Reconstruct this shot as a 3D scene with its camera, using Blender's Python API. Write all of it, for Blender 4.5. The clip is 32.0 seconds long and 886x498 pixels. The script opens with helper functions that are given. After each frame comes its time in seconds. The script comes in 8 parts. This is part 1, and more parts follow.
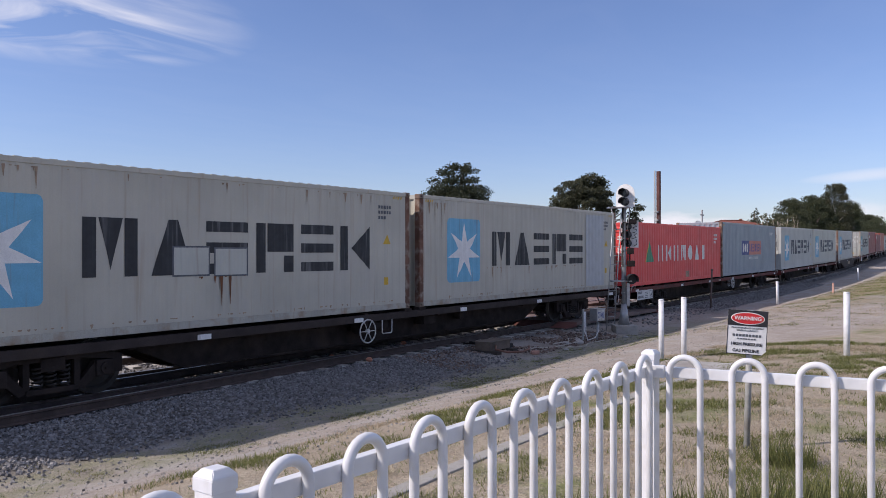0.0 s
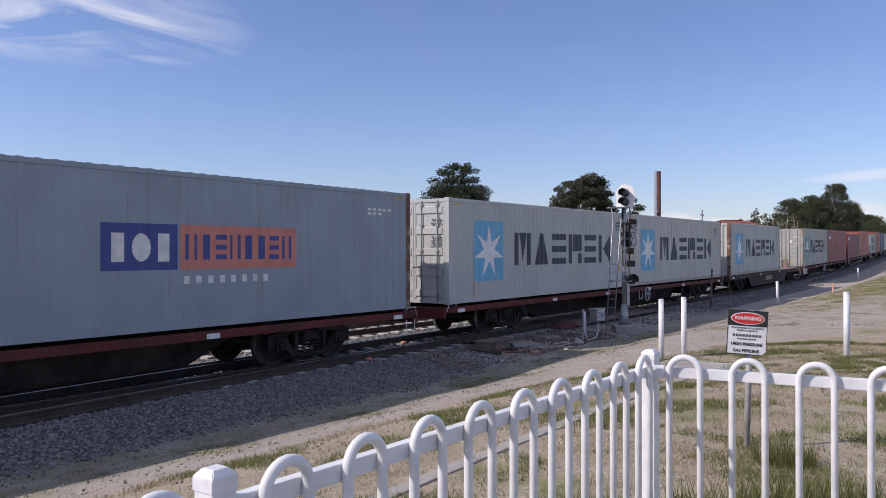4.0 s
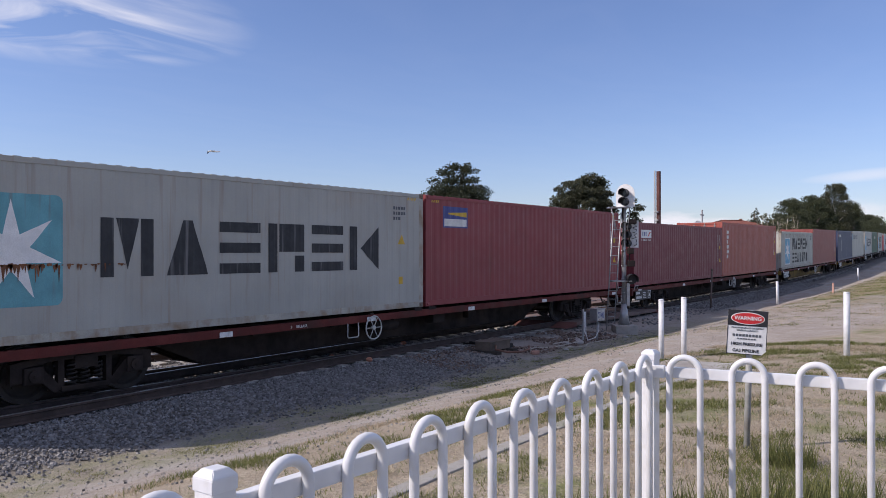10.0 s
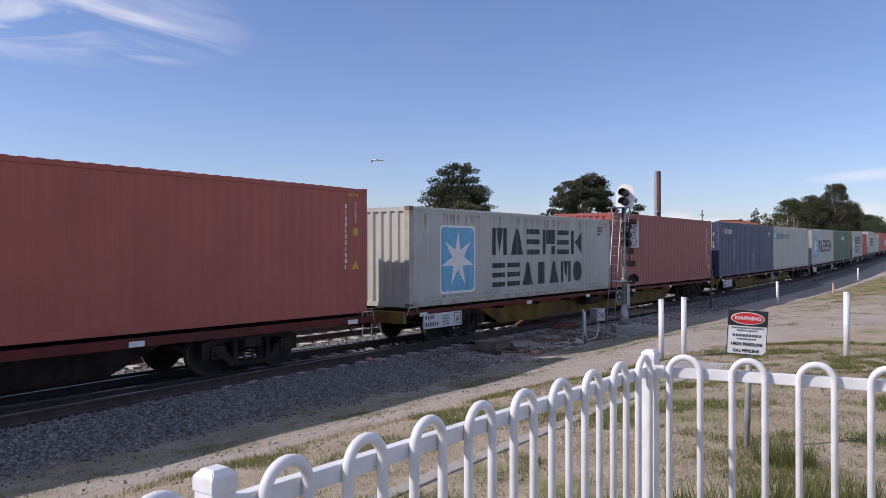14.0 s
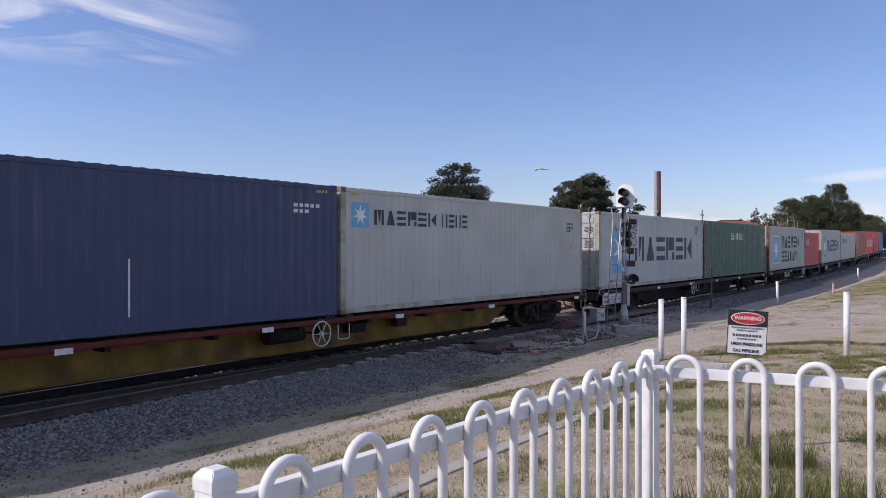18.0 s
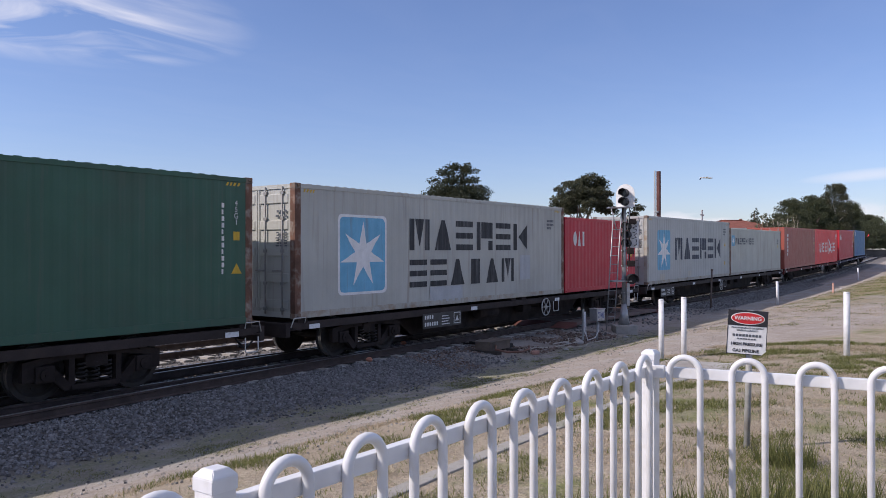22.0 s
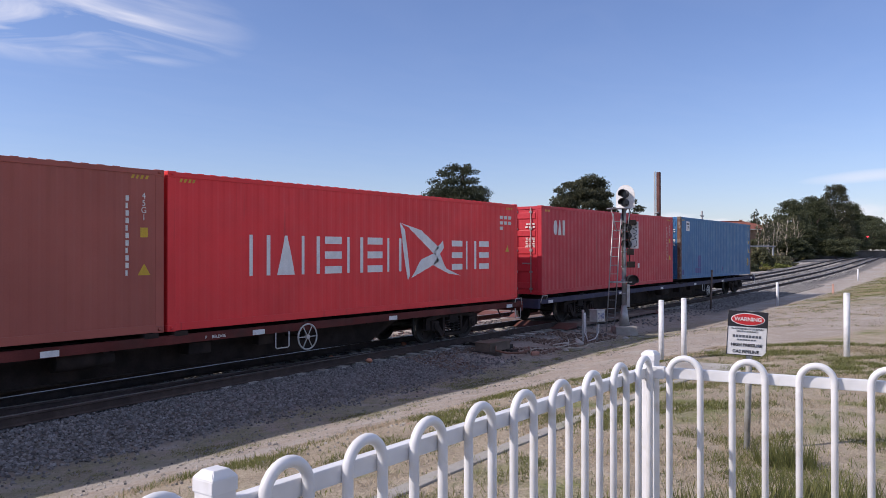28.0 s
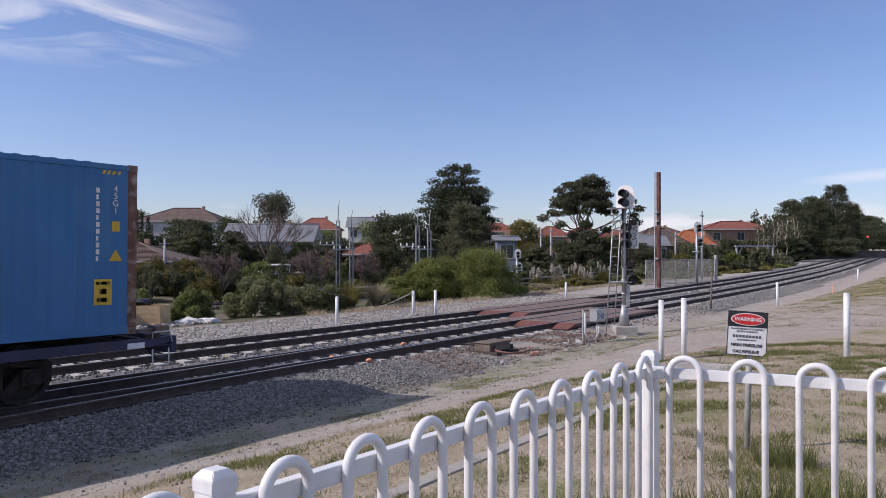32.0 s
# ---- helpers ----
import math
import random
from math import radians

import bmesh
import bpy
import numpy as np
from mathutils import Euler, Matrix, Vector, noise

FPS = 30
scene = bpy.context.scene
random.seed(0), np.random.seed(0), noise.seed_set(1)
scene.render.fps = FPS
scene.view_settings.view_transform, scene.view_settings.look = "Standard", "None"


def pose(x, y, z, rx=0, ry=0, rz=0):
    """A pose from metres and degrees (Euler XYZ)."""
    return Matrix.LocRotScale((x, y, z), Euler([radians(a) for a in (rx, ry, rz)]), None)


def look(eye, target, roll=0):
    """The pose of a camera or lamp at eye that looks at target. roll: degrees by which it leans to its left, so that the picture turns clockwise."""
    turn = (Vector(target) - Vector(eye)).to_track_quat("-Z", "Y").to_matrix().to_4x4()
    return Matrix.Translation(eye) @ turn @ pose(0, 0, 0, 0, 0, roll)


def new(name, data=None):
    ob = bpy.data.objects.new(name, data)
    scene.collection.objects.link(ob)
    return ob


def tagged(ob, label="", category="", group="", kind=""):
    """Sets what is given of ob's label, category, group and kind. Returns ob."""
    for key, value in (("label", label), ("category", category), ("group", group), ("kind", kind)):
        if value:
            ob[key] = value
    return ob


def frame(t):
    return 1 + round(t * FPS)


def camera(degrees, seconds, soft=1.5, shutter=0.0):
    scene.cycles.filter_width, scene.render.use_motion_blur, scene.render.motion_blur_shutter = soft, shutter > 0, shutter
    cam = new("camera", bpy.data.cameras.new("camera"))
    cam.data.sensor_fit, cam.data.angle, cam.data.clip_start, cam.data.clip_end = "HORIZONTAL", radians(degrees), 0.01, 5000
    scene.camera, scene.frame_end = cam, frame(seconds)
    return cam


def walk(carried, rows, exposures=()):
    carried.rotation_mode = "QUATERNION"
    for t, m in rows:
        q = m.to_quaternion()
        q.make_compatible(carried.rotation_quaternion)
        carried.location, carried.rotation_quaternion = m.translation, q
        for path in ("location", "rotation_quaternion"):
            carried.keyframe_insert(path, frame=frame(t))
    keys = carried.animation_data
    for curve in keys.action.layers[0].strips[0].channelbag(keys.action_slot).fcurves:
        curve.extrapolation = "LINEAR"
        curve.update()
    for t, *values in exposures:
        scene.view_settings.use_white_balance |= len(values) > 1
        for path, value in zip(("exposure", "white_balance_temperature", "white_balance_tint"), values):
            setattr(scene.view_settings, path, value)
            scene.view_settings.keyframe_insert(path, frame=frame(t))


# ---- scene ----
EXPOSURE, SKY, SUNPOWER = 0.0, 0.11, 3.9
KELVIN, TINT = 6500, 18
SKYTINT = (0.935, 0.97, 1.165, 1)
CIRRUS = (1.73, 3.35, 0)
# World: x runs along the railway, y across it away from the camera, z = 0 is the top of the near rails.
EYE = (0.0, 0.0, 2.4)
YAW = 36.24


def aim(pitch):
    a, p = radians(YAW), radians(pitch)
    return look(EYE, (EYE[0] + math.cos(a) * math.cos(p), EYE[1] + math.sin(a) * math.cos(p), EYE[2] + math.sin(p)))


cam = camera(59.55, 32.0, soft=0.85, shutter=0.0)
walk(cam, [(0, aim(0.23)), (25.5, aim(0.23)), (27.5, aim(0.30)), (32, aim(0.30))], exposures=[(0, EXPOSURE + 0.08, KELVIN, TINT), (22, EXPOSURE + 0.1, KELVIN, TINT), (28, EXPOSURE + 0.13, KELVIN, TINT), (30.3, EXPOSURE + 0.13, KELVIN, TINT), (32, EXPOSURE + 0.04, KELVIN, TINT)])

# ---- sky and sun ----
SUN = Vector((-3.95, 3.4, 4.1)).normalized()
world = bpy.data.worlds.new("sky")
scene.world = world
world.use_nodes = True
wn, wl = world.node_tree.nodes, world.node_tree.links
wn.clear()
sky = wn.new("ShaderNodeTexSky")
sky.sky_type = "NISHITA"
sky.sun_disc = False
sky.sun_elevation = math.asin(SUN.z)
sky.sun_rotation = math.atan2(SUN.x, SUN.y) % (2 * math.pi)
sky.air_density, sky.dust_density, sky.ozone_density, sky.altitude = 1.0, 0.4, 2.6, 30


tc = wn.new("ShaderNodeTexCoord")


def wmath(op, a, b=None, c=None):
    n = wn.new("ShaderNodeMath")
    n.operation = op
    for i, v in enumerate((a, b, c)):
        if v is None:
            continue
        if isinstance(v, (int, float)):
            n.inputs[i].default_value = v
        else:
            wl.new(v, n.inputs[i])
    return n.outputs[0]


sep = wn.new("ShaderNodeSeparateXYZ")
wl.new(tc.outputs["Generated"], sep.inputs[0])
# thin cirrus high up: streaky noise on the plane of the clouds
zz = wmath("MAXIMUM", sep.outputs["Z"], 0.04)
cu, cv = wmath("DIVIDE", sep.outputs["X"], zz), wmath("DIVIDE", sep.outputs["Y"], zz)
comb = wn.new("ShaderNodeCombineXYZ")
wl.new(cu, comb.inputs[0])
wl.new(cv, comb.inputs[1])
mapn = wn.new("ShaderNodeMapping")
mapn.inputs["Rotation"].default_value = (0, 0, radians(28))
mapn.inputs["Scale"].default_value = (1.0, 1.9, 1)
wl.new(comb.outputs[0], mapn.inputs[0])
ci = wn.new("ShaderNodeTexNoise")
ci.inputs["Scale"].default_value, ci.inputs["Detail"].default_value, ci.inputs["Roughness"].default_value = 1.05, 6, 0.5
ci.inputs["Distortion"].default_value = 1.1
wl.new(mapn.outputs[0], ci.inputs["Vector"])
big = wn.new("ShaderNodeTexNoise")
big.inputs["Scale"].default_value, big.inputs["Detail"].default_value = 0.33, 2
wl.new(comb.outputs[0], big.inputs["Vector"])
# cirrus is thickest in the part of the sky over the town across the line
dome = wn.new("ShaderNodeVectorMath")
dome.operation = "DISTANCE"
dome.inputs[1].default_value = CIRRUS
wl.new(comb.outputs[0], dome.inputs[0])
near = wmath("MULTIPLY_ADD", dome.outputs["Value"], -1.15, 1.0)
near = wmath("MAXIMUM", near, 0.0)
cirrus = wmath("MULTIPLY_ADD", ci.outputs["Fac"], 2.6, -1.05)
cirrus = wmath("MULTIPLY", cirrus, wmath("MULTIPLY_ADD", near, 1.5, 0.02))
# an unseen cloud veil overhead, added as soft white fill for the shade
over = wn.new("ShaderNodeVectorMath")
over.operation = "LENGTH"
wl.new(comb.outputs[0], over.inputs[0])
fill_veil = wmath("MINIMUM", wmath("MAXIMUM", wmath("MULTIPLY_ADD", over.outputs["Value"], -0.45, 1.4), 0.0), 1.0)
fill_veil = wmath("MULTIPLY", fill_veil, wmath("MULTIPLY_ADD", ci.outputs["Fac"], 0.7, -0.03))
cirrus = wmath("MAXIMUM", cirrus, fill_veil)
cirrus = wmath("MINIMUM", wmath("MAXIMUM", cirrus, 0.0), 0.85)
# low cumulus along the horizon
lowm = wn.new("ShaderNodeMapping")
lowm.inputs["Scale"].default_value = (5.0, 5.0, 17.0)
wl.new(tc.outputs["Generated"], lowm.inputs[0])
low = wn.new("ShaderNodeTexNoise")
low.inputs["Scale"].default_value, low.inputs["Detail"].default_value = 1.5, 8
wl.new(lowm.outputs[0], low.inputs["Vector"])
band = wmath("MULTIPLY_ADD", wmath("ABSOLUTE", wmath("SUBTRACT", sep.outputs["Z"], 0.040)), -42.0, 1.0)
lowc = wmath("MINIMUM", wmath("MAXIMUM", wmath("MULTIPLY_ADD", low.outputs["Fac"], 9.0, -4.75), 0.0), 1.0)
lowc = wmath("MULTIPLY", wmath("MULTIPLY", lowc, wmath("MAXIMUM", band, 0.0)), wmath("GREATER_THAN", sep.outputs["X"], 0.6))
# one thin streak higher up along the railway
sy = wmath("MULTIPLY", wmath("SUBTRACT", sep.outputs["Y"], 0.125), 13.0)
sz = wmath("MULTIPLY", wmath("SUBTRACT", sep.outputs["Z"], wmath("MULTIPLY_ADD", sep.outputs["Y"], -0.06, 0.095)), 125.0)
streak_in = wmath("SUBTRACT", 1.0, wmath("ADD", wmath("MULTIPLY", sy, sy), wmath("MULTIPLY", sz, sz)))
streak_in = wmath("MULTIPLY", wmath("MINIMUM", wmath("MAXIMUM", streak_in, 0.0), 1.0), wmath("MULTIPLY", low.outputs["Fac"], 0.9))
lowc = wmath("MAXIMUM", lowc, wmath("MULTIPLY", streak_in, wmath("GREATER_THAN", sep.outputs["X"], 0.6)))
cloud = wmath("MAXIMUM", cirrus, wmath("MULTIPLY", lowc, 1.0))
cmix = wn.new("ShaderNodeMix")
cmix.data_type = "RGBA"
wl.new(cloud, cmix.inputs["Factor"])
blue = wn.new("ShaderNodeMix")
blue.data_type, blue.blend_type = "RGBA", "MULTIPLY"
blue.inputs["Factor"].default_value = 1.0
blue.inputs[7].default_value = SKYTINT
wl.new(sky.outputs[0], blue.inputs[6])
wl.new(blue.outputs[2], cmix.inputs[6])
cmix.inputs[7].default_value = (7.6, 7.8, 8.2, 1)
bgn = wn.new("ShaderNodeBackground")
bgn.inputs["Strength"].default_value = SKY
wl.new(cmix.outputs[2], bgn.inputs["Color"])
wout = wn.new("ShaderNodeOutputWorld")
wl.new(bgn.outputs[0], wout.inputs["Surface"])

sun_data = bpy.data.lights.new("sun", "SUN")
sun_data.energy, sun_data.angle, sun_data.color = SUNPOWER, radians(0.53), (1.0, 0.93, 0.83)
sun = new("sun", sun_data)
sun.matrix_world = look((-40, 36, 60), (-40 - SUN.x, 36 - SUN.y, 60 - SUN.z))

# ---- materials ----
MATS = {}


def material(name, col, rough=0.6, metal=0.0, var=0.18, scale=2.5, grain=60.0, bump=0.15, bscale=None, dirt=None, dirt_amount=0.5, dirt_scale=1.2,
             streak=0.0, streak_col=(0.2, 0.09, 0.04), spec=0.4, speck=0.35):
    """A worn surface: two sizes of colour change, fine relief, optional patches of dirt and optional vertical streaks."""
    if name in MATS:
        return MATS[name]
    m = bpy.data.materials.new(name)
    m.use_nodes = True
    n, l = m.node_tree.nodes, m.node_tree.links
    b = n["Principled BSDF"]
    b.inputs["Roughness"].default_value, b.inputs["Metallic"].default_value = rough, metal
    b.inputs["Specular IOR Level"].default_value = spec
    co, info = n.new("ShaderNodeTexCoord"), n.new("ShaderNodeObjectInfo")
    shift = n.new("ShaderNodeVectorMath")
    shift.operation = "MULTIPLY_ADD"
    l.new(info.outputs["Random"], shift.inputs[0])
    shift.inputs[1].default_value = (31.0, 17.0, 23.0)
    l.new(co.outputs["Object"], shift.inputs[2])

    def tex(s, detail, vec=None):
        t = n.new("ShaderNodeTexNoise")
        t.inputs["Scale"].default_value, t.inputs["Detail"].default_value = s, detail
        l.new(vec if vec is not None else shift.outputs[0], t.inputs["Vector"])
        return t.outputs["Fac"]

    def ramp(fac, lo, hi, c0, c1):
        r = n.new("ShaderNodeMapRange")
        r.inputs[1].default_value, r.inputs[2].default_value, r.inputs[3].default_value, r.inputs[4].default_value = lo, hi, c0, c1
        l.new(fac, r.inputs[0])
        return r.outputs[0]

    def mix(fac, a, c):
        x = n.new("ShaderNodeMix")
        x.data_type = "RGBA"
        if isinstance(fac, float):
            x.inputs["Factor"].default_value = fac
        else:
            l.new(fac, x.inputs["Factor"])
        for i, v in ((6, a), (7, c)):
            if isinstance(v, tuple):
                x.inputs[i].default_value = (*v, 1)
            else:
                l.new(v, x.inputs[i])
        return x.outputs[2]

    dark, light = tuple(c * (1 - var) for c in col), tuple(min(1, c * (1 + var)) for c in col)
    c = mix(ramp(tex(scale, 4), 0.3, 0.7, 0, 1), dark, light)
    fine = tex(grain, 2)
    c = mix(ramp(fine, 0.35, 0.75, 0, speck), c, tuple(x * 0.55 for x in col))
    if dirt is not None:
        c = mix(ramp(tex(dirt_scale, 6), 0.62 - 0.25 * dirt_amount, 0.78, 0, 0.9), c, dirt)
    if streak > 0:
        mp = n.new("ShaderNodeMapping")
        mp.inputs["Scale"].default_value = (5.5, 5.5, 0.28)
        l.new(shift.outputs[0], mp.inputs[0])
        c = mix(ramp(tex(1.6, 7, mp.outputs[0]), 0.63 - 0.15 * streak, 0.76, 0, min(0.8, 0.4 + streak * 0.5)), c, streak_col)
    l.new(c, b.inputs["Base Color"])
    r2 = ramp(tex(scale * 3, 3), 0.2, 0.8, max(0.05, rough - 0.12), min(1, rough + 0.12))
    l.new(r2, b.inputs["Roughness"])
    if bump > 0:
        bp = n.new("ShaderNodeBump")
        bp.inputs["Strength"].default_value, bp.inputs["Distance"].default_value = bump, 0.02
        l.new(tex(bscale or grain * 0.5, 5), bp.inputs["Height"])
        l.new(bp.outputs[0], b.inputs["Normal"])
    MATS[name] = m
    return m


def leaf_material(name, col, var=0.35, accent=0.4, thin=0.42):
    if name in MATS:
        return MATS[name]
    m = bpy.data.materials.new(name)
    m.use_nodes = True
    n, l = m.node_tree.nodes, m.node_tree.links
    b = n["Principled BSDF"]
    b.inputs["Roughness"].default_value = 0.62
    b.inputs["Specular IOR Level"].default_value = 0.25
    geo = n.new("ShaderNodeNewGeometry")
    r = n.new("ShaderNodeValToRGB")
    r.color_ramp.elements[0].color = (*[c * (1 - var) for c in col], 1)
    r.color_ramp.elements[1].color = (*[min(1, c * (1 + var)) for c in col], 1)
    e = r.color_ramp.elements.new(0.93)
    e.color = (min(1, col[0] * (1 + 1.2 * accent)), min(1, col[1] * (1 + 0.6 * accent)), col[2] * (1 + 0.1 * accent), 1)
    l.new(geo.outputs["Random Per Island"], r.inputs[0])
    l.new(r.outputs[0], b.inputs["Base Color"])
    # thin leaves let part of the light through
    tr, both = n.new("ShaderNodeBsdfTranslucent"), n.new("ShaderNodeMixShader")
    both.inputs[0].default_value = thin
    l.new(r.outputs[0], tr.inputs["Color"])
    l.new(b.outputs[0], both.inputs[1])
    l.new(tr.outputs[0], both.inputs[2])
    l.new(both.outputs[0], n["Material Output"].inputs["Surface"])
    MATS[name] = m
    return m


def glow(name, col, power):
    m = bpy.data.materials.new(name)
    m.use_nodes = True
    b = m.node_tree.nodes["Principled BSDF"]
    b.inputs["Base Color"].default_value = (*col, 1)
    b.inputs["Emission Color"].default_value = (*col, 1)
    b.inputs["Emission Strength"].default_value = power
    return m


STEEL = material("galvanised steel", (0.42, 0.43, 0.44), 0.5, 0.6, 0.15, 6, 80)
DARK = material("sooty underframe paint", (0.034, 0.027, 0.025), 0.85, 0.0, 0.35, 3, 40, 0.3, dirt=(0.075, 0.055, 0.045), dirt_amount=0.4, spec=0.12)
WHEEL = material("worn wheel steel", (0.045, 0.04, 0.037), 0.65, 0.15, 0.3, 5, 60, spec=0.2)
TREAD = material("polished wheel rim", (0.35, 0.34, 0.33), 0.35, 0.8, 0.15, 6, 60)
PLATE = material("white reflector plate", (0.72, 0.73, 0.74), 0.45, 0, 0.1, 8, 60, dirt=(0.3, 0.27, 0.24), dirt_amount=0.35, dirt_scale=6)
PIPE = material("pale painted pipe", (0.55, 0.55, 0.54), 0.5, 0, 0.15, 8, 60, dirt=(0.2, 0.13, 0.1), dirt_amount=0.4, dirt_scale=8)
FENCE = material("white powder coat", (0.74, 0.745, 0.76), 0.36, 0, 0.03, 3, 14, 0.0, dirt=(0.55, 0.52, 0.46), dirt_amount=0.12, dirt_scale=11)
RAIL = material("rusty rail", (0.072, 0.052, 0.045), 0.85, 0.0, 0.3, 4, 50, 0.3)
RAILTOP = material("polished rail head", (0.26, 0.25, 0.25), 0.38, 0.7, 0.1, 3, 30, 0.05)
CONCRETE = material("weathered concrete", (0.40, 0.38, 0.35), 0.85, 0, 0.2, 3, 60, 0.3, dirt=(0.2, 0.17, 0.14), dirt_amount=0.5)
BLACK = material("black enamel", (0.025, 0.025, 0.03), 0.5, 0, 0.2, 6, 60)
RED = material("red enamel", (0.62, 0.035, 0.04), 0.4, 0, 0.1, 6, 60)
WHITE = material("white enamel", (0.78, 0.78, 0.78), 0.45, 0, 0.08, 6, 60)
YELLOW = material("yellow warning paint", (0.60, 0.38, 0.035), 0.5, 0, 0.15, 6, 60)
SKYBLUE = material("sky blue paint", (0.15, 0.43, 0.63), 0.55, 0, 0.1, 3, 60, streak=0.3)
NAVY = material("navy lettering paint", (0.035, 0.045, 0.075), 0.55, 0, 0.2, 4, 60, streak=0.25, streak_col=(0.2, 0.2, 0.2))
RUST = material("flaking rust", (0.20, 0.085, 0.04), 0.85, 0, 0.4, 6, 40, 0.4, dirt=(0.09, 0.04, 0.025))


# ---- mesh helpers ----
def box(bm, x0, x1, y0, y1, z0, z1, m=None):
    vs = [bm.verts.new((x, y, z)) for z in (z0, z1) for x, y in ((x0, y0), (x1, y0), (x1, y1), (x0, y1))]
    if m is not None:
        for v in vs:
            v.co = m @ v.co
    for f in ((3, 2, 1, 0), (4, 5, 6, 7), (0, 1, 5, 4), (1, 2, 6, 5), (2, 3, 7, 6), (3, 0, 4, 7)):
        bm.faces.new([vs[i] for i in f])
    return vs


def soft_box(bm, x0, x1, y0, y1, z0, z1, r=0.01, m=None):
    tmp = bmesh.new()
    box(tmp, x0, x1, y0, y1, z0, z1)
    bmesh.ops.bevel(tmp, geom=tmp.edges[:], offset=r, segments=2, profile=0.6, affect="EDGES")
    if m is not None:
        tmp.transform(m)
    join(bm, tmp)


def join(bm, tmp):
    me = bpy.data.meshes.new("tmp")
    tmp.to_mesh(me)
    tmp.free()
    bm.from_mesh(me)
    bpy.data.meshes.remove(me)


def tube(bm, pts, r, n=8, close=False, r_end=None):
    """A round bar along the points."""
    pts = [Vector(p) for p in pts]
    rings, up = [], None
    for i, p in enumerate(pts):
        a, b = pts[i - 1] if i or close else p, pts[(i + 1) % len(pts)] if i + 1 < len(pts) or close else p
        d = (b - a).normalized()
        if up is None:
            up = d.orthogonal().normalized()
        else:
            up = (up - d * up.dot(d))
            up = up.normalized() if up.length > 1e-6 else d.orthogonal().normalized()
        side = d.cross(up)
        rr = r if r_end is None else r + (r_end - r) * i / max(1, len(pts) - 1)
        rings.append([bm.verts.new(p + rr * (math.cos(2 * math.pi * k / n) * up + math.sin(2 * math.pi * k / n) * side)) for k in range(n)])
    last = len(rings) if close else len(rings) - 1
    for i in range(last):
        p, q = rings[i], rings[(i + 1) % len(rings)]
        for k in range(n):
            f = bm.faces.new((p[k], p[(k + 1) % n], q[(k + 1) % n], q[k]))
            f.smooth = True
    if not close:
        bm.faces.new(rings[0][::-1])
        bm.faces.new(rings[-1])


def disc(bm, c, r, y0, y1, n=20, axis="y"):
    c = Vector(c)
    d = {"x": Vector((1, 0, 0)), "y": Vector((0, 1, 0)), "z": Vector((0, 0, 1))}[axis]
    tube(bm, [c + d * y0, c + d * y1], r, n)


def extrude(bm, poly, a, b, axis="x"):
    """A prism over a flat outline, between a and b on the axis."""
    def at(p, t):
        return (t, p[0], p[1]) if axis == "x" else (p[0], t, p[1]) if axis == "y" else (p[0], p[1], t)
    lo, hi = [bm.verts.new(at(p, a)) for p in poly], [bm.verts.new(at(p, b)) for p in poly]
    for i in range(len(poly)):
        j = (i + 1) % len(poly)
        bm.faces.new((lo[i], lo[j], hi[j], hi[i]))
    bm.faces.new(lo[::-1])
    bm.faces.new(hi)


def mesh_of(name, bm, mat):
    bmesh.ops.recalc_face_normals(bm, faces=bm.faces[:])
    me = bpy.data.meshes.new(name)
    bm.to_mesh(me)
    bm.free()
    for mm in (mat if isinstance(mat, (list, tuple)) else [mat]):
        me.materials.append(mm)
    return me


def hang(name, me, parent=None, label="", m=None):
    """A mesh as an object under its thing."""
    ob = new(name, me)
    if parent is not None:
        ob.parent = parent
    if m is not None:
        ob.matrix_basis = m
    if label:
        ob["label"] = label
    return ob


def part(name, bm, mat, parent, label="", m=None):
    return hang(name, mesh_of(name, bm, mat), parent, label, m)


def thing(name, m, label, category, group="", kind=""):
    ob = new(name)
    ob.empty_display_size = 0.3
    ob.matrix_basis = m
    return tagged(ob, label, category, group, kind)


def cloud_mesh(name, verts, faces, mat):
    me = bpy.data.meshes.new(name)
    me.from_pydata(verts, [], faces)
    me.materials.append(mat)
    return me


# ---- the line of the railway ----
TABLE = np.arange(-400.0, 420.0, 0.5)
TURN = 0.00069 * np.clip(np.minimum(TABLE, 132.0) - 26.0, 0, None)
GRADE = np.where(TABLE < 112, 0.0002176 * np.clip(TABLE - 9.0, 0, None), np.interp(TABLE, [112, 122, 150, 175], [0.0224, 0.014, 0.012, 0.0025]))
I0 = int(np.argmin(abs(TABLE)))
PX = np.cumsum(np.cos(TURN) * 0.5)
PX -= PX[I0]
PY = np.cumsum(np.sin(TURN) * 0.5)
PY -= PY[I0]
PZ = np.cumsum(GRADE * 0.5)
PZ -= PZ[I0]
NEAR, FAR = 13.387, 17.0


def line(s, offset=NEAR, dz=0.0):
    """The point s metres along the railway, offset across it."""
    a = float(np.interp(s, TABLE, TURN))
    o = offset - NEAR
    return Vector((float(np.interp(s, TABLE, PX)) - o * math.sin(a), NEAR + float(np.interp(s, TABLE, PY)) + o * math.cos(a), float(np.interp(s, TABLE, PZ)) + dz))


def ride(s, half):
    """The pose of a vehicle whose two bogies stand half a base before and behind s."""
    p, q = line(s - half), line(s + half)
    c, d = (p + q) / 2, q - p
    return pose(c.x, c.y, c.z, 0, -math.degrees(math.asin(d.z / d.length)), math.degrees(math.atan2(d.y, d.x)))


def run(t):
    """How far the train has gone at t seconds."""
    return 0.0565 + 9.52848 * t + 0.0346489 * t * t - 0.000622877 * t ** 3


def rise(x):
    return float(np.interp(x, PX, PZ))


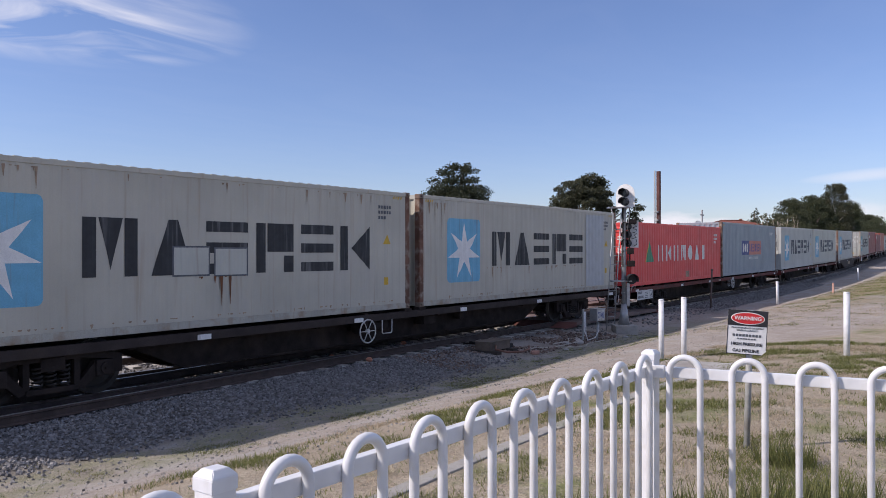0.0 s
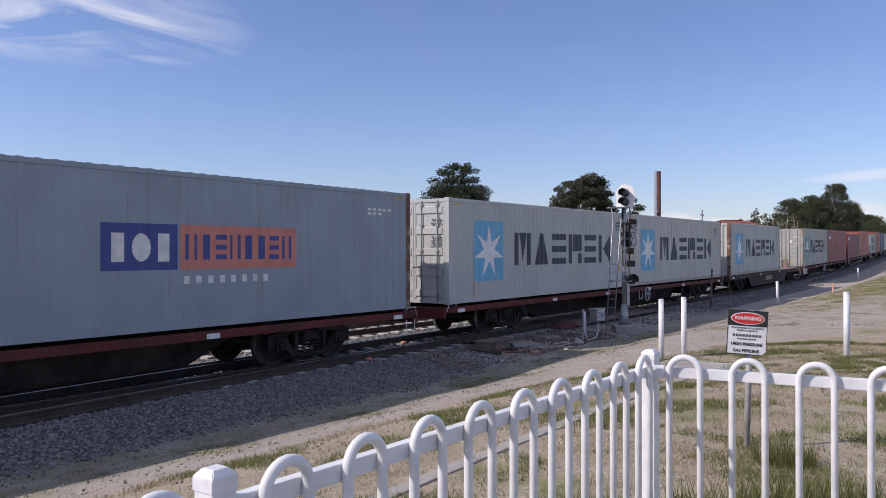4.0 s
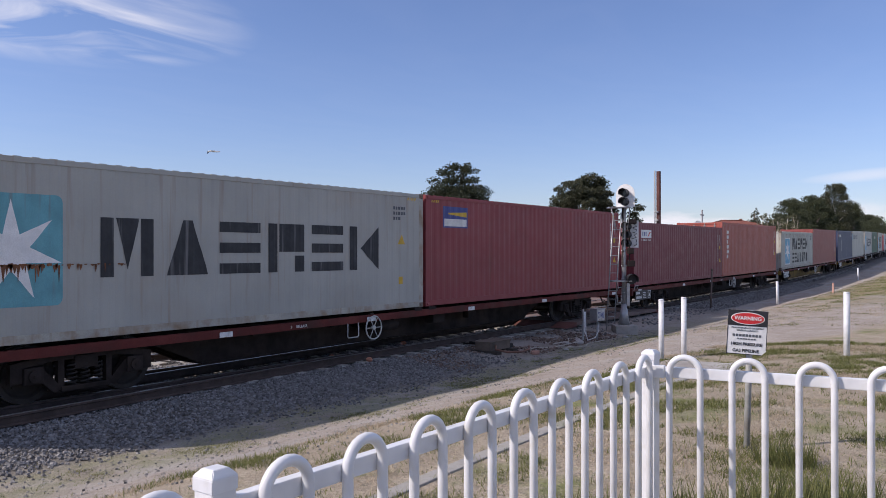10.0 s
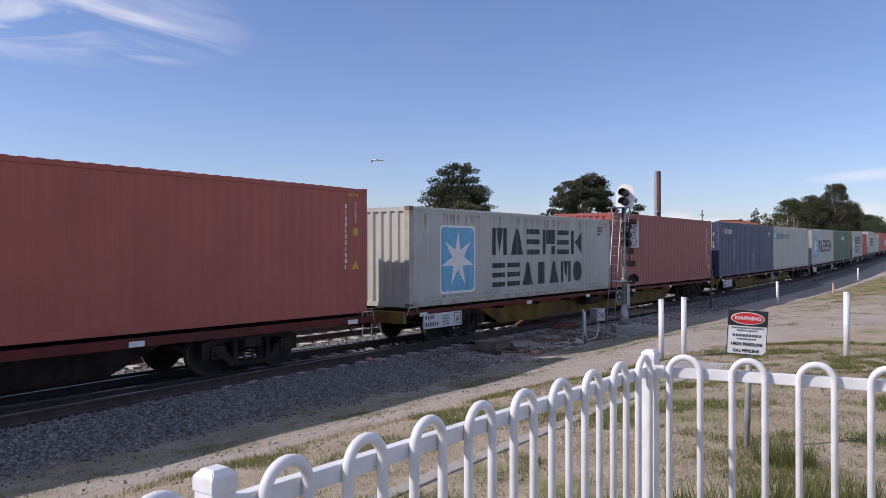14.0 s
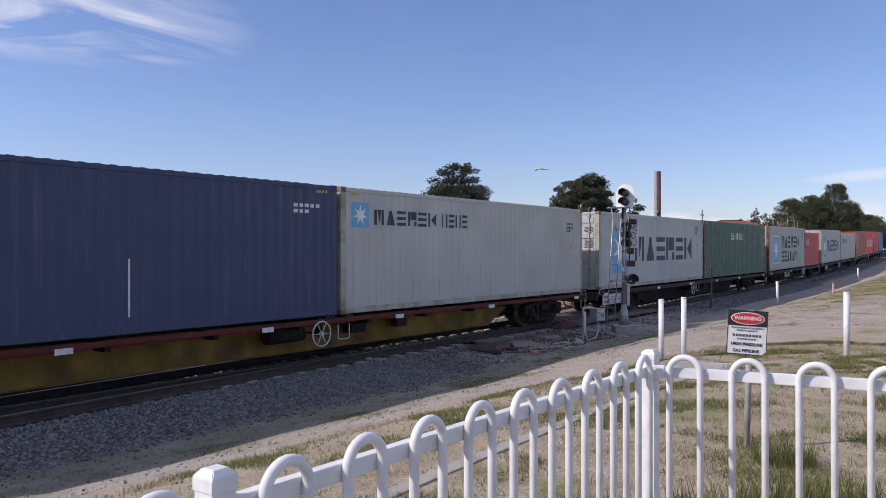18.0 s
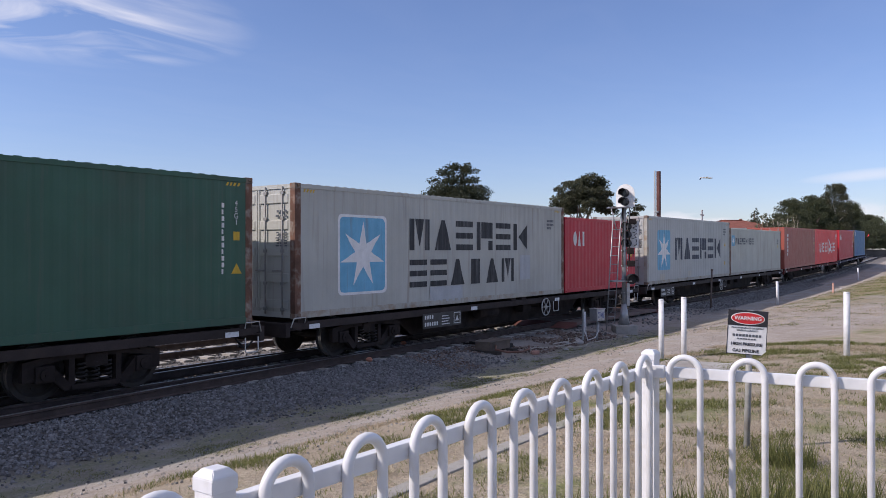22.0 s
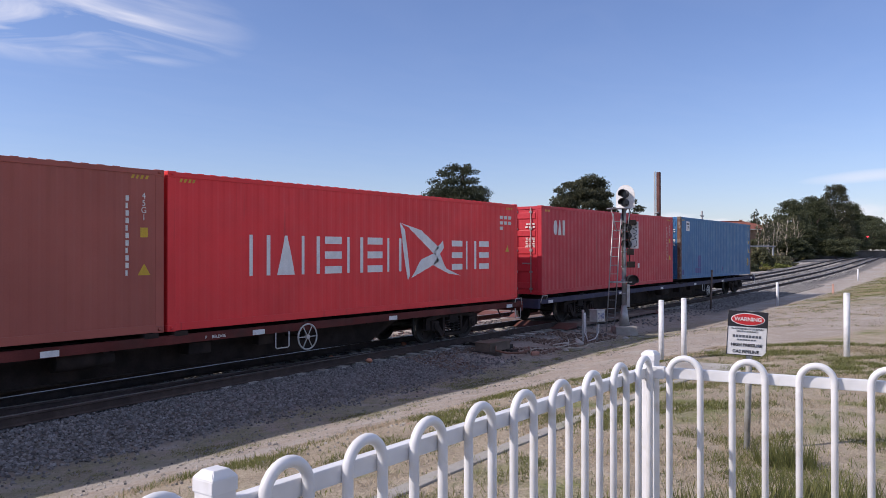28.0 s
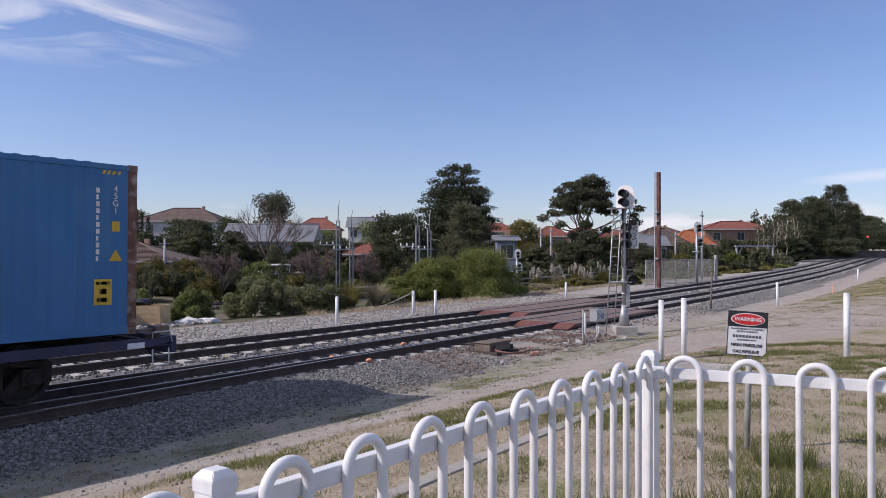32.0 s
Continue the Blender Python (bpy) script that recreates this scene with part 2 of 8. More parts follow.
def bend(x):
    return float(np.interp(x, PX, PY))


def lerp_table(v, table):
    return float(np.interp(v, [a for a, _ in table], [b for _, b in table]))


CROSS = [(-400, 0.94), (0.5, 0.94), (3, 0.86), (5, 0.66), (7, 0.16), (8.4, -0.16), (9.4, -0.3), (10.0, -0.34), (11.75, -0.21), (18.7, -0.21), (19.6, -0.27), (24, -0.35), (28.5, -0.55), (32, -1.1), (45, -1.5),
         (60, -0.7), (90, 0.3), (140, 2.0), (220, 4.0), (600, 9), (3000, 30)]


def soil(x, y):
    """The height of the ground."""
    k = y - bend(x)
    z = lerp_table(k, CROSS)
    keep = 1 - min(1, max(0, (k - 24) / 30))
    z += rise(x) * (keep if k > 0 else max(0.0, 1 + k / 60))
    far = min(1, max(0, (x - 34) / 50))
    if k < 9.4:
        z += far * (lerp_table(k, [(-60, 0.5), (4, -0.25), (8, 0.0), (9.4, 0)]))
    if k < 8:
        z -= 0.022 * min(14.0, max(0.0, x - 5.0)) * min(1.0, (8 - k) / 3)
    # a shallow hollow beside the ballast, which runs out towards the crossing
    z -= lerp_table(k, [(5.5, 0), (7.2, 0.09), (8.6, 0.11), (9.6, 0.06), (10.4, 0.02), (11, 0)]) * min(1.0, max(0.0, (19.0 - x) / 5.0))
    return z + 0.035 * noise.noise((x * 0.5, y * 0.5, 0)) * (1 if not 9.4 < k < 19 else 0.25)


# ---- the freight train ----
PITCH, DEEP = 0.278, 0.011
MESHES = {}


def ribs(length, y_out, first=0.09, deep=DEEP):
    """Breaks of a corrugated wall: a list of (place, depth) from one end to the other."""
    out, x = [(0.0, 0.0), (first, 0.0)], first
    while x + PITCH < length - first:
        out += [(x + 0.05, deep), (x + 0.139, deep), (x + 0.189, 0.0), (x + PITCH, 0.0)]
        x += PITCH
    return out + [(length, 0.0)]


def rib_depth(breaks, x):
    return float(np.interp(x, [b for b, _ in breaks], [d for _, d in breaks]))


def corrugated(bm, breaks, z0, z1, x0, y, sign=-1, axis="x"):
    """A corrugated wall; it faces -y or -x for sign -1."""
    rows = []
    for b, d in breaks:
        pts = []
        for z in (z0, z1):
            pts.append(bm.verts.new((x0 + b, y - sign * d, z) if axis == "x" else (y - sign * d, x0 + b, z)))
        rows.append(pts)
    for p, q in zip(rows, rows[1:]):
        bm.faces.new((p[0], q[0], q[1], p[1]))


def painted(polys, breaks, x0, y):
    """Flat shapes laid on a corrugated wall that faces -y: each outline is cut at the breaks and follows the ribs."""
    bm = bmesh.new()
    cuts = [b for b, _ in breaks]
    for poly in polys:
        lo, hi = min(p[0] for p in poly), max(p[0] for p in poly)
        edges = [lo] + [c for c in cuts if lo < c < hi] + [hi]
        for a, b in zip(edges, edges[1:]):
            cut = list(poly)
            for limit, keep in ((a, 1), (b, -1)):
                res = []
                for i, p in enumerate(cut):
                    q = cut[(i + 1) % len(cut)]
                    pin, qin = (p[0] - limit) * keep >= -1e-9, (q[0] - limit) * keep >= -1e-9
                    if pin:
                        res.append(p)
                    if pin != qin:
                        t = (limit - p[0]) / (q[0] - p[0])
                        res.append((limit, p[1] + t * (q[1] - p[1])))
                cut = res
                if len(cut) < 3:
                    break
            clean = [p for i, p in enumerate(cut) if (Vector(p) - Vector(cut[i - 1])).length > 1e-5]
            if len(clean) >= 3:
                bm.faces.new([bm.verts.new((x0 + p[0], y + rib_depth(breaks, p[0]) - 0.004, p[1])) for p in clean])
    bmesh.ops.remove_doubles(bm, verts=bm.verts[:], dist=1e-4)
    return bm


def rect(x0, x1, z0, z1):
    return [(x0, z0), (x1, z0), (x1, z1), (x0, z1)]


def soft_rect(x0, x1, z0, z1, r=0.12):
    """A rectangle with rounded corners."""
    out = []
    for cx, cz, a in ((x1 - r, z0 + r, -90), (x1 - r, z1 - r, 0), (x0 + r, z1 - r, 90), (x0 + r, z0 + r, 180)):
        out += [(cx + r * math.cos(radians(a + q)), cz + r * math.sin(radians(a + q))) for q in (0, 22.5, 45, 67.5, 90)]
    return out


def star(cx, cz, r, n=7):
    """A star as kites round the middle."""
    out = []
    for k in range(n):
        a = math.pi / 2 + 2 * math.pi * k / n
        h = math.pi / n
        p = [(cx, cz)] + [(cx + q * math.cos(b), cz + q * math.sin(b)) for q, b in ((r * 0.36, a - h), (r, a), (r * 0.36, a + h))]
        out.append(p)
    return out


def rust_run(x0, x1, z, thick, drip, seed, cover=0.8):
    """A ragged line of rust with runs below it, as narrow tapering slips."""
    g, out, x = random.Random(seed), [], x0
    while x < x1:
        w = g.uniform(0.02, 0.07)
        if g.random() < cover:
            t, d = thick * g.uniform(0.4, 1.4), drip * g.random() ** 3
            zz = z + g.uniform(-0.3, 0.3) * thick
            out.append([(x + w * 0.4, zz - t - d), (x + w * 0.55, zz - t - d), (x + w, zz - t * 0.5), (x + w, zz + t), (x, zz + t * 0.8), (x, zz - t * 0.5)])
        x += w
    return out


def shapes(code, x0, x1, z0, z1, gap=0.22, bar=None):
    """A row of plain shapes in place of a maker's name: U bar pair, V bars and wedge, P bar and blocks, T wedge, B stack of bars, W bar and wedge, D disc, L block."""
    n = len(code)
    w = (x1 - x0) / (n + (n - 1) * gap)
    all_out, h = [], z1 - z0
    b = bar or min(0.26 * w, 0.24 * h)
    for i, c in enumerate(code):
        out = []
        all_out.append(out)
        a = x0 + i * w * (1 + gap)
        e = a + w
        if c == "T":
            m = (a + e) / 2
            out.append([(a + w * 0.05, z0), (e - w * 0.05, z0), (m + b * 0.4, z1), (m - b * 0.4, z1)])
        elif c == "B":
            out += [rect(a, e, z0, z0 + h * 0.2), rect(a, e, z0 + h * 0.4, z0 + h * 0.6), rect(a, e, z1 - h * 0.2, z1)]
        elif c == "D":
            r, cz = w / 2, (z0 + z1) / 2
            out.append([(a + r + r * math.cos(t * math.pi / 7), cz + h / 2 * math.sin(t * math.pi / 7)) for t in range(14)])
        elif c == "U":
            out += [rect(a, a + b, z0, z1), rect(e - b, e, z0, z1)]
        elif c == "V":
            out += [rect(a, a + b, z0, z1), rect(e - b, e, z0, z1), [(a + b * 1.15, z1), ((a + e) / 2, z0 + h * 0.12), (e - b * 1.15, z1)]]
        elif c == "P":
            out += [rect(a, a + b, z0, z1), rect(a + b * 1.2, e, z0 + h * 0.42, z1), rect(e - b * 1.1, e, z0, z0 + h * 0.34)]
        elif c == "L":
            out.append(rect(a + w * 0.18, e - w * 0.18, z0, z1))
        elif c == "W":
            out += [rect(a, a + b, z0, z1), [(a + b * 1.5, z0 + h / 2), (e, z0), (e, z1)]]
    return all_out


def ticks(x, z0, z1, n, w=0.06):
    """An upright row of small bars in place of a code that cannot be shown."""
    step = (z1 - z0) / n
    return [rect(x, x + w * (1 if k % 3 else 0.7), z0 + k * step, z0 + (k + 0.72) * step) for k in range(n)]


def rows_of_bars(x0, x1, z0, z1, n, m=5):
    out, step = [], (z1 - z0) / n
    for k in range(n):
        w = (x1 - x0) / m
        out += [rect(x0 + j * w, x0 + (j + 0.68) * w, z0 + k * step, z0 + (k + 0.6) * step) for j in range(m if k else m - 2)]
    return out


def shared(key, make):
    if key not in MESHES:
        MESHES[key] = make()
    return MESHES[key]


def box_container(paint, length, height, door_front, label, marks, rusty=0.0, frame_mat=None):
    """A corrugated steel container, its origin under the middle of its floor; -y is the side towards the lane."""
    c = thing("shipping_container", pose(0, 0, 0), label, "container", "containers on the train")
    L, H, W = length / 2, height, 1.219
    fm = frame_mat or paint
    stained = rusty > 0.1 and paint in (GREY, GREYOLD, GREYCOOL, GREYDIRT, WHITEOLD)
    key = (paint.name, length, height)
    breaks = ribs(length - 0.3, 0)

    def side(sgn):
        bm = bmesh.new()
        corrugated(bm, breaks, 0.14, H - 0.1, -L + 0.15, sgn * (W - 0.010), sgn)
        return mesh_of("side_wall", bm, paint)
    for sgn in (-1, 1):
        hang("side_wall", shared(key + ("side", sgn), lambda: side(sgn)), c)

    def rail(kind, sgn):
        bm = bmesh.new()
        if kind == "top":
            soft_box(bm, -L + 0.16, L - 0.16, sgn * W - 0.03, sgn * W + 0.03, H - 0.105, H - 0.015, 0.008, Matrix.Translation((0, -sgn * 0.03, 0)))
            for k in range(int((length - 0.8) / PITCH)):
                box(bm, -L + 0.4 + k * PITCH, -L + 0.52 + k * PITCH, sgn * W - sgn * 0.055 - 0.02, sgn * W - sgn * 0.055 + 0.02, H - 0.015, H - 0.002)
        else:
            soft_box(bm, -L + 0.16, L - 0.16, sgn * W - 0.025, sgn * W + 0.025, 0.012, 0.15, 0.008, Matrix.Translation((0, -sgn * 0.025, 0)))
            for x in (-1.05, 1.05):
                box(bm, x - 0.18, x + 0.18, sgn * (W + 0.001) - 0.001, sgn * (W + 0.001) + 0.001, 0.03, 0.13)
        return mesh_of(kind + "_rail", bm, STAINED if stained and kind == "bottom" else fm)
    for kind in ("top", "bottom"):
        for sgn in (-1, 1):
            hang(kind + "_rail", shared((fm.name, length, height, kind, sgn, stained), lambda: rail(kind, sgn)), c)

    def post(sx, sy):
        bm = bmesh.new()
        soft_box(bm, sx * L - 0.085, sx * L + 0.085, sy * W - 0.075, sy * W + 0.075, 0.118, H - 0.118, 0.01, Matrix.Translation((-sx * 0.088, -sy * 0.079, 0)))
        return mesh_of("corner_post", bm, RUSTY_POST if rusty >= 0.5 else STAINED if stained else fm)

    def casting(sx, sy, z):
        bm = bmesh.new()
        soft_box(bm, -0.089, 0.089, -0.081, 0.081, 0, 0.118, 0.012, Matrix.Translation((sx * (L - 0.089), sy * (W - 0.081), z)))
        tube(bm, [(sx * (L - 0.089) - 0.03, sy * (W + 0.001), z + 0.06), (sx * (L - 0.089) + 0.03, sy * (W + 0.001), z + 0.06)], 0.022, 8)
        return mesh_of("corner_casting", bm, CASTING if stained or rusty >= 0.5 else fm)
    for sx in (-1, 1):
        for sy in (-1, 1):
            hang("corner_post", shared((fm.name, length, height, "post", sx, sy, rusty >= 0.5, stained), lambda: post(sx, sy)), c)
            for z in (0.0, H - 0.118):
                hang("corner_casting", shared((fm.name, stained, rusty >= 0.5, length, "cast", sx, sy, z), lambda: casting(sx, sy, z)), c)

    def roof():
        bm = bmesh.new()
        rows = []
        n = int(length / 0.28)
        for k in range(n + 1):
            x = -L + 0.16 + (length - 0.32) * k / n
            rows.append([bm.verts.new((x, y, H - 0.03 - 0.02 * (k % 2) + 0.006)) for y in (-W + 0.05, 0, W - 0.05)])
        for p, q in zip(rows, rows[1:]):
            for j in range(2):
                bm.faces.new((p[j], q[j], q[j + 1], p[j + 1]))
        return mesh_of("roof_panel", bm, paint)
    hang("roof_panel", shared(key + ("roof",), roof), c)

    def floor_pan():
        bm = bmesh.new()
        box(bm, -L + 0.12, L - 0.12, -W + 0.06, W - 0.06, 0.09, 0.13)
        return mesh_of("floor_pan", bm, DARK)
    hang("floor_pan", shared((length, "floor"), floor_pan), c)

    def end_wall(sx):
        bm = bmesh.new()
        corrugated(bm, ribs(2 * W - 0.3, 0, 0.05, 0.042), 0.14, H - 0.13, -W + 0.15, sx * (L - 0.02), sx, "y")
        box(bm, sx * (L - 0.05) - 0.03, sx * (L - 0.05) + 0.03, -W + 0.165, W - 0.165, 0.02, 0.14)
        box(bm, sx * (L - 0.05) - 0.03, sx * (L - 0.05) + 0.03, -W + 0.165, W - 0.165, H - 0.13, H - 0.02)
        return mesh_of("end_wall", bm, paint)

    def leaf(sx, sy):
        bm = bmesh.new()
        w, t = W - 0.17, sx * (L - 0.055)
        y0, y1 = (0.008, w) if sy > 0 else (-w, -0.008)
        box(bm, t - 0.012, t + 0.012, y0, y1, 0.13, H - 0.11)
        for k in range(5):
            z = 0.32 + (H - 0.62) * k / 4.0 - 0.02
            soft_box(bm, t - 0.02, t + 0.02, y0 + 0.07, y1 - 0.07, z - 0.1, z + 0.1, 0.015, Matrix.Translation((sx * 0.02, 0, 0)))
        for y in (y0 + 0.03, y1 - 0.03):
            soft_box(bm, t - 0.02, t + 0.02, y - 0.03, y + 0.03, 0.14, H - 0.12, 0.008, Matrix.Translation((sx * 0.012, 0, 0)))
        return mesh_of("door", bm, paint)

    def rod(sx, y):
        bm = bmesh.new()
        t = sx * (L - 0.002)
        tube(bm, [(t, y, 0.08), (t, y, H - 0.06)], 0.017, 8)
        for z in (0.2, 0.75, H / 2, H - 0.75, H - 0.2):
            soft_box(bm, t - 0.02, t + 0.02, y - 0.05, y + 0.05, z - 0.035, z + 0.035, 0.006)
        soft_box(bm, t - 0.012, t + 0.014, y - 0.02, y + 0.32, 1.0, 1.04, 0.005)
        return mesh_of("lock_rod", bm, ROD)
    for sx in (-1, 1):
        doors = (sx < 0) == door_front
        if not doors:
            hang("end_wall", shared(key + ("end", sx), lambda: end_wall(sx)), c)
            continue
        for sy in (-1, 1):
            d = hang("door", shared(key + ("door", sx, sy), lambda: leaf(sx, sy)), c)
            for y in (0.28 * sy, 0.82 * sy):
                hang("lock_rod", shared((length, height, "rod", sx, y), lambda: rod(sx, y)), d)
        for nm, za, zb in (("door_sill", 0.02, 0.13), ("door_header", H - 0.11, H - 0.02)):
            bm = bmesh.new()
            box(bm, sx * (L - 0.05) - 0.03, sx * (L - 0.05) + 0.03, -W + 0.165, W - 0.165, za, zb)
            part(nm, bm, fm, c)
        for y0, z0, w, h in ((-0.98, H - 0.72, 0.42, 0.2), (-0.98, H - 1.35, 0.42, 0.34)):
            bm = bmesh.new()
            rows = 2 if h < 0.3 else 6
            for k in range(rows):
                for q in range(3):
                    box(bm, sx * (L - 0.010) - 0.003, sx * (L - 0.010) + 0.003, y0 + 0.02 + 0.3 * w * q, y0 + 0.02 + w * (0.3 * q + 0.16 + 0.04 * ((k + q) % 3)), z0 + h * k / rows, z0 + h * (k + 0.5) / rows)
            part("code_mark", bm, DARKMARK if sum(paint_col(paint)) > 1.2 else PALEMARK, c)["kind"] = "stuff"
        if paint is GREYDIRT:
            for nm, y0, y1, z0, z1, mt, tx in (("sticker", 0.62, 0.86, H - 1.02, H - 0.72, SKYBLUE, "small sky blue sticker"), ("sticker", 0.38, 0.56, H - 1.05, H - 0.66, PALEMARK, "white paper sticker"), ("sticker", -0.5, -0.28, H - 1.12, H - 0.86, PALEMARK, "white paper sticker"), ("sticker", -0.52, -0.34, 0.3, 0.42, YELLOW, "yellow sticker"), ("sticker", 0.74, 0.86, 0.95, 1.15, DARKMARK, "grey sticker")):
                bm = bmesh.new()
                box(bm, sx * (L - 0.012) - 0.002, sx * (L - 0.012) + 0.002, y0, y1, z0, z1)
                part(nm, bm, mt, c, tx)
    # yellow and black stripes over the doors' corner, on tall boxes
    if height > 2.7:
        for x in (-L + 0.25, L - 0.65):
            bm = painted([[(x + L - 0.15 + 0.09 * k, H - 0.19), (x + L - 0.15 + 0.09 * k + 0.05, H - 0.19), (x + L - 0.15 + 0.09 * k + 0.08, H - 0.125), (x + L - 0.15 + 0.09 * k + 0.03, H - 0.125)] for k in range(4)], breaks, -L + 0.15, -W + 0.010)
            part("height_stripe", bm, YELLOW, c, "small yellow height warning stripes")
    # markings on the side towards the lane; their places count from the front end
    for name, polys, mat, text in marks:
        if not polys:
            continue
        if name == "type_code":
            for x, z in polys:
                for k, ch in enumerate(text if height > 2.7 else "42G1" if length > 7 else "22G1"):
                    word(c, "type_code", ch, mat, 0.15, pose(x - L, -W + 0.004, z - 0.125 * k, 90))
            continue
        if name == "code_mark":
            pieces = [polys]
        elif not isinstance(polys[0][0], tuple):
            pieces = [[p] for glyph in polys for p in glyph]
        elif name in ("patch", "patch_edge", "rust_mark", "scratch", "label_panel") or (name == "lettering" and len(polys) > 1):
            pieces = [[p] for p in polys]
        else:
            pieces = [polys]
        lift = {"panel": 0.0, "badge": 0.0015, "label_panel": 0.0, "rust_scar": 0.009, "patch_edge": 0.005, "patch": 0.007, "rust_mark": 0.007}.get(name, 0.003)
        for piece in pieces:
            moved = [[(x - 0.15, z) for x, z in p] for p in piece]
            p = part(name, painted(moved, breaks, -L + 0.15, -W + 0.010 - lift), mat, c, text)
            if name in ("rust_scar", "code_mark"):
                p["kind"] = "stuff"
    return c


def paint_col(m):
    return PAINT_COLS.get(m.name, (0.3, 0.3, 0.3))


PAINT_COLS = {}


def paint(name, col, streak=0.25, streak_col=(0.22, 0.12, 0.07), dirt=None, amount=0.2, rough=0.52):
    PAINT_COLS[name] = col
    return material(name, col, rough, 0, 0.09, 0.9, 45, 0.06, 8, dirt=dirt, dirt_amount=amount, dirt_scale=0.8, streak=streak, streak_col=streak_col, speck=0.12)


CASTING = material("worn corner casting", (0.20, 0.16, 0.13), 0.75, 0.1, 0.3, 6, 40, 0.3, dirt=(0.24, 0.10, 0.05), dirt_amount=0.6, dirt_scale=7)
RUSTSTAIN = material("thin rust stain", (0.34, 0.25, 0.18), 0.8, 0, 0.3, 5, 50, 0.1)
RUSTY_POST = material("rusted corner post", (0.155, 0.078, 0.052), 0.8, 0, 0.35, 3, 40, 0.3, dirt=(0.40, 0.37, 0.32), dirt_amount=0.45, dirt_scale=5)
STAINED = material("rust-stained grey frame paint", (0.41, 0.40, 0.355), 0.65, 0, 0.15, 2, 40, 0.15, dirt=(0.25, 0.16, 0.09), dirt_amount=0.55, dirt_scale=3.5, streak=0.4, streak_col=(0.24, 0.15, 0.085))
DARKMARK = material("dark stencil paint", (0.10, 0.11, 0.13), 0.6, 0, 0.2, 6, 60)
PALEMARK = material("pale stencil paint", (0.70, 0.70, 0.68), 0.6, 0, 0.15, 6, 60)
OLDBLACK = material("faded black lettering paint", (0.028, 0.03, 0.035), 0.6, 0, 0.25, 4, 60, streak=0.35, streak_col=(0.3, 0.3, 0.3))
GREEN = material("green emblem paint", (0.03, 0.23, 0.12), 0.5, 0, 0.1, 5, 60)
LABELBLUE = material("deep blue label", (0.05, 0.07, 0.25), 0.5, 0, 0.1, 5, 60)
SALMON = material("salmon label", (0.60, 0.22, 0.17), 0.55, 0, 0.12, 4, 60)
PATCH = material("fresh grey repair patch", (0.43, 0.455, 0.48), 0.5, 0, 0.08, 3, 60)

GREY = paint("light grey container paint", (0.465, 0.472, 0.43), 0.25)
GREYOLD = paint("stained old grey container paint", (0.465, 0.45, 0.39), 0.35, (0.36, 0.29, 0.22), (0.45, 0.43, 0.39), 0.35)
GREYDIRT = paint("dull rust-scarred grey container paint", (0.375, 0.38, 0.355), 0.3, (0.27, 0.20, 0.15), (0.36, 0.34, 0.30), 0.3)
TEAL = material("weathered teal paint", (0.13, 0.36, 0.42), 0.6, 0, 0.15, 3, 60, streak=0.4)
GREYCOOL = paint("cool grey container paint", (0.44, 0.452, 0.44), 0.15)
WHITEOLD = paint("off-white stained container paint", (0.43, 0.437, 0.405), 0.5, (0.27, 0.23, 0.19), (0.36, 0.355, 0.33), 0.45)
SCARLET = paint("scarlet container paint", (0.70, 0.070, 0.066), 0.15, (0.30, 0.05, 0.04))
CRIMSON = paint("crimson container paint", (0.51, 0.032, 0.048), 0.2, (0.2, 0.03, 0.03))
HOTRED = paint("bright red container paint", (0.80, 0.042, 0.045), 0.08, (0.4, 0.03, 0.03))
OXIDE = paint("red oxide container paint", (0.25, 0.048, 0.054), 0.2, (0.16, 0.04, 0.03))
OXBROWN = paint("brown oxide container paint", (0.29, 0.078, 0.068), 0.25, (0.2, 0.06, 0.04))
WINE = paint("dark wine container paint", (0.185, 0.034, 0.046), 0.2, (0.12, 0.03, 0.03))
CLAY = paint("clay red container paint", (0.375, 0.098, 0.073), 0.15, (0.28, 0.08, 0.05))
SLATE = paint("slate blue container paint", (0.262, 0.308, 0.352), 0.3, (0.2, 0.15, 0.12))
DEEPBLUE = paint("deep blue container paint", (0.045, 0.059, 0.122), 0.35, (0.12, 0.12, 0.17))
BOTTLE = paint("bottle green container paint", (0.037, 0.105, 0.07), 0.45, (0.075, 0.10, 0.075), (0.05, 0.085, 0.06), 0.5)
AZURE = paint("azure blue container paint", (0.034, 0.15, 0.335), 0.45, (0.05, 0.10, 0.17), (0.07, 0.20, 0.33), 0.4)

BIG = "VTBPBW"


def livery(z_shift=0.0, old=False, code=BIG, x1=10.45, dx=0.0):
    m = OLDBLACK if old else NAVY
    return [("panel", [soft_rect(1.22 + dx, 2.82 + dx, 0.58 + z_shift, 2.32 + z_shift)], SKYBLUE, "square sky blue panel"),
            ("emblem", star(2.02 + dx, 1.43 + z_shift, 0.80), WHITE, "white seven-pointed star"),
            ("lettering", shapes(code, 3.45 + dx, x1 + dx, 1.0 + z_shift, 2.0 + z_shift), m, "tall dark plain block shapes"),
            ("code_mark", rows_of_bars(11.0, 11.5, 2.2 + z_shift, 2.58 + z_shift, 3), DARKMARK, ""),
            ("caution_mark", [[(11.18, 1.6), (11.46, 1.6), (11.32, 1.84)]], YELLOW, "yellow triangle"),
            ("caution_mark", [rect(11.22, 11.36, 0.62, 0.8)], YELLOW, "small yellow square")]


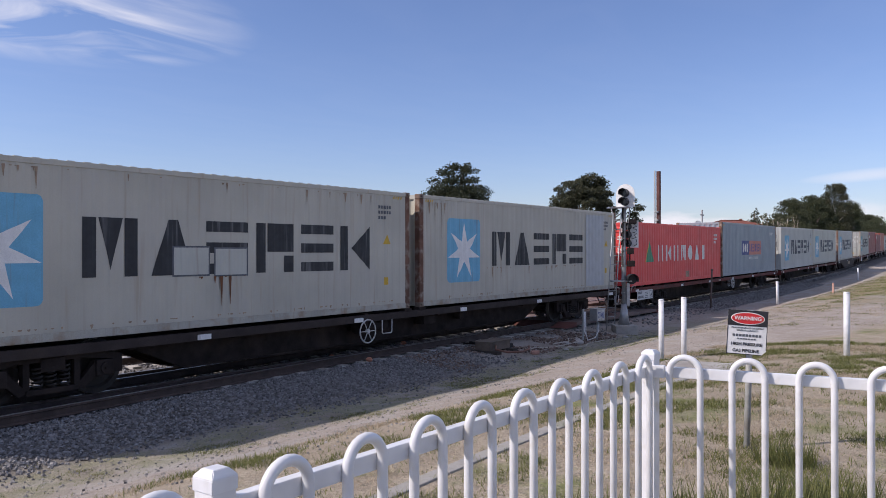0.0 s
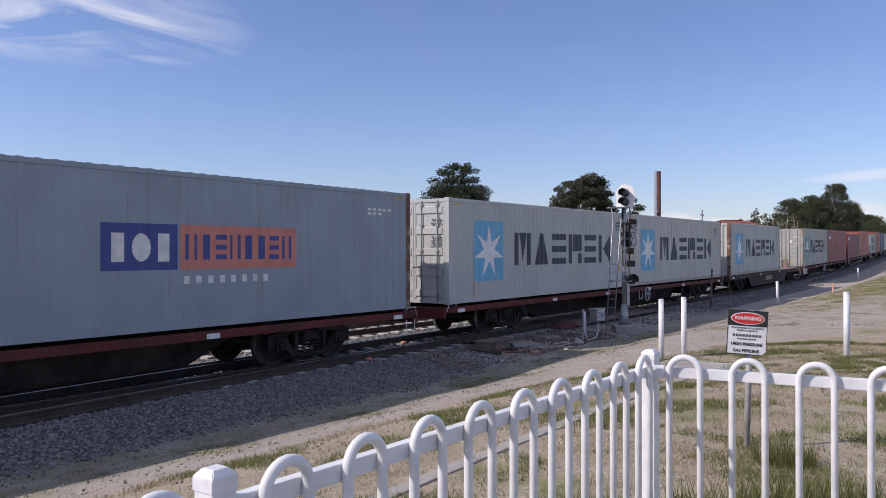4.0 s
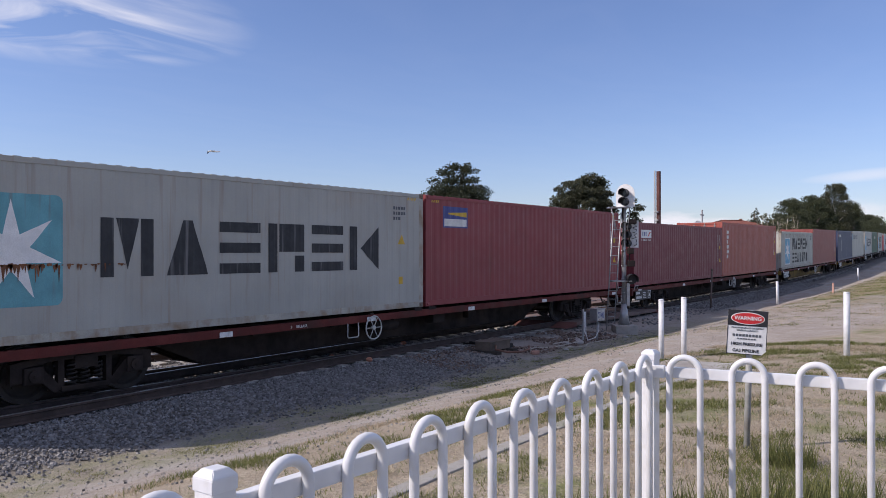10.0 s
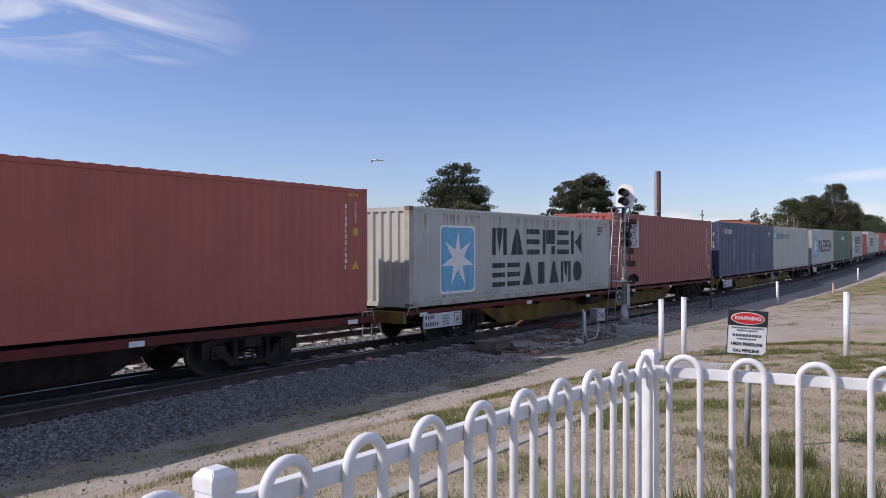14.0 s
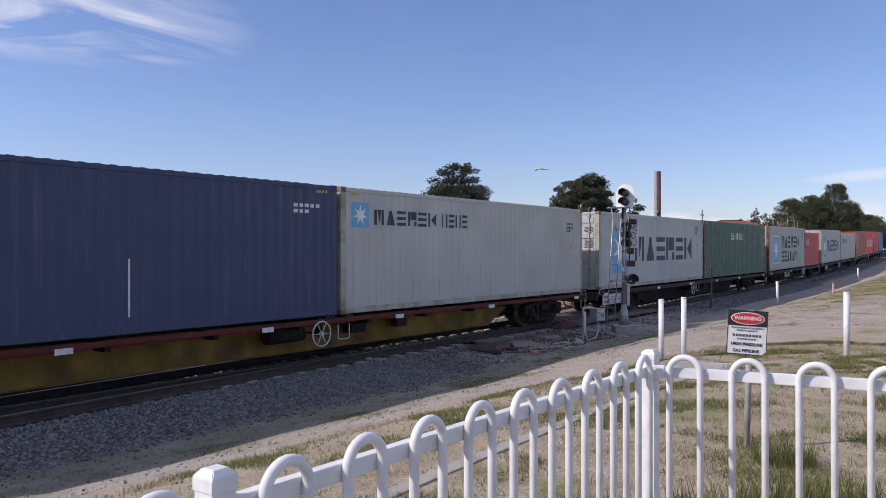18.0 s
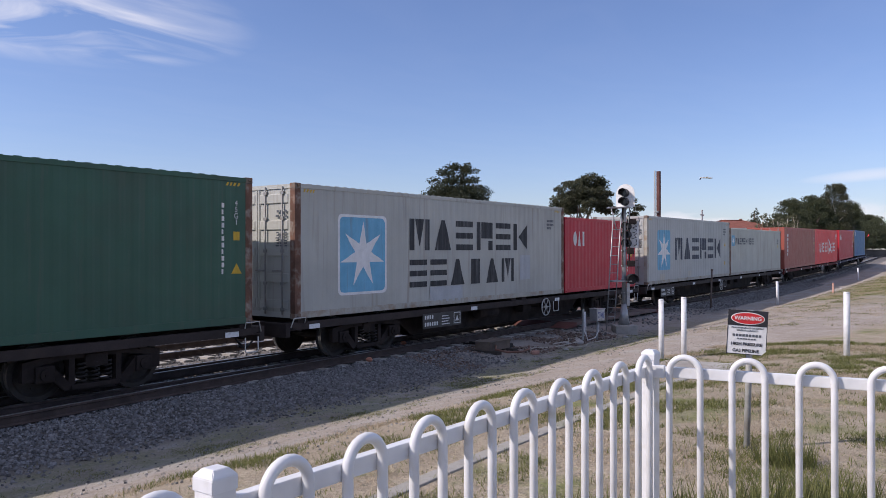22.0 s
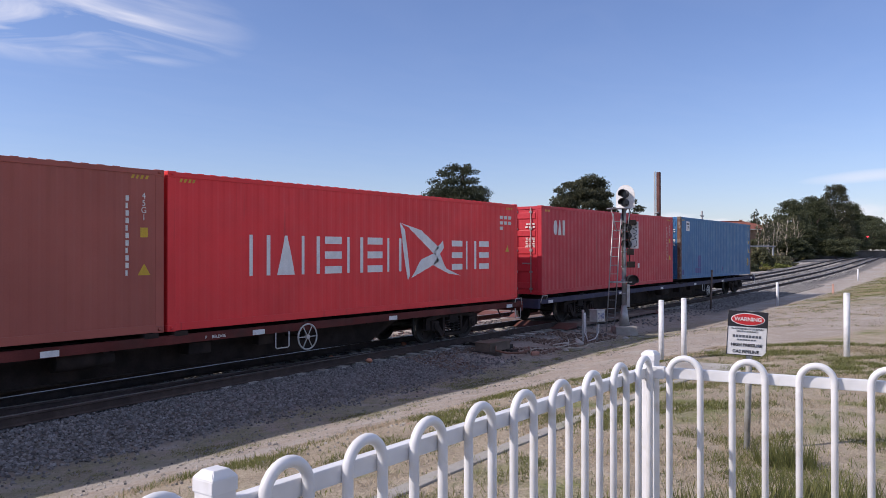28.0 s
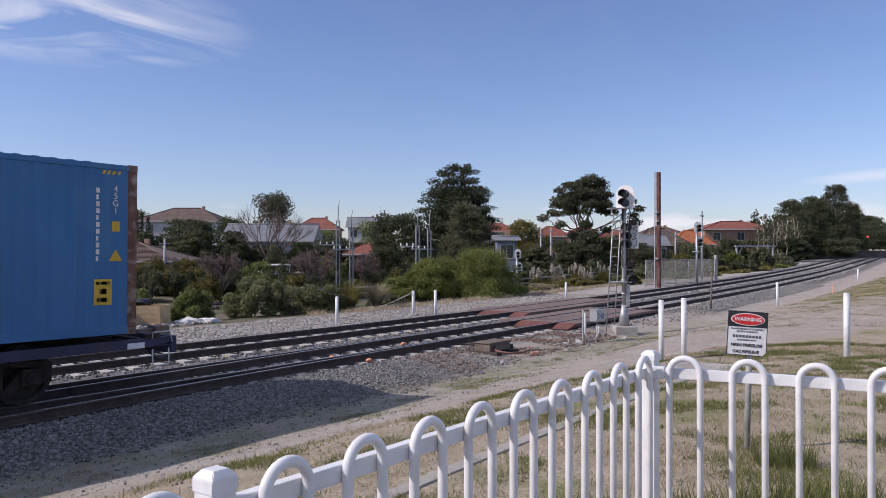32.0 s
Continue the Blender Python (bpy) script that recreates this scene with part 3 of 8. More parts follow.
def two_rows(z=0.0, short=False):
    return [("panel", [soft_rect(1.3, 2.98, 0.3 + z, 2.14 + z)], WHITE, "pale border of the panel"), ("badge", [soft_rect(1.36, 2.92, 0.36 + z, 2.08 + z)], SKYBLUE, "sky blue panel"),
            ("emblem", star(2.14, 1.22 + z, 0.78), WHITE, "white seven-pointed star"),
            ("lettering", shapes(BIG, 3.87, 9.75, 1.32 + z, 2.12 + z), OLDBLACK, "dark plain block shapes"),
            ("lettering", shapes("BBTLTV" if short else "BBTLTVD", 3.87, 8.94 if short else 9.75, 0.38 + z, 1.08 + z), OLDBLACK, "dark plain block shapes"),
            ("code_mark", rows_of_bars(11.0, 11.5, 2.0 + z, 2.35 + z, 3), DARKMARK, "")]


def small_line(zs):
    return [("panel", [rect(0.36, 0.95, zs - 0.08, zs + 0.5)], SKYBLUE, "small sky blue panel"), ("emblem", star(0.655, zs + 0.21, 0.26), WHITE, "white star"),
            ("lettering", shapes(BIG, 1.15, 3.6, zs, zs + 0.36), NAVY, "dark plain block shapes"), ("lettering", shapes("UBUB", 3.85, 5.05, zs, zs + 0.36, 0.3), NAVY, "dark plain block shapes"),
            ("code_mark", rows_of_bars(11.0, 11.5, zs + 0.02, zs + 0.38, 3), DARKMARK, ""), ("caution_mark", [[(11.18, 1.5), (11.44, 1.5), (11.31, 1.72)]], YELLOW, "yellow triangle")]


def columns(mat=None, z0=0.78, z1=2.2):
    mat = mat or PALEMARK
    return [("code_mark", ticks(11.45, z0, z1, 11), mat, ""), ("type_code", [(11.79, z1 - 0.03)], mat, "45G1"),
            ("caution_mark", [rect(11.73, 11.87, z1 - 0.75, z1 - 0.58)], YELLOW, ""), ("caution_mark", [[(11.68, z0), (11.92, z0), (11.80, z0 + 0.2)]], YELLOW, "yellow triangle")]


HC, STD, FT40, FT20 = 2.896, 2.591, 12.192, 6.058
# front end along the train, paint, length, height, doors to the front, label, markings
LOADS = [
    (3.06, GREYOLD, FT40, HC, False, "stained light grey corrugated steel container with patched lettering", livery(0, True, dx=0.24) + [("rust_scar", rust_run(5.3, 7.2, 0.95, 0.008, 0.75, 6, 0.25), RUST, "rust runs below the patches"), ("rust_scar", rust_run(0.4, 11.8, 2.74, 0.008, 0.35, 7, 0.12), RUSTSTAIN, "thin rust runs under the roof rail"), ("rust_scar", rust_run(1.0, 11.8, 0.22, 0.012, 0.06, 8, 0.25), RUSTSTAIN, "rust along the lower edge"), ("patch_edge", [rect(5.37, 6.18, 0.97, 1.53), rect(6.27, 7.08, 0.95, 1.51)], DARKMARK, ""), ("patch", [rect(5.4, 6.15, 1.0, 1.5), rect(6.3, 7.05, 0.98, 1.48)], GREY, "grey square repair patches")], 0.6),
    (15.65, GREYOLD, FT40, HC, False, "rust-streaked grey corrugated steel container with a repainted end", livery(0, True, "VTBPB", 9.34) + [("rust_scar", rust_run(0.3, 1.1, 2.7, 0.01, 1.2, 9, 0.35), RUSTSTAIN, "rust runs by the corner"), ("rust_scar", rust_run(3.0, 9.4, 0.95, 0.006, 0.3, 10, 0.2), RUSTSTAIN, "thin rust runs below the lettering"), ("rust_scar", rust_run(1.0, 9.4, 0.22, 0.012, 0.06, 11, 0.25), RUSTSTAIN, "rust along the lower edge"), ("patch", [rect(9.6, 11.1, 0.18, 2.72)], PATCH, "smooth repainted grey strip")], 0.6),
    (29.28, SCARLET, FT40, STD, True, "scarlet corrugated steel container with white lettering and green triangle", [("emblem", [[(1.6, 0.95), (2.52, 0.95), (2.0, 1.83)]], GREEN, "green triangle"), ("emblem_edge", [[(1.5, 0.95), (1.6, 0.95), (2.0, 1.83), (1.97, 1.83)]], YELLOW, ""),
     ("lettering", shapes("UWUVDTL", 2.99, 9.6, 0.96, 1.66, 0.55), PALEMARK, "white plain block shapes"), ("code_mark", rows_of_bars(11.0, 11.6, 1.75, 2.3, 3), PALEMARK, ""), ("patch", [rect(6.6, 7.1, 0.18, 0.46)], RUSTSTAIN, "brown worn patch")], 0),
    (41.71, SLATE, FT40, HC, False, "slate blue-grey corrugated steel container with a two-coloured label", [("label_panel", [rect(3.98, 5.45, 1.1, 1.92)], LABELBLUE, "deep blue rectangle"), ("label_panel", [rect(5.5, 8.35, 1.1, 1.92)], SALMON, "salmon rectangle"),
     ("lettering", shapes("LDL", 4.1, 5.35, 1.25, 1.75), PALEMARK, ""), ("lettering", shapes("ULBULLBU", 5.62, 8.2, 1.28, 1.75, 0.3), LABELBLUE, ""), ("lettering", shapes("LLLLLLLL", 5.55, 7.6, 0.84, 0.98, 0.4), PALEMARK, ""), ("code_mark", rows_of_bars(10.6, 11.5, 2.3, 2.5, 2), PALEMARK, "")], 0.6),
    (55.55, GREYCOOL, FT40, HC, True, "clean light grey corrugated steel container with a sky blue panel", livery(), 0),
    (67.82, GREY, FT40, HC, False, "light grey corrugated steel container with scuffed sky blue panel", livery(), 0.4),
    (81.69, GREYCOOL, FT40, HC, False, "light grey corrugated steel container with rust-stained corner posts", livery() + [("rust_scar", rust_run(1.0, 1.95, 0.26, 0.02, 0.1, 5, 0.5), RUST, "")], 0.7),
    (101.74, GREYDIRT, FT40, HC, True, "rust-scarred grey corrugated steel container with closed doors", [(n, q, TEAL if n == "panel" else k, x) for n, q, k, x in livery(0, True)] + [("rust_scar", rust_run(0.3, 3.9, 1.22, 0.018, 0.12, 1, 0.6), RUST, "long horizontal rust scar with drips"), ("rust_scar", rust_run(1.25, 2.75, 1.2, 0.035, 0.26, 2), RUST, "rust scar across the star"), ("rust_scar", rust_run(0.22, 0.5, 1.6, 0.08, 0.6, 3), RUST, "rust runs by the corner"), ("rust_scar", rust_run(0.2, 0.5, 0.9, 0.05, 0.5, 4), RUST, "rust runs by the corner")], 0.4),
    (114.04, OXIDE, FT40, HC, False, "red oxide corrugated steel container with a small blue label", [("label_panel", [rect(0.76, 1.92, 2.06, 2.63)], LABELBLUE, "small blue label"), ("lettering", [rect(0.82, 1.86, 2.1, 2.3)], PALEMARK, ""), ("label_edge", [[(1.0, 2.42), (1.86, 2.36), (1.86, 2.5), (1.0, 2.46)]], YELLOW, "")] + columns(PALEMARK, 1.0, 2.5), 0),
    (127.68, WINE, FT40, STD, False, "dark wine red corrugated steel container with a white label", [("label_panel", [rect(0.82, 1.97, 1.95, 2.29)], WHITE, "white label"), ("lettering", shapes("ULU", 0.95, 1.45, 2.03, 2.2), LABELBLUE, ""), ("lettering", [[(1.5, 2.03), (1.62, 2.03), (1.86, 2.2), (1.74, 2.2)]], RED, ""), ("lettering", shapes("LLLLLLLL", 0.84, 1.9, 1.84, 1.9, 0.4), PALEMARK, "")] + columns(), 0),
    (139.94, CLAY, FT40, HC, True, "clay red corrugated steel container with white lettering down its end", [("lettering", ticks(0.86, 0.96, 2.52, 6, 0.36), PALEMARK, "upright row of white plain shapes")] + columns(PALEMARK, 1.03, 2.55), 0),
    (153.71, WHITEOLD, FT40, STD, False, "off-white corrugated steel container with rust streaks and sky blue panel", two_rows(0) + [("rust_scar", rust_run(0.3, 11.8, 2.42, 0.01, 0.5, 12, 0.3), RUSTSTAIN, "rust runs under the roof rail"), ("rust_scar", rust_run(0.5, 11.8, 0.24, 0.015, 0.07, 13, 0.35), RUSTSTAIN, "rust along the lower edge")], 0.4),
    (166.0, OXBROWN, FT40, HC, False, "brown oxide corrugated steel container with white code columns", columns(PALEMARK, 1.0, 2.5) + [("caution_mark", [rect(11.6, 11.9, 0.5, 0.72)], YELLOW, "yellow label")], 0),
    (179.56, DEEPBLUE, FT40, HC, True, "deep blue corrugated steel container with small red and white lettering", [("lettering", shapes("LB", 0.44, 0.96, 2.29, 2.57), RED, "red plain block shapes"), ("lettering", shapes("BLULL", 1.02, 2.45, 2.29, 2.52), PALEMARK, "white plain block shapes"), ("scratch", [rect(7.1, 7.14, 0.3, 1.3), rect(2.9, 2.93, 0.9, 2.0)], PALEMARK, "pale scratches"), ("code_mark", rows_of_bars(10.9, 11.7, 2.25, 2.5, 2), PALEMARK, "")], 0),
    (191.88, GREY, FT40, HC, False, "light grey corrugated steel container with one line of small lettering", small_line(2.06), 0.3),
    (205.41, GREYCOOL, FT40, HC, True, "clean pale grey corrugated steel container with a sky blue panel", livery(), 0.2),
    (217.82, BOTTLE, FT40, HC, False, "bottle green corrugated steel container with small white lettering", [("lettering", shapes("BTULLTU", 4.77, 7.23, 1.97, 2.33, 0.25), PALEMARK, "white plain block shapes")] + columns(PALEMARK, 1.0, 2.4), 0.6),
    (231.15, WHITEOLD, FT40, HC, True, "off-white corrugated steel container with stained doors and worn lettering", two_rows(0.14, True) + [("patch", [rect(4.7, 6.2, 0.1, 0.5), rect(9.3, 9.9, 0.55, 1.3)], PATCH, "pale repair patches")], 0.5),
    (243.43, CRIMSON, FT20, STD, False, "short crimson corrugated steel container with white lettering", [("lettering", shapes("DTL", 0.64, 1.54, 1.6, 2.11), PALEMARK, "white plain shapes"), ("code_mark", ticks(5.3, 0.62, 2.1, 12), PALEMARK, ""), ("type_code", [(5.62, 2.07)], PALEMARK, "22G1"), ("caution_mark", [rect(5.6, 5.72, 1.2, 1.4)], YELLOW, "")], 0),
    (250.75, GREYCOOL, FT40, HC, True, "pale grey corrugated steel container with doors and a sky blue panel", livery() + [("patch", [rect(1.5, 2.1, 0.16, 0.42), rect(5.2, 5.7, 0.2, 0.45)], GREYOLD, "worn patches")], 0.4),
    (263.03, GREY, FT40, STD, False, "light grey standard-height corrugated container with small lettering", small_line(1.70), 0.5),
    (276.35, CLAY, FT40, HC, True, "brownish clay red corrugated steel container with closed doors", [("lettering", ticks(0.96, 0.92, 2.48, 6, 0.4), PALEMARK, "upright row of white plain shapes")] + columns(PALEMARK, 1.03, 2.44), 0),
    (288.61, HOTRED, FT40, HC, False, "bright red corrugated steel container with large white lettering", [("lettering", shapes("UTUBUBU", 1.85, 6.6, 0.96, 1.78, 0.3, 0.09), WHITE, "slim white plain shapes"), ("emblem", [[(6.54, 2.17), (6.75, 2.0), (6.95, 0.85), (6.85, 0.73)], [(6.54, 2.17), (7.4, 2.0), (8.2, 1.55), (7.9, 1.42), (6.9, 2.05)], [(7.9, 1.42), (8.35, 1.75), (8.4, 1.55), (8.1, 1.3)], [(7.0, 0.78), (7.4, 1.25), (8.0, 1.42), (8.2, 1.2)], [(7.9, 1.1), (8.2, 1.4), (8.5, 1.0), (9.15, 0.8), (8.6, 0.86)]], WHITE, "white kite-shaped emblem"),
     ("lettering", shapes("BUB", 8.75, 10.6, 0.96, 1.75, 0.3, 0.09), WHITE, "slim white plain shapes"), ("code_mark", rows_of_bars(11.2, 11.9, 2.1, 2.58, 3, 3), PALEMARK, ""), ("caution_mark", [[(11.5, 1.45), (11.72, 1.45), (11.61, 1.65)]], YELLOW, "")], 0),
    (302.29, CRIMSON, FT40, HC, True, "crimson corrugated steel container with small white lettering", [("lettering", shapes("DTL", 0.85, 1.69, 1.95, 2.45), PALEMARK, "white plain shapes"), ("patch", [rect(8.1, 8.25, 0.7, 0.9)], PALEMARK, "")] + columns(PALEMARK, 1.0, 2.5), 0),
    (315.5, AZURE, FT40, HC, True, "azure blue corrugated steel container with darker touched-up patches", [("label_panel", [rect(0.85, 1.29, 2.25, 2.7)], WHITE, "white label"), ("lettering", [rect(0.9, 1.24, 2.55, 2.62), [(1.0, 2.3), (1.08, 2.3), (1.2, 2.48), (1.0, 2.48)]], DARKMARK, ""), ("patch", [rect(2.5, 2.95, 0.55, 1.1), rect(2.1, 2.95, 0.25, 0.5), rect(0.2, 0.5, 0.2, 0.45), rect(6.5, 6.7, 0.3, 0.5)], LABELBLUE, "dark blue touched-up patches"), ("caution_mark", [rect(11.42, 11.74, 0.52, 0.95)], YELLOW, "yellow label"), ("lettering", [rect(11.46, 11.70, 0.86, 0.91), rect(11.52, 11.64, 0.7, 0.79), rect(11.48, 11.66, 0.57, 0.64)], DARKMARK, "")] + columns(PALEMARK, 1.25, 2.5), 0.6),
]

SILL = {
    "maroon": material("maroon wagon paint", (0.13, 0.032, 0.028), 0.65, 0, 0.25, 2, 40, 0.15, dirt=(0.05, 0.035, 0.03), dirt_amount=0.5, spec=0.15),
    "black": material("black wagon paint", (0.048, 0.038, 0.036), 0.7, 0, 0.25, 2, 40, 0.15, dirt=(0.06, 0.045, 0.037), dirt_amount=0.35, spec=0.15),
    "yellow": material("grimy yellow wagon paint", (0.24, 0.15, 0.035), 0.7, 0, 0.3, 2, 40, 0.15, dirt=(0.06, 0.045, 0.03), dirt_amount=0.7, spec=0.15),
    "brown": material("dark brown wagon paint", (0.062, 0.046, 0.042), 0.75, 0, 0.25, 2, 40, 0.15, dirt=(0.10, 0.075, 0.062), dirt_amount=0.4, spec=0.2),
    "blue": material("blue-black wagon paint", (0.055, 0.055, 0.095), 0.65, 0, 0.2, 2, 40, 0.15, dirt=(0.08, 0.06, 0.05), dirt_amount=0.4, spec=0.15),
}
DECK = material("rust-brown deck plate", (0.27, 0.19, 0.155), 0.85, 0, 0.25, 1.5, 30, 0.2, dirt=(0.10, 0.06, 0.045), dirt_amount=0.5)
DATA = material("pale data panel", (0.60, 0.61, 0.60), 0.5, 0, 0.1, 4, 60, dirt=(0.3, 0.28, 0.25), dirt_amount=0.4, dirt_scale=4)
DULLPANEL = material("dark data panel", (0.07, 0.065, 0.06), 0.7, 0, 0.2, 4, 50)
SPRING = material("grimy coil spring", (0.035, 0.03, 0.027), 0.85)
ROD = material("dull lock rod steel", (0.30, 0.30, 0.295), 0.65, 0.1, 0.2, 6, 60, dirt=(0.2, 0.12, 0.08), dirt_amount=0.4, dirt_scale=6)
REDPIPE = material("red brake pipe", (0.35, 0.05, 0.03), 0.6, 0)

BASE = 0.98   # underside of the containers over the rail
WHEELSETS = []


def side_frame_mesh():
    bm = bmesh.new()
    extrude(bm, [(-0.6, 0.66), (0.6, 0.66), (0.5, 0.80), (-0.5, 0.80)], -0.06, 0.06, "y")
    for sx in (-1, 1):
        for q in ([(sx * 0.49, 0.665), (sx * 0.49, 0.80), (sx * 1.2, 0.67), (sx * 1.2, 0.57)], [(sx * 0.72, 0.58), (sx * 0.88, 0.5), (sx * 0.52, 0.15), (sx * 0.38, 0.2)],
                  [(sx * 0.36, 0.22), (sx * 0.46, 0.22), (sx * 0.46, 0.68), (sx * 0.36, 0.68)], [(sx * 1.02, 0.36), (sx * 1.2, 0.36), (sx * 1.2, 0.6), (sx * 1.02, 0.6)]):
            extrude(bm, q, -0.06, 0.06, "y")
        soft_box(bm, sx * 0.865 - 0.15, sx * 0.865 + 0.15, -0.12, 0.1, 0.33, 0.6, 0.02)
        disc(bm, (sx * 0.865, 0, 0.46), 0.095, -0.16, -0.1, 14)
        disc(bm, (sx * 0.865, 0, 0.46), 0.03, -0.18, -0.15, 8)
    soft_box(bm, -0.42, 0.42, -0.09, 0.08, 0.15, 0.24, 0.02)
    bmesh.ops.triangulate(bm, faces=[f for f in bm.faces if len(f.verts) > 4])
    return mesh_of("side_frame", bm, DARK)


def spring_mesh():
    bm = bmesh.new()
    tube(bm, [(0.075 * math.cos(k * 0.9), -0.02 + 0.075 * math.sin(k * 0.9), 0.24 + 0.34 * k / 34) for k in range(35)], 0.017, 5)
    return mesh_of("spring", bm, SPRING)


def wheelset_mesh():
    bm = bmesh.new()
    tube(bm, [(0, -0.92, 0), (0, 0.92, 0)], 0.075, 10)
    for sy in (-1, 1):
        y = sy * 0.75
        prof = [(0.10, -0.1), (0.13, -0.045), (0.34, -0.02), (0.38, -0.065), (0.46, -0.065), (0.46, 0.035), (0.487, 0.045), (0.487, 0.07), (0.38, 0.07), (0.34, 0.02), (0.13, 0.045), (0.10, 0.1)]
        n, rings = 28, []
        for k in range(n):
            a = 2 * math.pi * k / n
            rings.append([bm.verts.new((r * math.cos(a), y - sy * q * -1 * -1, r * math.sin(a))) for r, q in prof])
        for k in range(n):
            p, q = rings[k], rings[(k + 1) % n]
            for j in range(len(prof) - 1):
                f = bm.faces.new((p[j], p[j + 1], q[j + 1], q[j]))
                f.material_index = 1 if j == 4 else 0
        for k in range(3):
            a = 2 * math.pi * k / 3
            disc(bm, (0.24 * math.cos(a), y - sy * -0.02, 0.24 * math.sin(a)), 0.035, -0.035, 0.035, 8)
    return mesh_of("wheelset", bm, [WHEEL, TREAD])


def bogie(parent, x, tag):
    bm = bmesh.new()
    soft_box(bm, -0.2, 0.2, -1.1, 1.1, 0.5, 0.72, 0.03)
    disc(bm, (0, 0, 0.72), 0.28, 0, 0.08, 16, "z")
    for sx in (-1, 1):
        soft_box(bm, sx * 0.33 - 0.04, sx * 0.33 + 0.04, -0.85, 0.85, 0.38, 0.5, 0.02)
        tube(bm, [(sx * 0.4, -0.75, 0.32), (sx * 0.4, 0.75, 0.32)], 0.03, 6)
    b = hang("bogie", shared(("bogie",), lambda: mesh_of("bogie", bm, DARK)), parent, "grimy three-piece bogie", pose(x, 0, 0))
    for sy in (-1, 1):
        hang("side_frame", shared(("frame",), side_frame_mesh), b, "", pose(0, sy * 1.0, 0, 0, 0, 0 if sy < 0 else 180))
        for x in (-0.22, 0.0, 0.22):
            hang("spring", shared(("spring",), spring_mesh), b, "", pose(x, sy * 1.0, 0, 0, 0, 0 if sy < 0 else 180))
    for sx in (-1, 1):
        w = hang("wheelset", shared(("wheelset",), wheelset_mesh), b, "steel axle with two wheels", pose(sx * 0.865, 0, 0.46))
        WHEELSETS.append((w, sx * 0.865, tag))
    return b


def hand_wheel(parent, x, y, z, r=0.27):
    def rim():
        bm = bmesh.new()
        tube(bm, [(r * math.cos(2 * math.pi * k / 24), 0, r * math.sin(2 * math.pi * k / 24)) for k in range(24)], 0.018, 6, True)
        return mesh_of("hand_wheel", bm, PIPE)

    def spoke():
        bm = bmesh.new()
        tube(bm, [(0.03, 0, 0), (r, 0, 0)], 0.012, 5)
        return mesh_of("spoke", bm, PIPE)

    def hub():
        bm = bmesh.new()
        disc(bm, (0, 0, 0), 0.05, -0.03, 0.05, 10)
        return mesh_of("hub", bm, PIPE)
    w = hang("hand_wheel", shared(("rim", r), rim), parent, "pale spoked hand brake wheel", pose(x, y, z))
    for k in range(6):
        hang("spoke", shared(("spoke", r), spoke), w, "", pose(0, 0, 0, 0, 60 * k, 0))
    hang("hub", shared(("hub",), hub), w)


def stirrup(parent, x, y, z0, z1, w=0.32):
    bm = bmesh.new()
    tube(bm, [(-w / 2, 0, z1), (-w / 2, 0, z0 + 0.03), (-w / 2 + 0.03, 0, z0), (w / 2 - 0.03, 0, z0), (w / 2, 0, z0 + 0.03), (w / 2, 0, z1)], 0.014, 6)
    part("step_iron", bm, PIPE, parent, "", pose(x, y, 0))


def coupler(parent, x, sx):
    bm = bmesh.new()
    soft_box(bm, min(0, sx * 0.62), max(0, sx * 0.62), -0.09, 0.09, 0.78, 0.95, 0.02)
    soft_box(bm, sx * 0.5 - 0.16, sx * 0.5 + 0.16, -0.17, 0.15, 0.74, 1.0, 0.04)
    part("coupler", bm, CASTING, parent, "rusty knuckle coupler", pose(x, 0, 0))
    bm = bmesh.new()
    tube(bm, [(0, -0.3, 0.75), (sx * 0.12, -0.32, 0.55), (sx * 0.3, -0.3, 0.38), (sx * 0.5, -0.26, 0.42)], 0.024, 6)
    part("air_hose", bm, BLACK, parent, "black air hose", pose(x, 0, 0))


def word(parent, name, text, mat, size, m, bold=0.0):
    cu = bpy.data.curves.new("text", "FONT")
    cu.body, cu.size, cu.extrude, cu.align_x, cu.align_y = text, size, 0.0015, "CENTER", "CENTER"
    cu.offset = bold
    ob = bpy.data.objects.new("text", cu)
    scene.collection.objects.link(ob)
    bpy.context.view_layer.update()
    me = bpy.data.meshes.new_from_object(ob.evaluated_get(bpy.context.evaluated_depsgraph_get()))
    bpy.data.objects.remove(ob)
    me.materials.clear()
    me.materials.append(mat)
    return hang(name, me, parent, "", m)


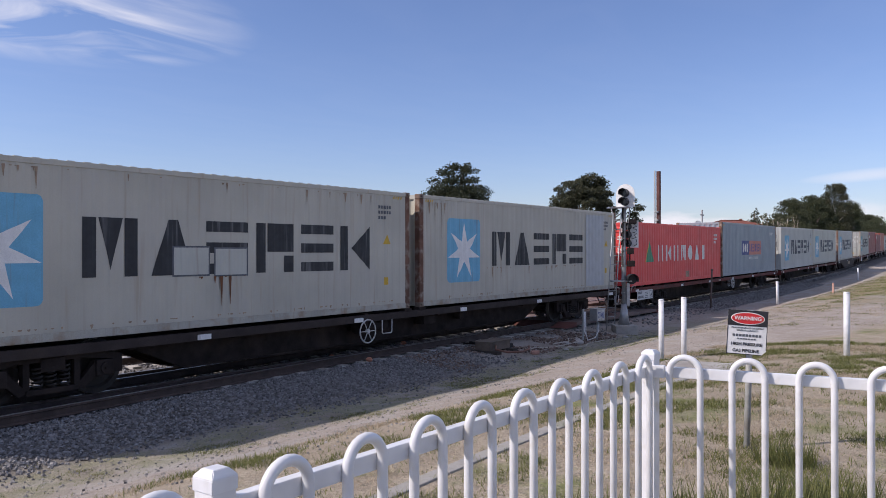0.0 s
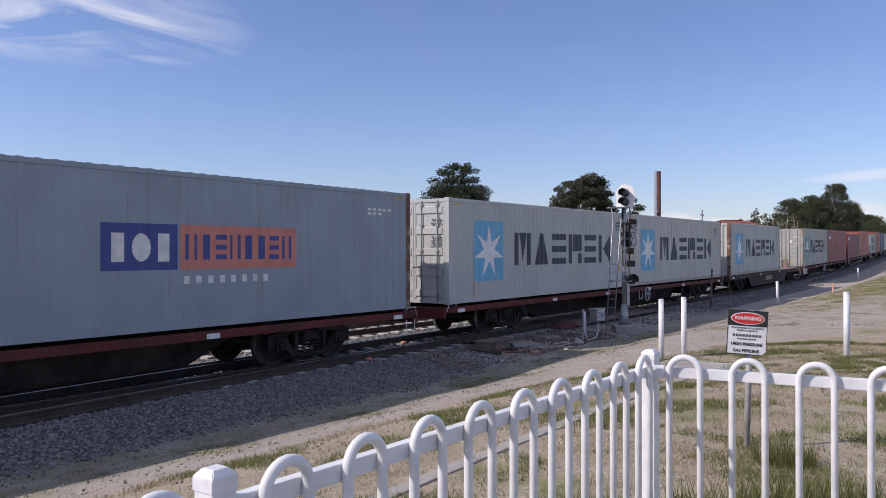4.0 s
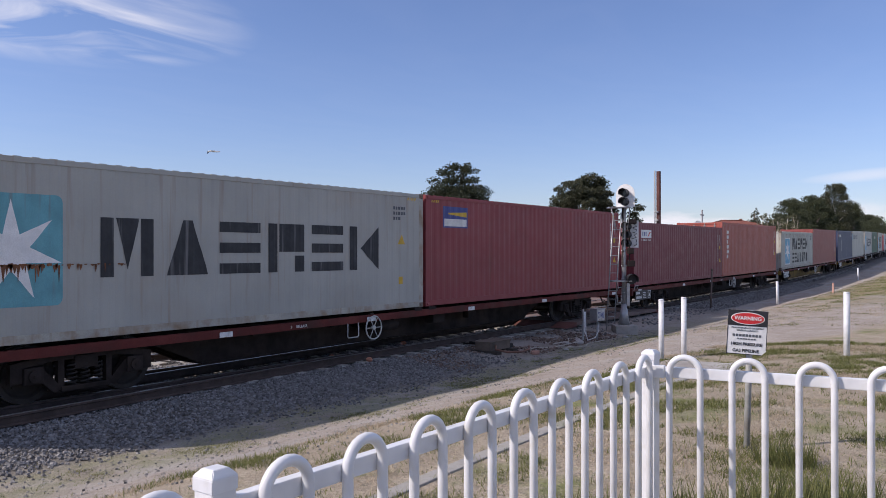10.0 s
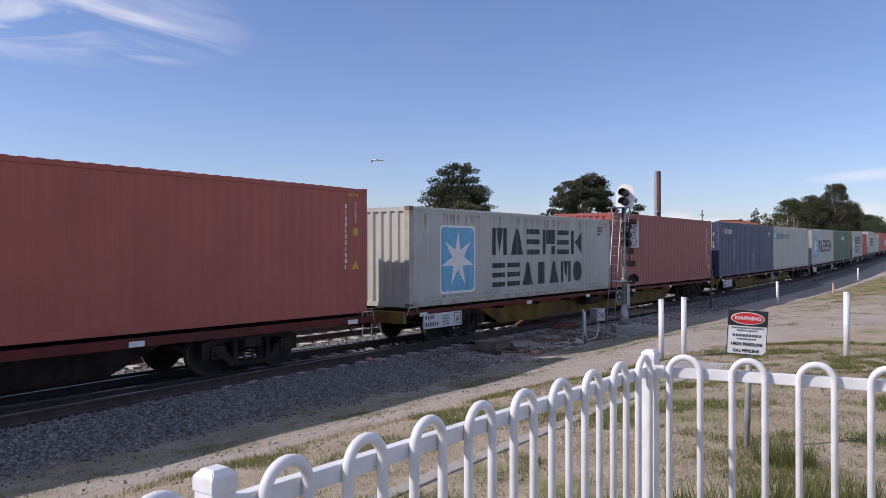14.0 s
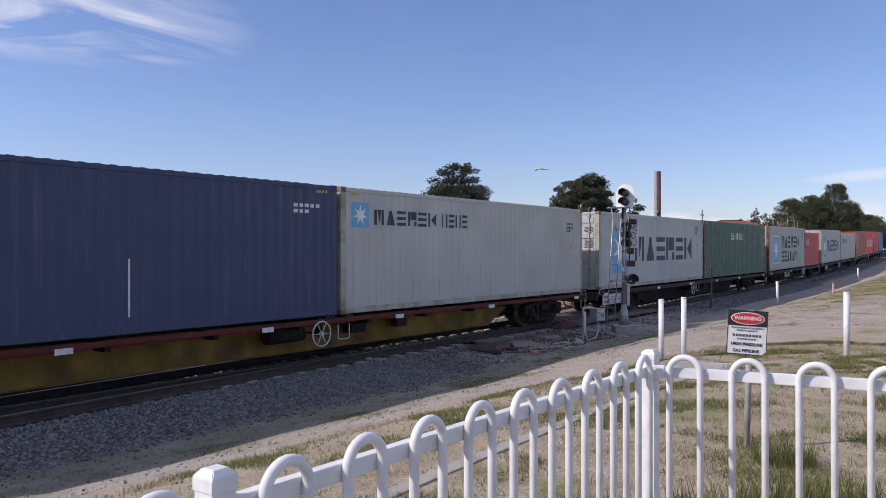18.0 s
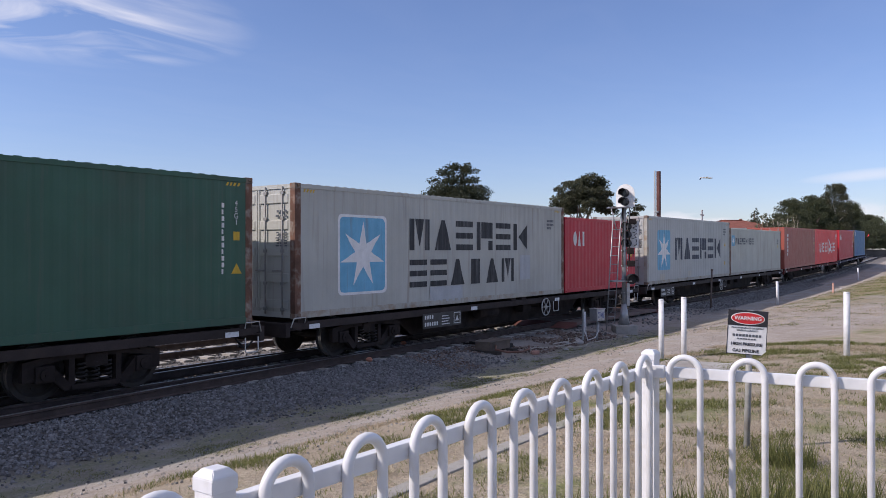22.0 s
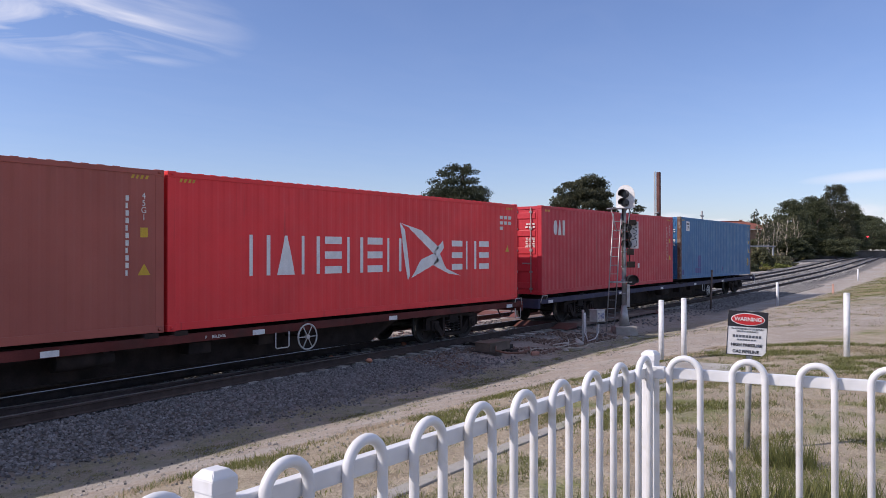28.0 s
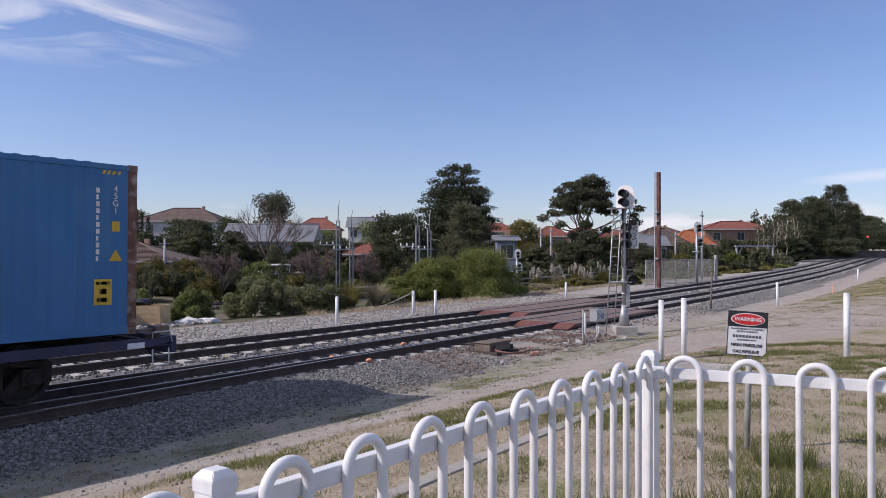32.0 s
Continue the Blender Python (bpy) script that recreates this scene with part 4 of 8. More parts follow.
def wagon(u0, u1, colour, inset, label, deck=False, wheel_at=None, panel_at=None):
    """A container flat wagon between two ends along the train; its origin is on the rails under its middle."""
    w = thing("flat_wagon", pose(0, 0, 0), label, "wagon", "wagons of the train")
    half, mat = (u1 - u0) / 2, SILL[colour]
    b = half - inset
    top, low = (BASE - 0.012, BASE - 0.24) if deck else (BASE - 0.065, BASE - 0.225)
    for sy in (-1, 1):
        bm = bmesh.new()
        y = sy * 1.2
        if colour == "yellow":
            soft_box(bm, -half, half, y - 0.05, y + 0.05, top - 0.1, top, 0.012)
        else:
            extrude(bm, [(-half, low + 0.06), (-half, top), (half, top), (half, low + 0.06), (half - 0.5, low), (-half + 0.5, low)], y - 0.045, y + 0.045, "y")
            soft_box(bm, -half, half, y - sy * 0.0 - 0.07, y + 0.07, low, low + 0.025, 0.006, Matrix.Translation((0, -sy * 0.03, 0)))
        part("side_sill", bm, SILL["maroon"] if colour == "yellow" else mat, w)
    deep = 0.2
    yy = 1.12 if deck else 0.62 if colour in ("yellow", "black") else 0.45
    out = [(-half + 0.25, top - 0.05), (half - 0.25, top - 0.05), (half - 0.25, 0.72), (b - 1.5, 0.72), (b - 2.7, deep), (-b + 2.7, deep), (-b + 1.5, 0.72), (-half + 0.25, 0.72)]
    if half < 11:
        out = [(-half + 0.25, top - 0.05), (half - 0.25, top - 0.05), (half - 0.25, 0.72), (b - 1.4, 0.72), (b - 2.2, deep), (-b + 2.2, deep), (-b + 1.4, 0.72), (-half + 0.25, 0.72)]
    gm = mat if (colour == "yellow" or deck) else DARK
    for yc, t in ((-yy, 0.012), (0.0, 0.02), (yy, 0.012)):
        bm = bmesh.new()
        extrude(bm, [out[7], out[2], out[1], out[0]], yc - t, yc + t, "y")
        extrude(bm, [out[5], out[4], out[3], out[6]], yc - t + 0.0005, yc + t - 0.0005, "y")
        part("girder_web", bm, gm, w, "deep fish-belly girder web")
    bm = bmesh.new()
    soft_box(bm, out[5][0], out[4][0], -yy - 0.05, yy + 0.05, deep - 0.02, deep + 0.012, 0.006)
    part("girder_flange", bm, gm, w)
    n = max(6, int(2 * half / 2.2))
    for k in range(n + 1):
        bm = bmesh.new()
        soft_box(bm, -0.06, 0.06, -1.16, 1.16, top - 0.2, top - 0.03, 0.01)
        hang("cross_bearer", shared(("bearer",), lambda: mesh_of("cross_bearer", bm, DARK)), w, "", pose(-half + 0.4 + (2 * half - 0.8) * k / n, 0, 0))
    for sx in (-1, 1):
        bm = bmesh.new()
        soft_box(bm, sx * half - 0.06, sx * half + 0.06, -1.25, 1.25, top - 0.3, top, 0.015)
        part("end_beam", bm, mat, w)
        coupler(w, sx * half, sx)
        bogie(w, sx * b, (u0 + u1) / 2 + sx * b)
        bm = bmesh.new()
        tube(bm, [(sx * (half - 0.45), -1.27, top - 0.02), (sx * (half - 0.45), -1.3, top + 0.1), (sx * (half - 0.12), -1.3, top + 0.1), (sx * (half - 0.05), -1.27, top - 0.1)], 0.013, 6)
        part("grab_iron", bm, PIPE, w)
        if sx > 0:
            stirrup(w, sx * (half - 0.28), -1.27, 0.42, top - 0.2)
        bm = bmesh.new()
        soft_box(bm, sx * (half - 0.75) - 0.16, sx * (half - 0.75) + 0.16, -1.262, -1.248, top - 0.16, top - 0.06, 0.004)
        part("reflector", bm, PLATE, w, "white reflector plate")
    k = max(2, int((2 * half - 4) / 3.9))
    for j in range(1, k):
        x = -half + 2 + (2 * half - 4) * j / k
        bm = bmesh.new()
        soft_box(bm, x - 0.15, x + 0.15, -1.262, -1.248, top - 0.15, top - 0.05, 0.004)
        part("reflector", bm, PLATE, w, "white reflector plate")
    # cushions under the corner castings
    for x in (-half + 0.42, half - 0.42, -0.3, 0.3):
        for sy in (-1, 1):
            bm = bmesh.new()
            soft_box(bm, -0.14, 0.14, -0.1, 0.1, top - 0.02, BASE, 0.006)
            hang("corner_seat", shared(("seat",), lambda: mesh_of("corner_seat", bm, DARK)), w, "", pose(x, sy * 1.15, 0))
    # brake gear under the frame
    bm = bmesh.new()
    tube(bm, [(-1.9, -0.95, 0.62), (-0.9, -0.95, 0.62)], 0.16, 12)
    part("brake_tank", bm, DARK, w)
    bm = bmesh.new()
    soft_box(bm, 0.6, 1.1, -1.05, -0.75, 0.5, 0.72, 0.02)
    part("brake_valve", bm, DARK, w)
    bm = bmesh.new()
    soft_box(bm, 2.3, 2.7, -1.0, -0.8, 0.52, 0.72, 0.02)
    part("relay_box", bm, DARK, w)
    bm = bmesh.new()
    tube(bm, [(-half + 0.2, -0.8, 0.74), (half - 0.2, -0.8, 0.74)], 0.022, 6)
    part("brake_pipe", bm, DARK if colour != "yellow" else REDPIPE, w)
    if wheel_at is not None:
        wz, wr, step_side = {"black container flat wagon with white reflector plates": (0.54, 0.27, 1), "blue-black container flat wagon at the train's end": (0.43, 0.23, -1), "maroon container flat wagon with a pale hand wheel": (0.58, 0.27, -1), "black container flat wagon with white plates": (0.56, 0.26, 1)}.get(label, (0.61, 0.27, -1 if colour == "maroon" else 1))
        hand_wheel(w, wheel_at, -1.28, wz, wr)
        bm = bmesh.new()
        tube(bm, [(wheel_at, -1.26, wz), (wheel_at, -0.6, wz)], 0.02, 6)
        soft_box(bm, wheel_at - 0.06, wheel_at + 0.06, -1.24, -1.1, 0.55, 0.95, 0.01)
        part("brake_shaft", bm, DARK, w)
        stirrup(w, wheel_at + 0.7 * step_side, -1.27, 0.44, top - 0.15, 0.36)
        for text, dx in (("P", -2.56), ("RELEASE", -2.27)) if colour == "maroon" else ():
            word(w, "stencil", text, PALEMARK, 0.085, pose(wheel_at + dx, -1.2465 if colour != "yellow" else -1.2515, top - 0.1, 90))
    if panel_at is not None:
        bm = bmesh.new()
        soft_box(bm, panel_at - 0.85, panel_at + 0.85, -1.29, -1.27, 0.42, 0.8, 0.005)
        dull = "dark" in label or colour == "black" and "pale" not in label
        p = part("data_panel", bm, DULLPANEL if dull else DATA, w, "dark data panel with pale bars of writing" if dull else "pale data panel with bars of writing")
        bm = bmesh.new()
        for z, n in ((0.66, 4), (0.48, 6)):
            for k in range(n):
                box(bm, panel_at - 0.78 + k * 0.1, panel_at - 0.72 + k * 0.1, -1.294, -1.2905, z, z + 0.1)
        for k in range(4):
            box(bm, panel_at - 0.05, panel_at + 0.3 - 0.05 * (k % 2), -1.294, -1.2905, 0.48 + k * 0.07, 0.505 + k * 0.07)
        for q in (rect(panel_at + 0.5, panel_at + 0.8, 0.47, 0.49), rect(panel_at + 0.5, panel_at + 0.8, 0.75, 0.77), rect(panel_at + 0.5, panel_at + 0.52, 0.49, 0.75), rect(panel_at + 0.78, panel_at + 0.8, 0.49, 0.75)):
            extrude(bm, q, -1.294, -1.2905, "y")
        extrude(bm, [(panel_at + 0.57, 0.54), (panel_at + 0.73, 0.54), (panel_at + 0.65, 0.69)], -1.294, -1.2905, "y")
        part("panel_mark", bm, PALEMARK if dull else DARKMARK, p)["kind"] = "stuff"
    if deck:
        bm = bmesh.new()
        soft_box(bm, half - 4.6, half - 0.06, -1.15, 1.15, top - 0.03, top + 0.004, 0.004)
        extrude(bm, [(half - 6.4, top - 0.22), (half - 4.6, top - 0.03), (half - 4.6, top + 0.003), (half - 6.4, top - 0.2)], -1.15, 1.15, "y")
        part("deck_plate", bm, DECK, w, "rust-brown steel deck plate")
        bm = bmesh.new()
        soft_box(bm, half - 0.5, half - 0.06, -0.5, 0.12, top, top + 0.03, 0.008)
        extrude(bm, [(half - 0.42, top + 0.03), (half - 0.14, top + 0.03), (half - 0.16, top + 0.5), (half - 0.24, top + 0.62), (half - 0.36, top + 0.58)], -0.42, -0.1, "y")
        soft_box(bm, half - 0.4, half - 0.18, -0.07, -0.02, top + 0.03, top + 0.5, 0.01)
        part("brake_stand", bm, CASTING, w, "rusty brown hand brake stand")
        for wx, wy, rr, mt in ((half - 0.1, -0.26, 0.25, CASTING), (half - 0.04, 0.12, 0.27, PIPE)):
            bm = bmesh.new()
            c0 = Vector((wx, wy, top + 0.36))
            tube(bm, [c0 + Vector((0.1 * math.sin(q * math.pi / 12), rr * math.cos(q * math.pi / 12), rr * math.sin(q * math.pi / 12))) for q in range(24)], 0.018, 6, True)
            for q in range(0, 24, 4):
                tube(bm, [c0, c0 + Vector((0.1 * math.sin(q * math.pi / 12), rr * math.cos(q * math.pi / 12), rr * math.sin(q * math.pi / 12)))], 0.014, 5)
            part("brake_wheel", bm, mt, w, "spoked hand brake wheel")
        bm = bmesh.new()
        tube(bm, [(half - 0.2, 0.2, top + 0.7), (half - 0.25, 0.35, top + 0.3), (half - 0.2, 0.45, top + 0.05)], 0.03, 6)
        part("chain", bm, DARK, w)
        bm = bmesh.new()
        soft_box(bm, -0.9, 0.9, -1.152, -1.134, 0.44, 0.70, 0.004)
        part("data_panel", bm, material("tan data panel", (0.36, 0.28, 0.19), 0.7), w, "tan panel")
        bm = bmesh.new()
        for q in (rect(4.35, 4.6, 0.67, 0.72), rect(4.35, 4.4, 0.5, 0.67), rect(4.35, 4.54, 0.45, 0.5), rect(4.59, 4.64, 0.45, 0.6), rect(4.64, 4.8, 0.56, 0.61)):
            extrude(bm, q, -yy - 0.02, -yy - 0.0125, "y")
        part("emblem", bm, material("faded emblem paint", (0.24, 0.21, 0.20), 0.7, 0, 0.2, 5, 50), w, "faded pale emblem bars")
    return w, (u0 + u1) / 2, b


# containers carried, colour of the frame, bogie inset, label, places of hand wheel and data panel
WAGONS = [
    ((0, 1), "black", 3.5, "black container flat wagon with white reflector plates", -1.84, None),
    ((2, 3), "maroon", 3.5, "maroon container flat wagon with a pale hand wheel", 1.94, -11.0),
    ((4, 5), "maroon", 3.5, "maroon container flat wagon with scuffed sills", 1.8, None),
    ((6,), "brown", 3.0, "dark brown fish-belly flat wagon with an empty deck end", None, None),
    ((7, 8), "maroon", 3.5, "maroon container flat wagon under grey and red boxes", -2.04, -11.6),
    ((9, 10), "maroon", 3.5, "dark maroon container flat wagon with data panel", 2.0, -11.4),
    ((11, 12), "yellow", 2.7, "grimy yellow deep-girder container wagon with red pipe", 0.6, -10.9),
    ((13, 14), "yellow", 2.7, "grimy yellow deep-girder container wagon with hand wheel", -0.6, -10.9),
    ((15, 16), "black", 3.4, "black container flat wagon with pale hand wheel", -1.8, -11.3),
    ((17, 18), "black", 2.7, "black container wagon with a dark data panel", 1.65, -4.0),
    ((19, 20), "black", 3.4, "black container flat wagon with white plates", -1.84, -10.0),
    ((21, 22), "maroon", 3.4, "brownish maroon container flat wagon", 3.4, None),
    ((23, 24), "blue", 3.3, "blue-black container flat wagon at the train's end", 4.17, None),
]

ROLLING = []   # thing, place along the train, half the bogie base, shift on the wagon
for ids, colour, inset, label, wheel_at, panel_at in WAGONS:
    u0 = LOADS[ids[0]][0] - 0.22
    u1 = LOADS[ids[-1]][0] + LOADS[ids[-1]][2] + 0.22
    if len(ids) == 1:
        u1 = 100.75
    if ids[0] == 23:
        u1 += 0.5
    w, mid, b = wagon(u0, u1, colour, inset, label, len(ids) == 1, wheel_at, panel_at)
    ROLLING.append((w, mid, b, 0.0))
    for i in ids:
        u, pt, ln, ht, front, text, marks, rusty = LOADS[i]
        c = box_container(pt, ln, ht, front, text, marks, rusty)
        ROLLING.append((c, mid, b, u + ln / 2 - mid))
        if ids[0] == 23:
            c["front_lift"], c["lift"] = (0.09, 0.03) if pt is AZURE else (0.0, 0.05)


# ---- ground ----
def ground_material():
    m = bpy.data.materials.new("ground soil")
    m.use_nodes = True
    n, l = m.node_tree.nodes, m.node_tree.links
    b = n["Principled BSDF"]
    b.inputs["Roughness"].default_value = 0.95
    b.inputs["Specular IOR Level"].default_value = 0.15
    co = n.new("ShaderNodeTexCoord")
    sp = n.new("ShaderNodeSeparateXYZ")
    l.new(co.outputs["Object"], sp.inputs[0])

    def mth(op, a, c=None, d=None):
        x = n.new("ShaderNodeMath")
        x.operation = op
        for i, v in enumerate((a, c, d)):
            if v is None:
                continue
            if isinstance(v, (int, float)):
                x.inputs[i].default_value = v
            else:
                l.new(v, x.inputs[i])
        return x.outputs[0]

    def tex(s, detail=4, rough=0.55):
        t = n.new("ShaderNodeTexNoise")
        t.inputs["Scale"].default_value, t.inputs["Detail"].default_value, t.inputs["Roughness"].default_value = s, detail, rough
        l.new(co.outputs["Object"], t.inputs["Vector"])
        return t.outputs["Fac"]

    def rng(f, lo, hi, a=0.0, c=1.0):
        r = n.new("ShaderNodeMapRange")
        for i, v in enumerate((lo, hi, a, c)):
            r.inputs[i + 1].default_value = v
        l.new(f, r.inputs[0])
        return r.outputs[0]

    def mix(f, a, c):
        x = n.new("ShaderNodeMix")
        x.data_type = "RGBA"
        l.new(f, x.inputs["Factor"])
        for i, v in ((6, a), (7, c)):
            if isinstance(v, tuple):
                x.inputs[i].default_value = (*v, 1)
            else:
                l.new(v, x.inputs[i])
        return x.outputs[2]

    x, y = sp.outputs["X"], sp.outputs["Y"]
    # distance from the railway, following its bend
    past = mth("MAXIMUM", mth("SUBTRACT", x, 26.0), 0.0)
    k = mth("SUBTRACT", y, mth("MULTIPLY", mth("MULTIPLY", past, past), 0.000345))
    wob = mth("MULTIPLY", mth("SUBTRACT", tex(0.45, 5), 0.5), 3.2)
    kw = mth("ADD", k, wob)
    dirt = mix(rng(tex(1.1, 6), 0.3, 0.7), (0.315, 0.275, 0.245), (0.44, 0.40, 0.365))
    dirt = mix(rng(tex(9, 6, 0.7), 0.42, 0.72, 0, 0.5), dirt, (0.225, 0.185, 0.15))
    dirt = mix(rng(tex(3.3, 6, 0.7), 0.5, 0.66, 0, 0.45), dirt, (0.24, 0.195, 0.155))
    dirt = mix(rng(tex(38, 4, 0.7), 0.42, 0.7, 0, 0.6), dirt, (0.155, 0.125, 0.095))
    dirt = mix(rng(tex(17, 5, 0.7), 0.58, 0.75, 0, 0.5), dirt, (0.52, 0.47, 0.40))
    dry = mix(rng(tex(2.3, 5), 0.3, 0.7), (0.335, 0.28, 0.215), (0.45, 0.39, 0.305))
    dry = mix(rng(tex(26, 5, 0.7), 0.4, 0.7, 0, 0.6), dry, (0.20, 0.155, 0.11))
    grass = mix(rng(tex(3.0, 5), 0.35, 0.7), (0.13, 0.155, 0.055), (0.215, 0.235, 0.09))
    lawn = mix(rng(tex(0.8, 6, 0.65), 0.52, 0.66), dry, grass)
    lawn = mix(rng(tex(70, 2), 0.4, 0.8, 0, 0.55), lawn, (0.11, 0.09, 0.05))
    # the worn lane widens along the line
    edge = mth("MULTIPLY_ADD", rng(x, 8.0, 22.0), -3.4, 6.1)
    c = mix(rng(mth("SUBTRACT", kw, edge), -0.35, 0.5), lawn, dirt)
    moss = mth("MULTIPLY", rng(mth("ABSOLUTE", mth("SUBTRACT", mth("ADD", k, mth("MULTIPLY", wob, 0.35)), 9.35)), 0.4, 1.1, 1.0, 0.0), rng(tex(1.2, 7, 0.75), 0.36, 0.54))
    moss = mth("MULTIPLY", moss, rng(x, 34.0, 24.0))
    grey = mth("MULTIPLY", rng(tex(0.55, 6, 0.6), 0.5, 0.62), rng(k, 6.0, 7.4))
    c = mix(mth("MULTIPLY", grey, 0.7), c, (0.335, 0.318, 0.30))
    c = mix(mth("MULTIPLY", moss, 0.7), c, mix(rng(tex(14, 5, 0.7), 0.35, 0.65), (0.15, 0.165, 0.085), (0.27, 0.26, 0.17)))
    # grassy bank beyond the lane
    bank = mth("MULTIPLY", rng(x, 30.0, 42.0), rng(kw, 8.6, 7.2))
    bankc = mix(rng(tex(0.35, 6, 0.65), 0.40, 0.62), (0.25, 0.20, 0.12), (0.13, 0.15, 0.05))
    c = mix(mth("MULTIPLY", bank, rng(tex(0.2, 4), 0.3, 0.5)), c, bankc)
    # ballast under and beside the tracks
    stone = mix(rng(tex(26, 3), 0.3, 0.75), (0.085, 0.08, 0.077), (0.25, 0.238, 0.23))
    stone = mix(rng(tex(6, 4, 0.7), 0.42, 0.68, 0, 0.6), stone, (0.075, 0.066, 0.058))
    bal = mth("MULTIPLY", rng(mth("ADD", mth("SUBTRACT", k, mth("MULTIPLY", rng(x, 33.0, 40.0), 0.9)), mth("MULTIPLY", wob, 0.30)), 9.85, 10.35), rng(kw, 20.6, 19.8))
    lane = mth("MULTIPLY", mth("MULTIPLY", rng(x, 14.0, 17.0), rng(x, 36.0, 33.0)), rng(mth("ADD", k, mth("MULTIPLY", wob, 0.3)), 12.0, 11.4))
    bal = mth("MULTIPLY", bal, mth("SUBTRACT", 1.0, mth("MULTIPLY", lane, 0.85)))
    c = mix(bal, c, stone)
    # gravel track, then scrub, then the gardens of the town
    gravel = mix(rng(tex(14, 6, 0.75), 0.3, 0.7), (0.19, 0.18, 0.168), (0.44, 0.42, 0.395))
    gravel = mix(rng(tex(1.3, 6, 0.7), 0.45, 0.62, 0, 0.5), gravel, (0.27, 0.23, 0.185))
    c = mix(rng(kw, 19.6, 20.4), c, gravel)
    scrub = mix(rng(tex(0.5, 6), 0.4, 0.6), (0.13, 0.112, 0.08), (0.075, 0.08, 0.045))
    c = mix(rng(kw, 24.2, 25.4), c, scrub)
    c = mix(rng(tex(120, 3, 0.7), 0.5, 0.72, 0, 0.5), c, (0.09, 0.075, 0.06))
    pale = n.new("ShaderNodeVectorMath")
    pale.operation = "SCALE"
    pale.inputs["Scale"].default_value = 1.2
    l.new(c, pale.inputs[0])
    l.new(pale.outputs[0], b.inputs["Base Color"])
    bp = n.new("ShaderNodeBump")
    bp.inputs["Strength"].default_value, bp.inputs["Distance"].default_value = 1.0, 0.07
    h = mth("ADD", mth("MULTIPLY", tex(9, 6, 0.65), 0.7), mth("MULTIPLY", tex(45, 3), 0.35))
    l.new(h, bp.inputs["Height"])
    l.new(bp.outputs[0], b.inputs["Normal"])
    return m


def spaced(lo, hi, inner_lo, inner_hi, step, n):
    """Even steps in the inner range and growing ones outside it."""
    a = list(np.arange(inner_lo, inner_hi + 1e-6, step))
    left = [inner_lo - (inner_lo - lo) * (i / n) ** 3 for i in range(1, n + 1)]
    right = [inner_hi + (hi - inner_hi) * (i / n) ** 3 for i in range(1, n + 1)]
    return left[::-1] + a + right


def ground_sheet():
    xs = spaced(-1500, 3500, -6, 46, 0.33, 30)
    ys = spaced(-1500, 3500, -1, 27, 0.25, 34)
    verts = [(x, y, soil(x, y)) for y in ys for x in xs]
    nx = len(xs)
    faces = [(j * nx + i, j * nx + i + 1, (j + 1) * nx + i + 1, (j + 1) * nx + i) for j in range(len(ys) - 1) for i in range(nx - 1)]
    me = cloud_mesh("ground", verts, faces, ground_material())
    me.polygons.foreach_set("use_smooth", [True] * len(faces))
    return tagged(new("ground", me), "bare earth lane with dry grass, ballast and gravel", "ground", "", "structure")


ground_sheet()
rng_ = np.random.default_rng(5)


# ---- loose stones of the ballast ----
def stones(name, n, x_range, k_range, size, mat, label, keep=None, sink=0.3):
    """Angular stones strewn over a stretch of ground, in one mesh."""
    base = np.array([(-1, -1, -0.6), (1, -0.8, -0.7), (0.9, 1, -0.6), (-0.8, 0.9, -0.7), (-0.6, -0.7, 0.7), (0.75, -0.5, 0.6), (0.5, 0.7, 0.75), (-0.7, 0.5, 0.55)])
    quads = [(3, 2, 1, 0), (4, 5, 6, 7), (0, 1, 5, 4), (1, 2, 6, 5), (2, 3, 7, 6), (3, 0, 4, 7)]
    vs, fs = [], []
    for i in range(n):
        x, k = rng_.uniform(*x_range), rng_.uniform(*k_range)
        if keep is not None and not keep(x, k):
            continue
        y = k + bend(x)
        s = size * rng_.uniform(0.5, 1.3)
        a, q = rng_.uniform(0, 6.28), rng_.uniform(-0.6, 0.6)
        m = Euler((q, rng_.uniform(-0.6, 0.6), a)).to_matrix()
        sc = np.array((s * rng_.uniform(0.7, 1.2), s * rng_.uniform(0.6, 1.0), s * rng_.uniform(0.5, 0.9))) * 0.5
        pts = (base * sc * (1 + rng_.uniform(-0.22, 0.22, (8, 3)))) @ np.array(m).T
        z = soil(x, y) + s * sink * rng_.uniform(0.3, 1.2)
        o = len(vs)
        vs += [(p[0] + x, p[1] + y, p[2] + z) for p in pts]
        fs += [tuple(o + j for j in f) for f in quads]
    ob = new(name, cloud_mesh(name, vs, fs, mat))
    return tagged(ob, label, "stones", "", "stuff")


def island_material(name, a, c, rough=0.9):
    m = bpy.data.materials.new(name)
    m.use_nodes = True
    n, l = m.node_tree.nodes, m.node_tree.links
    b = n["Principled BSDF"]
    b.inputs["Roughness"].default_value = rough
    b.inputs["Specular IOR Level"].default_value = 0.2
    g, r = n.new("ShaderNodeNewGeometry"), n.new("ShaderNodeValToRGB")
    r.color_ramp.elements[0].color, r.color_ramp.elements[1].color = (*a, 1), (*c, 1)
    l.new(g.outputs["Random Per Island"], r.inputs[0])
    l.new(r.outputs[0], b.inputs["Base Color"])
    return m


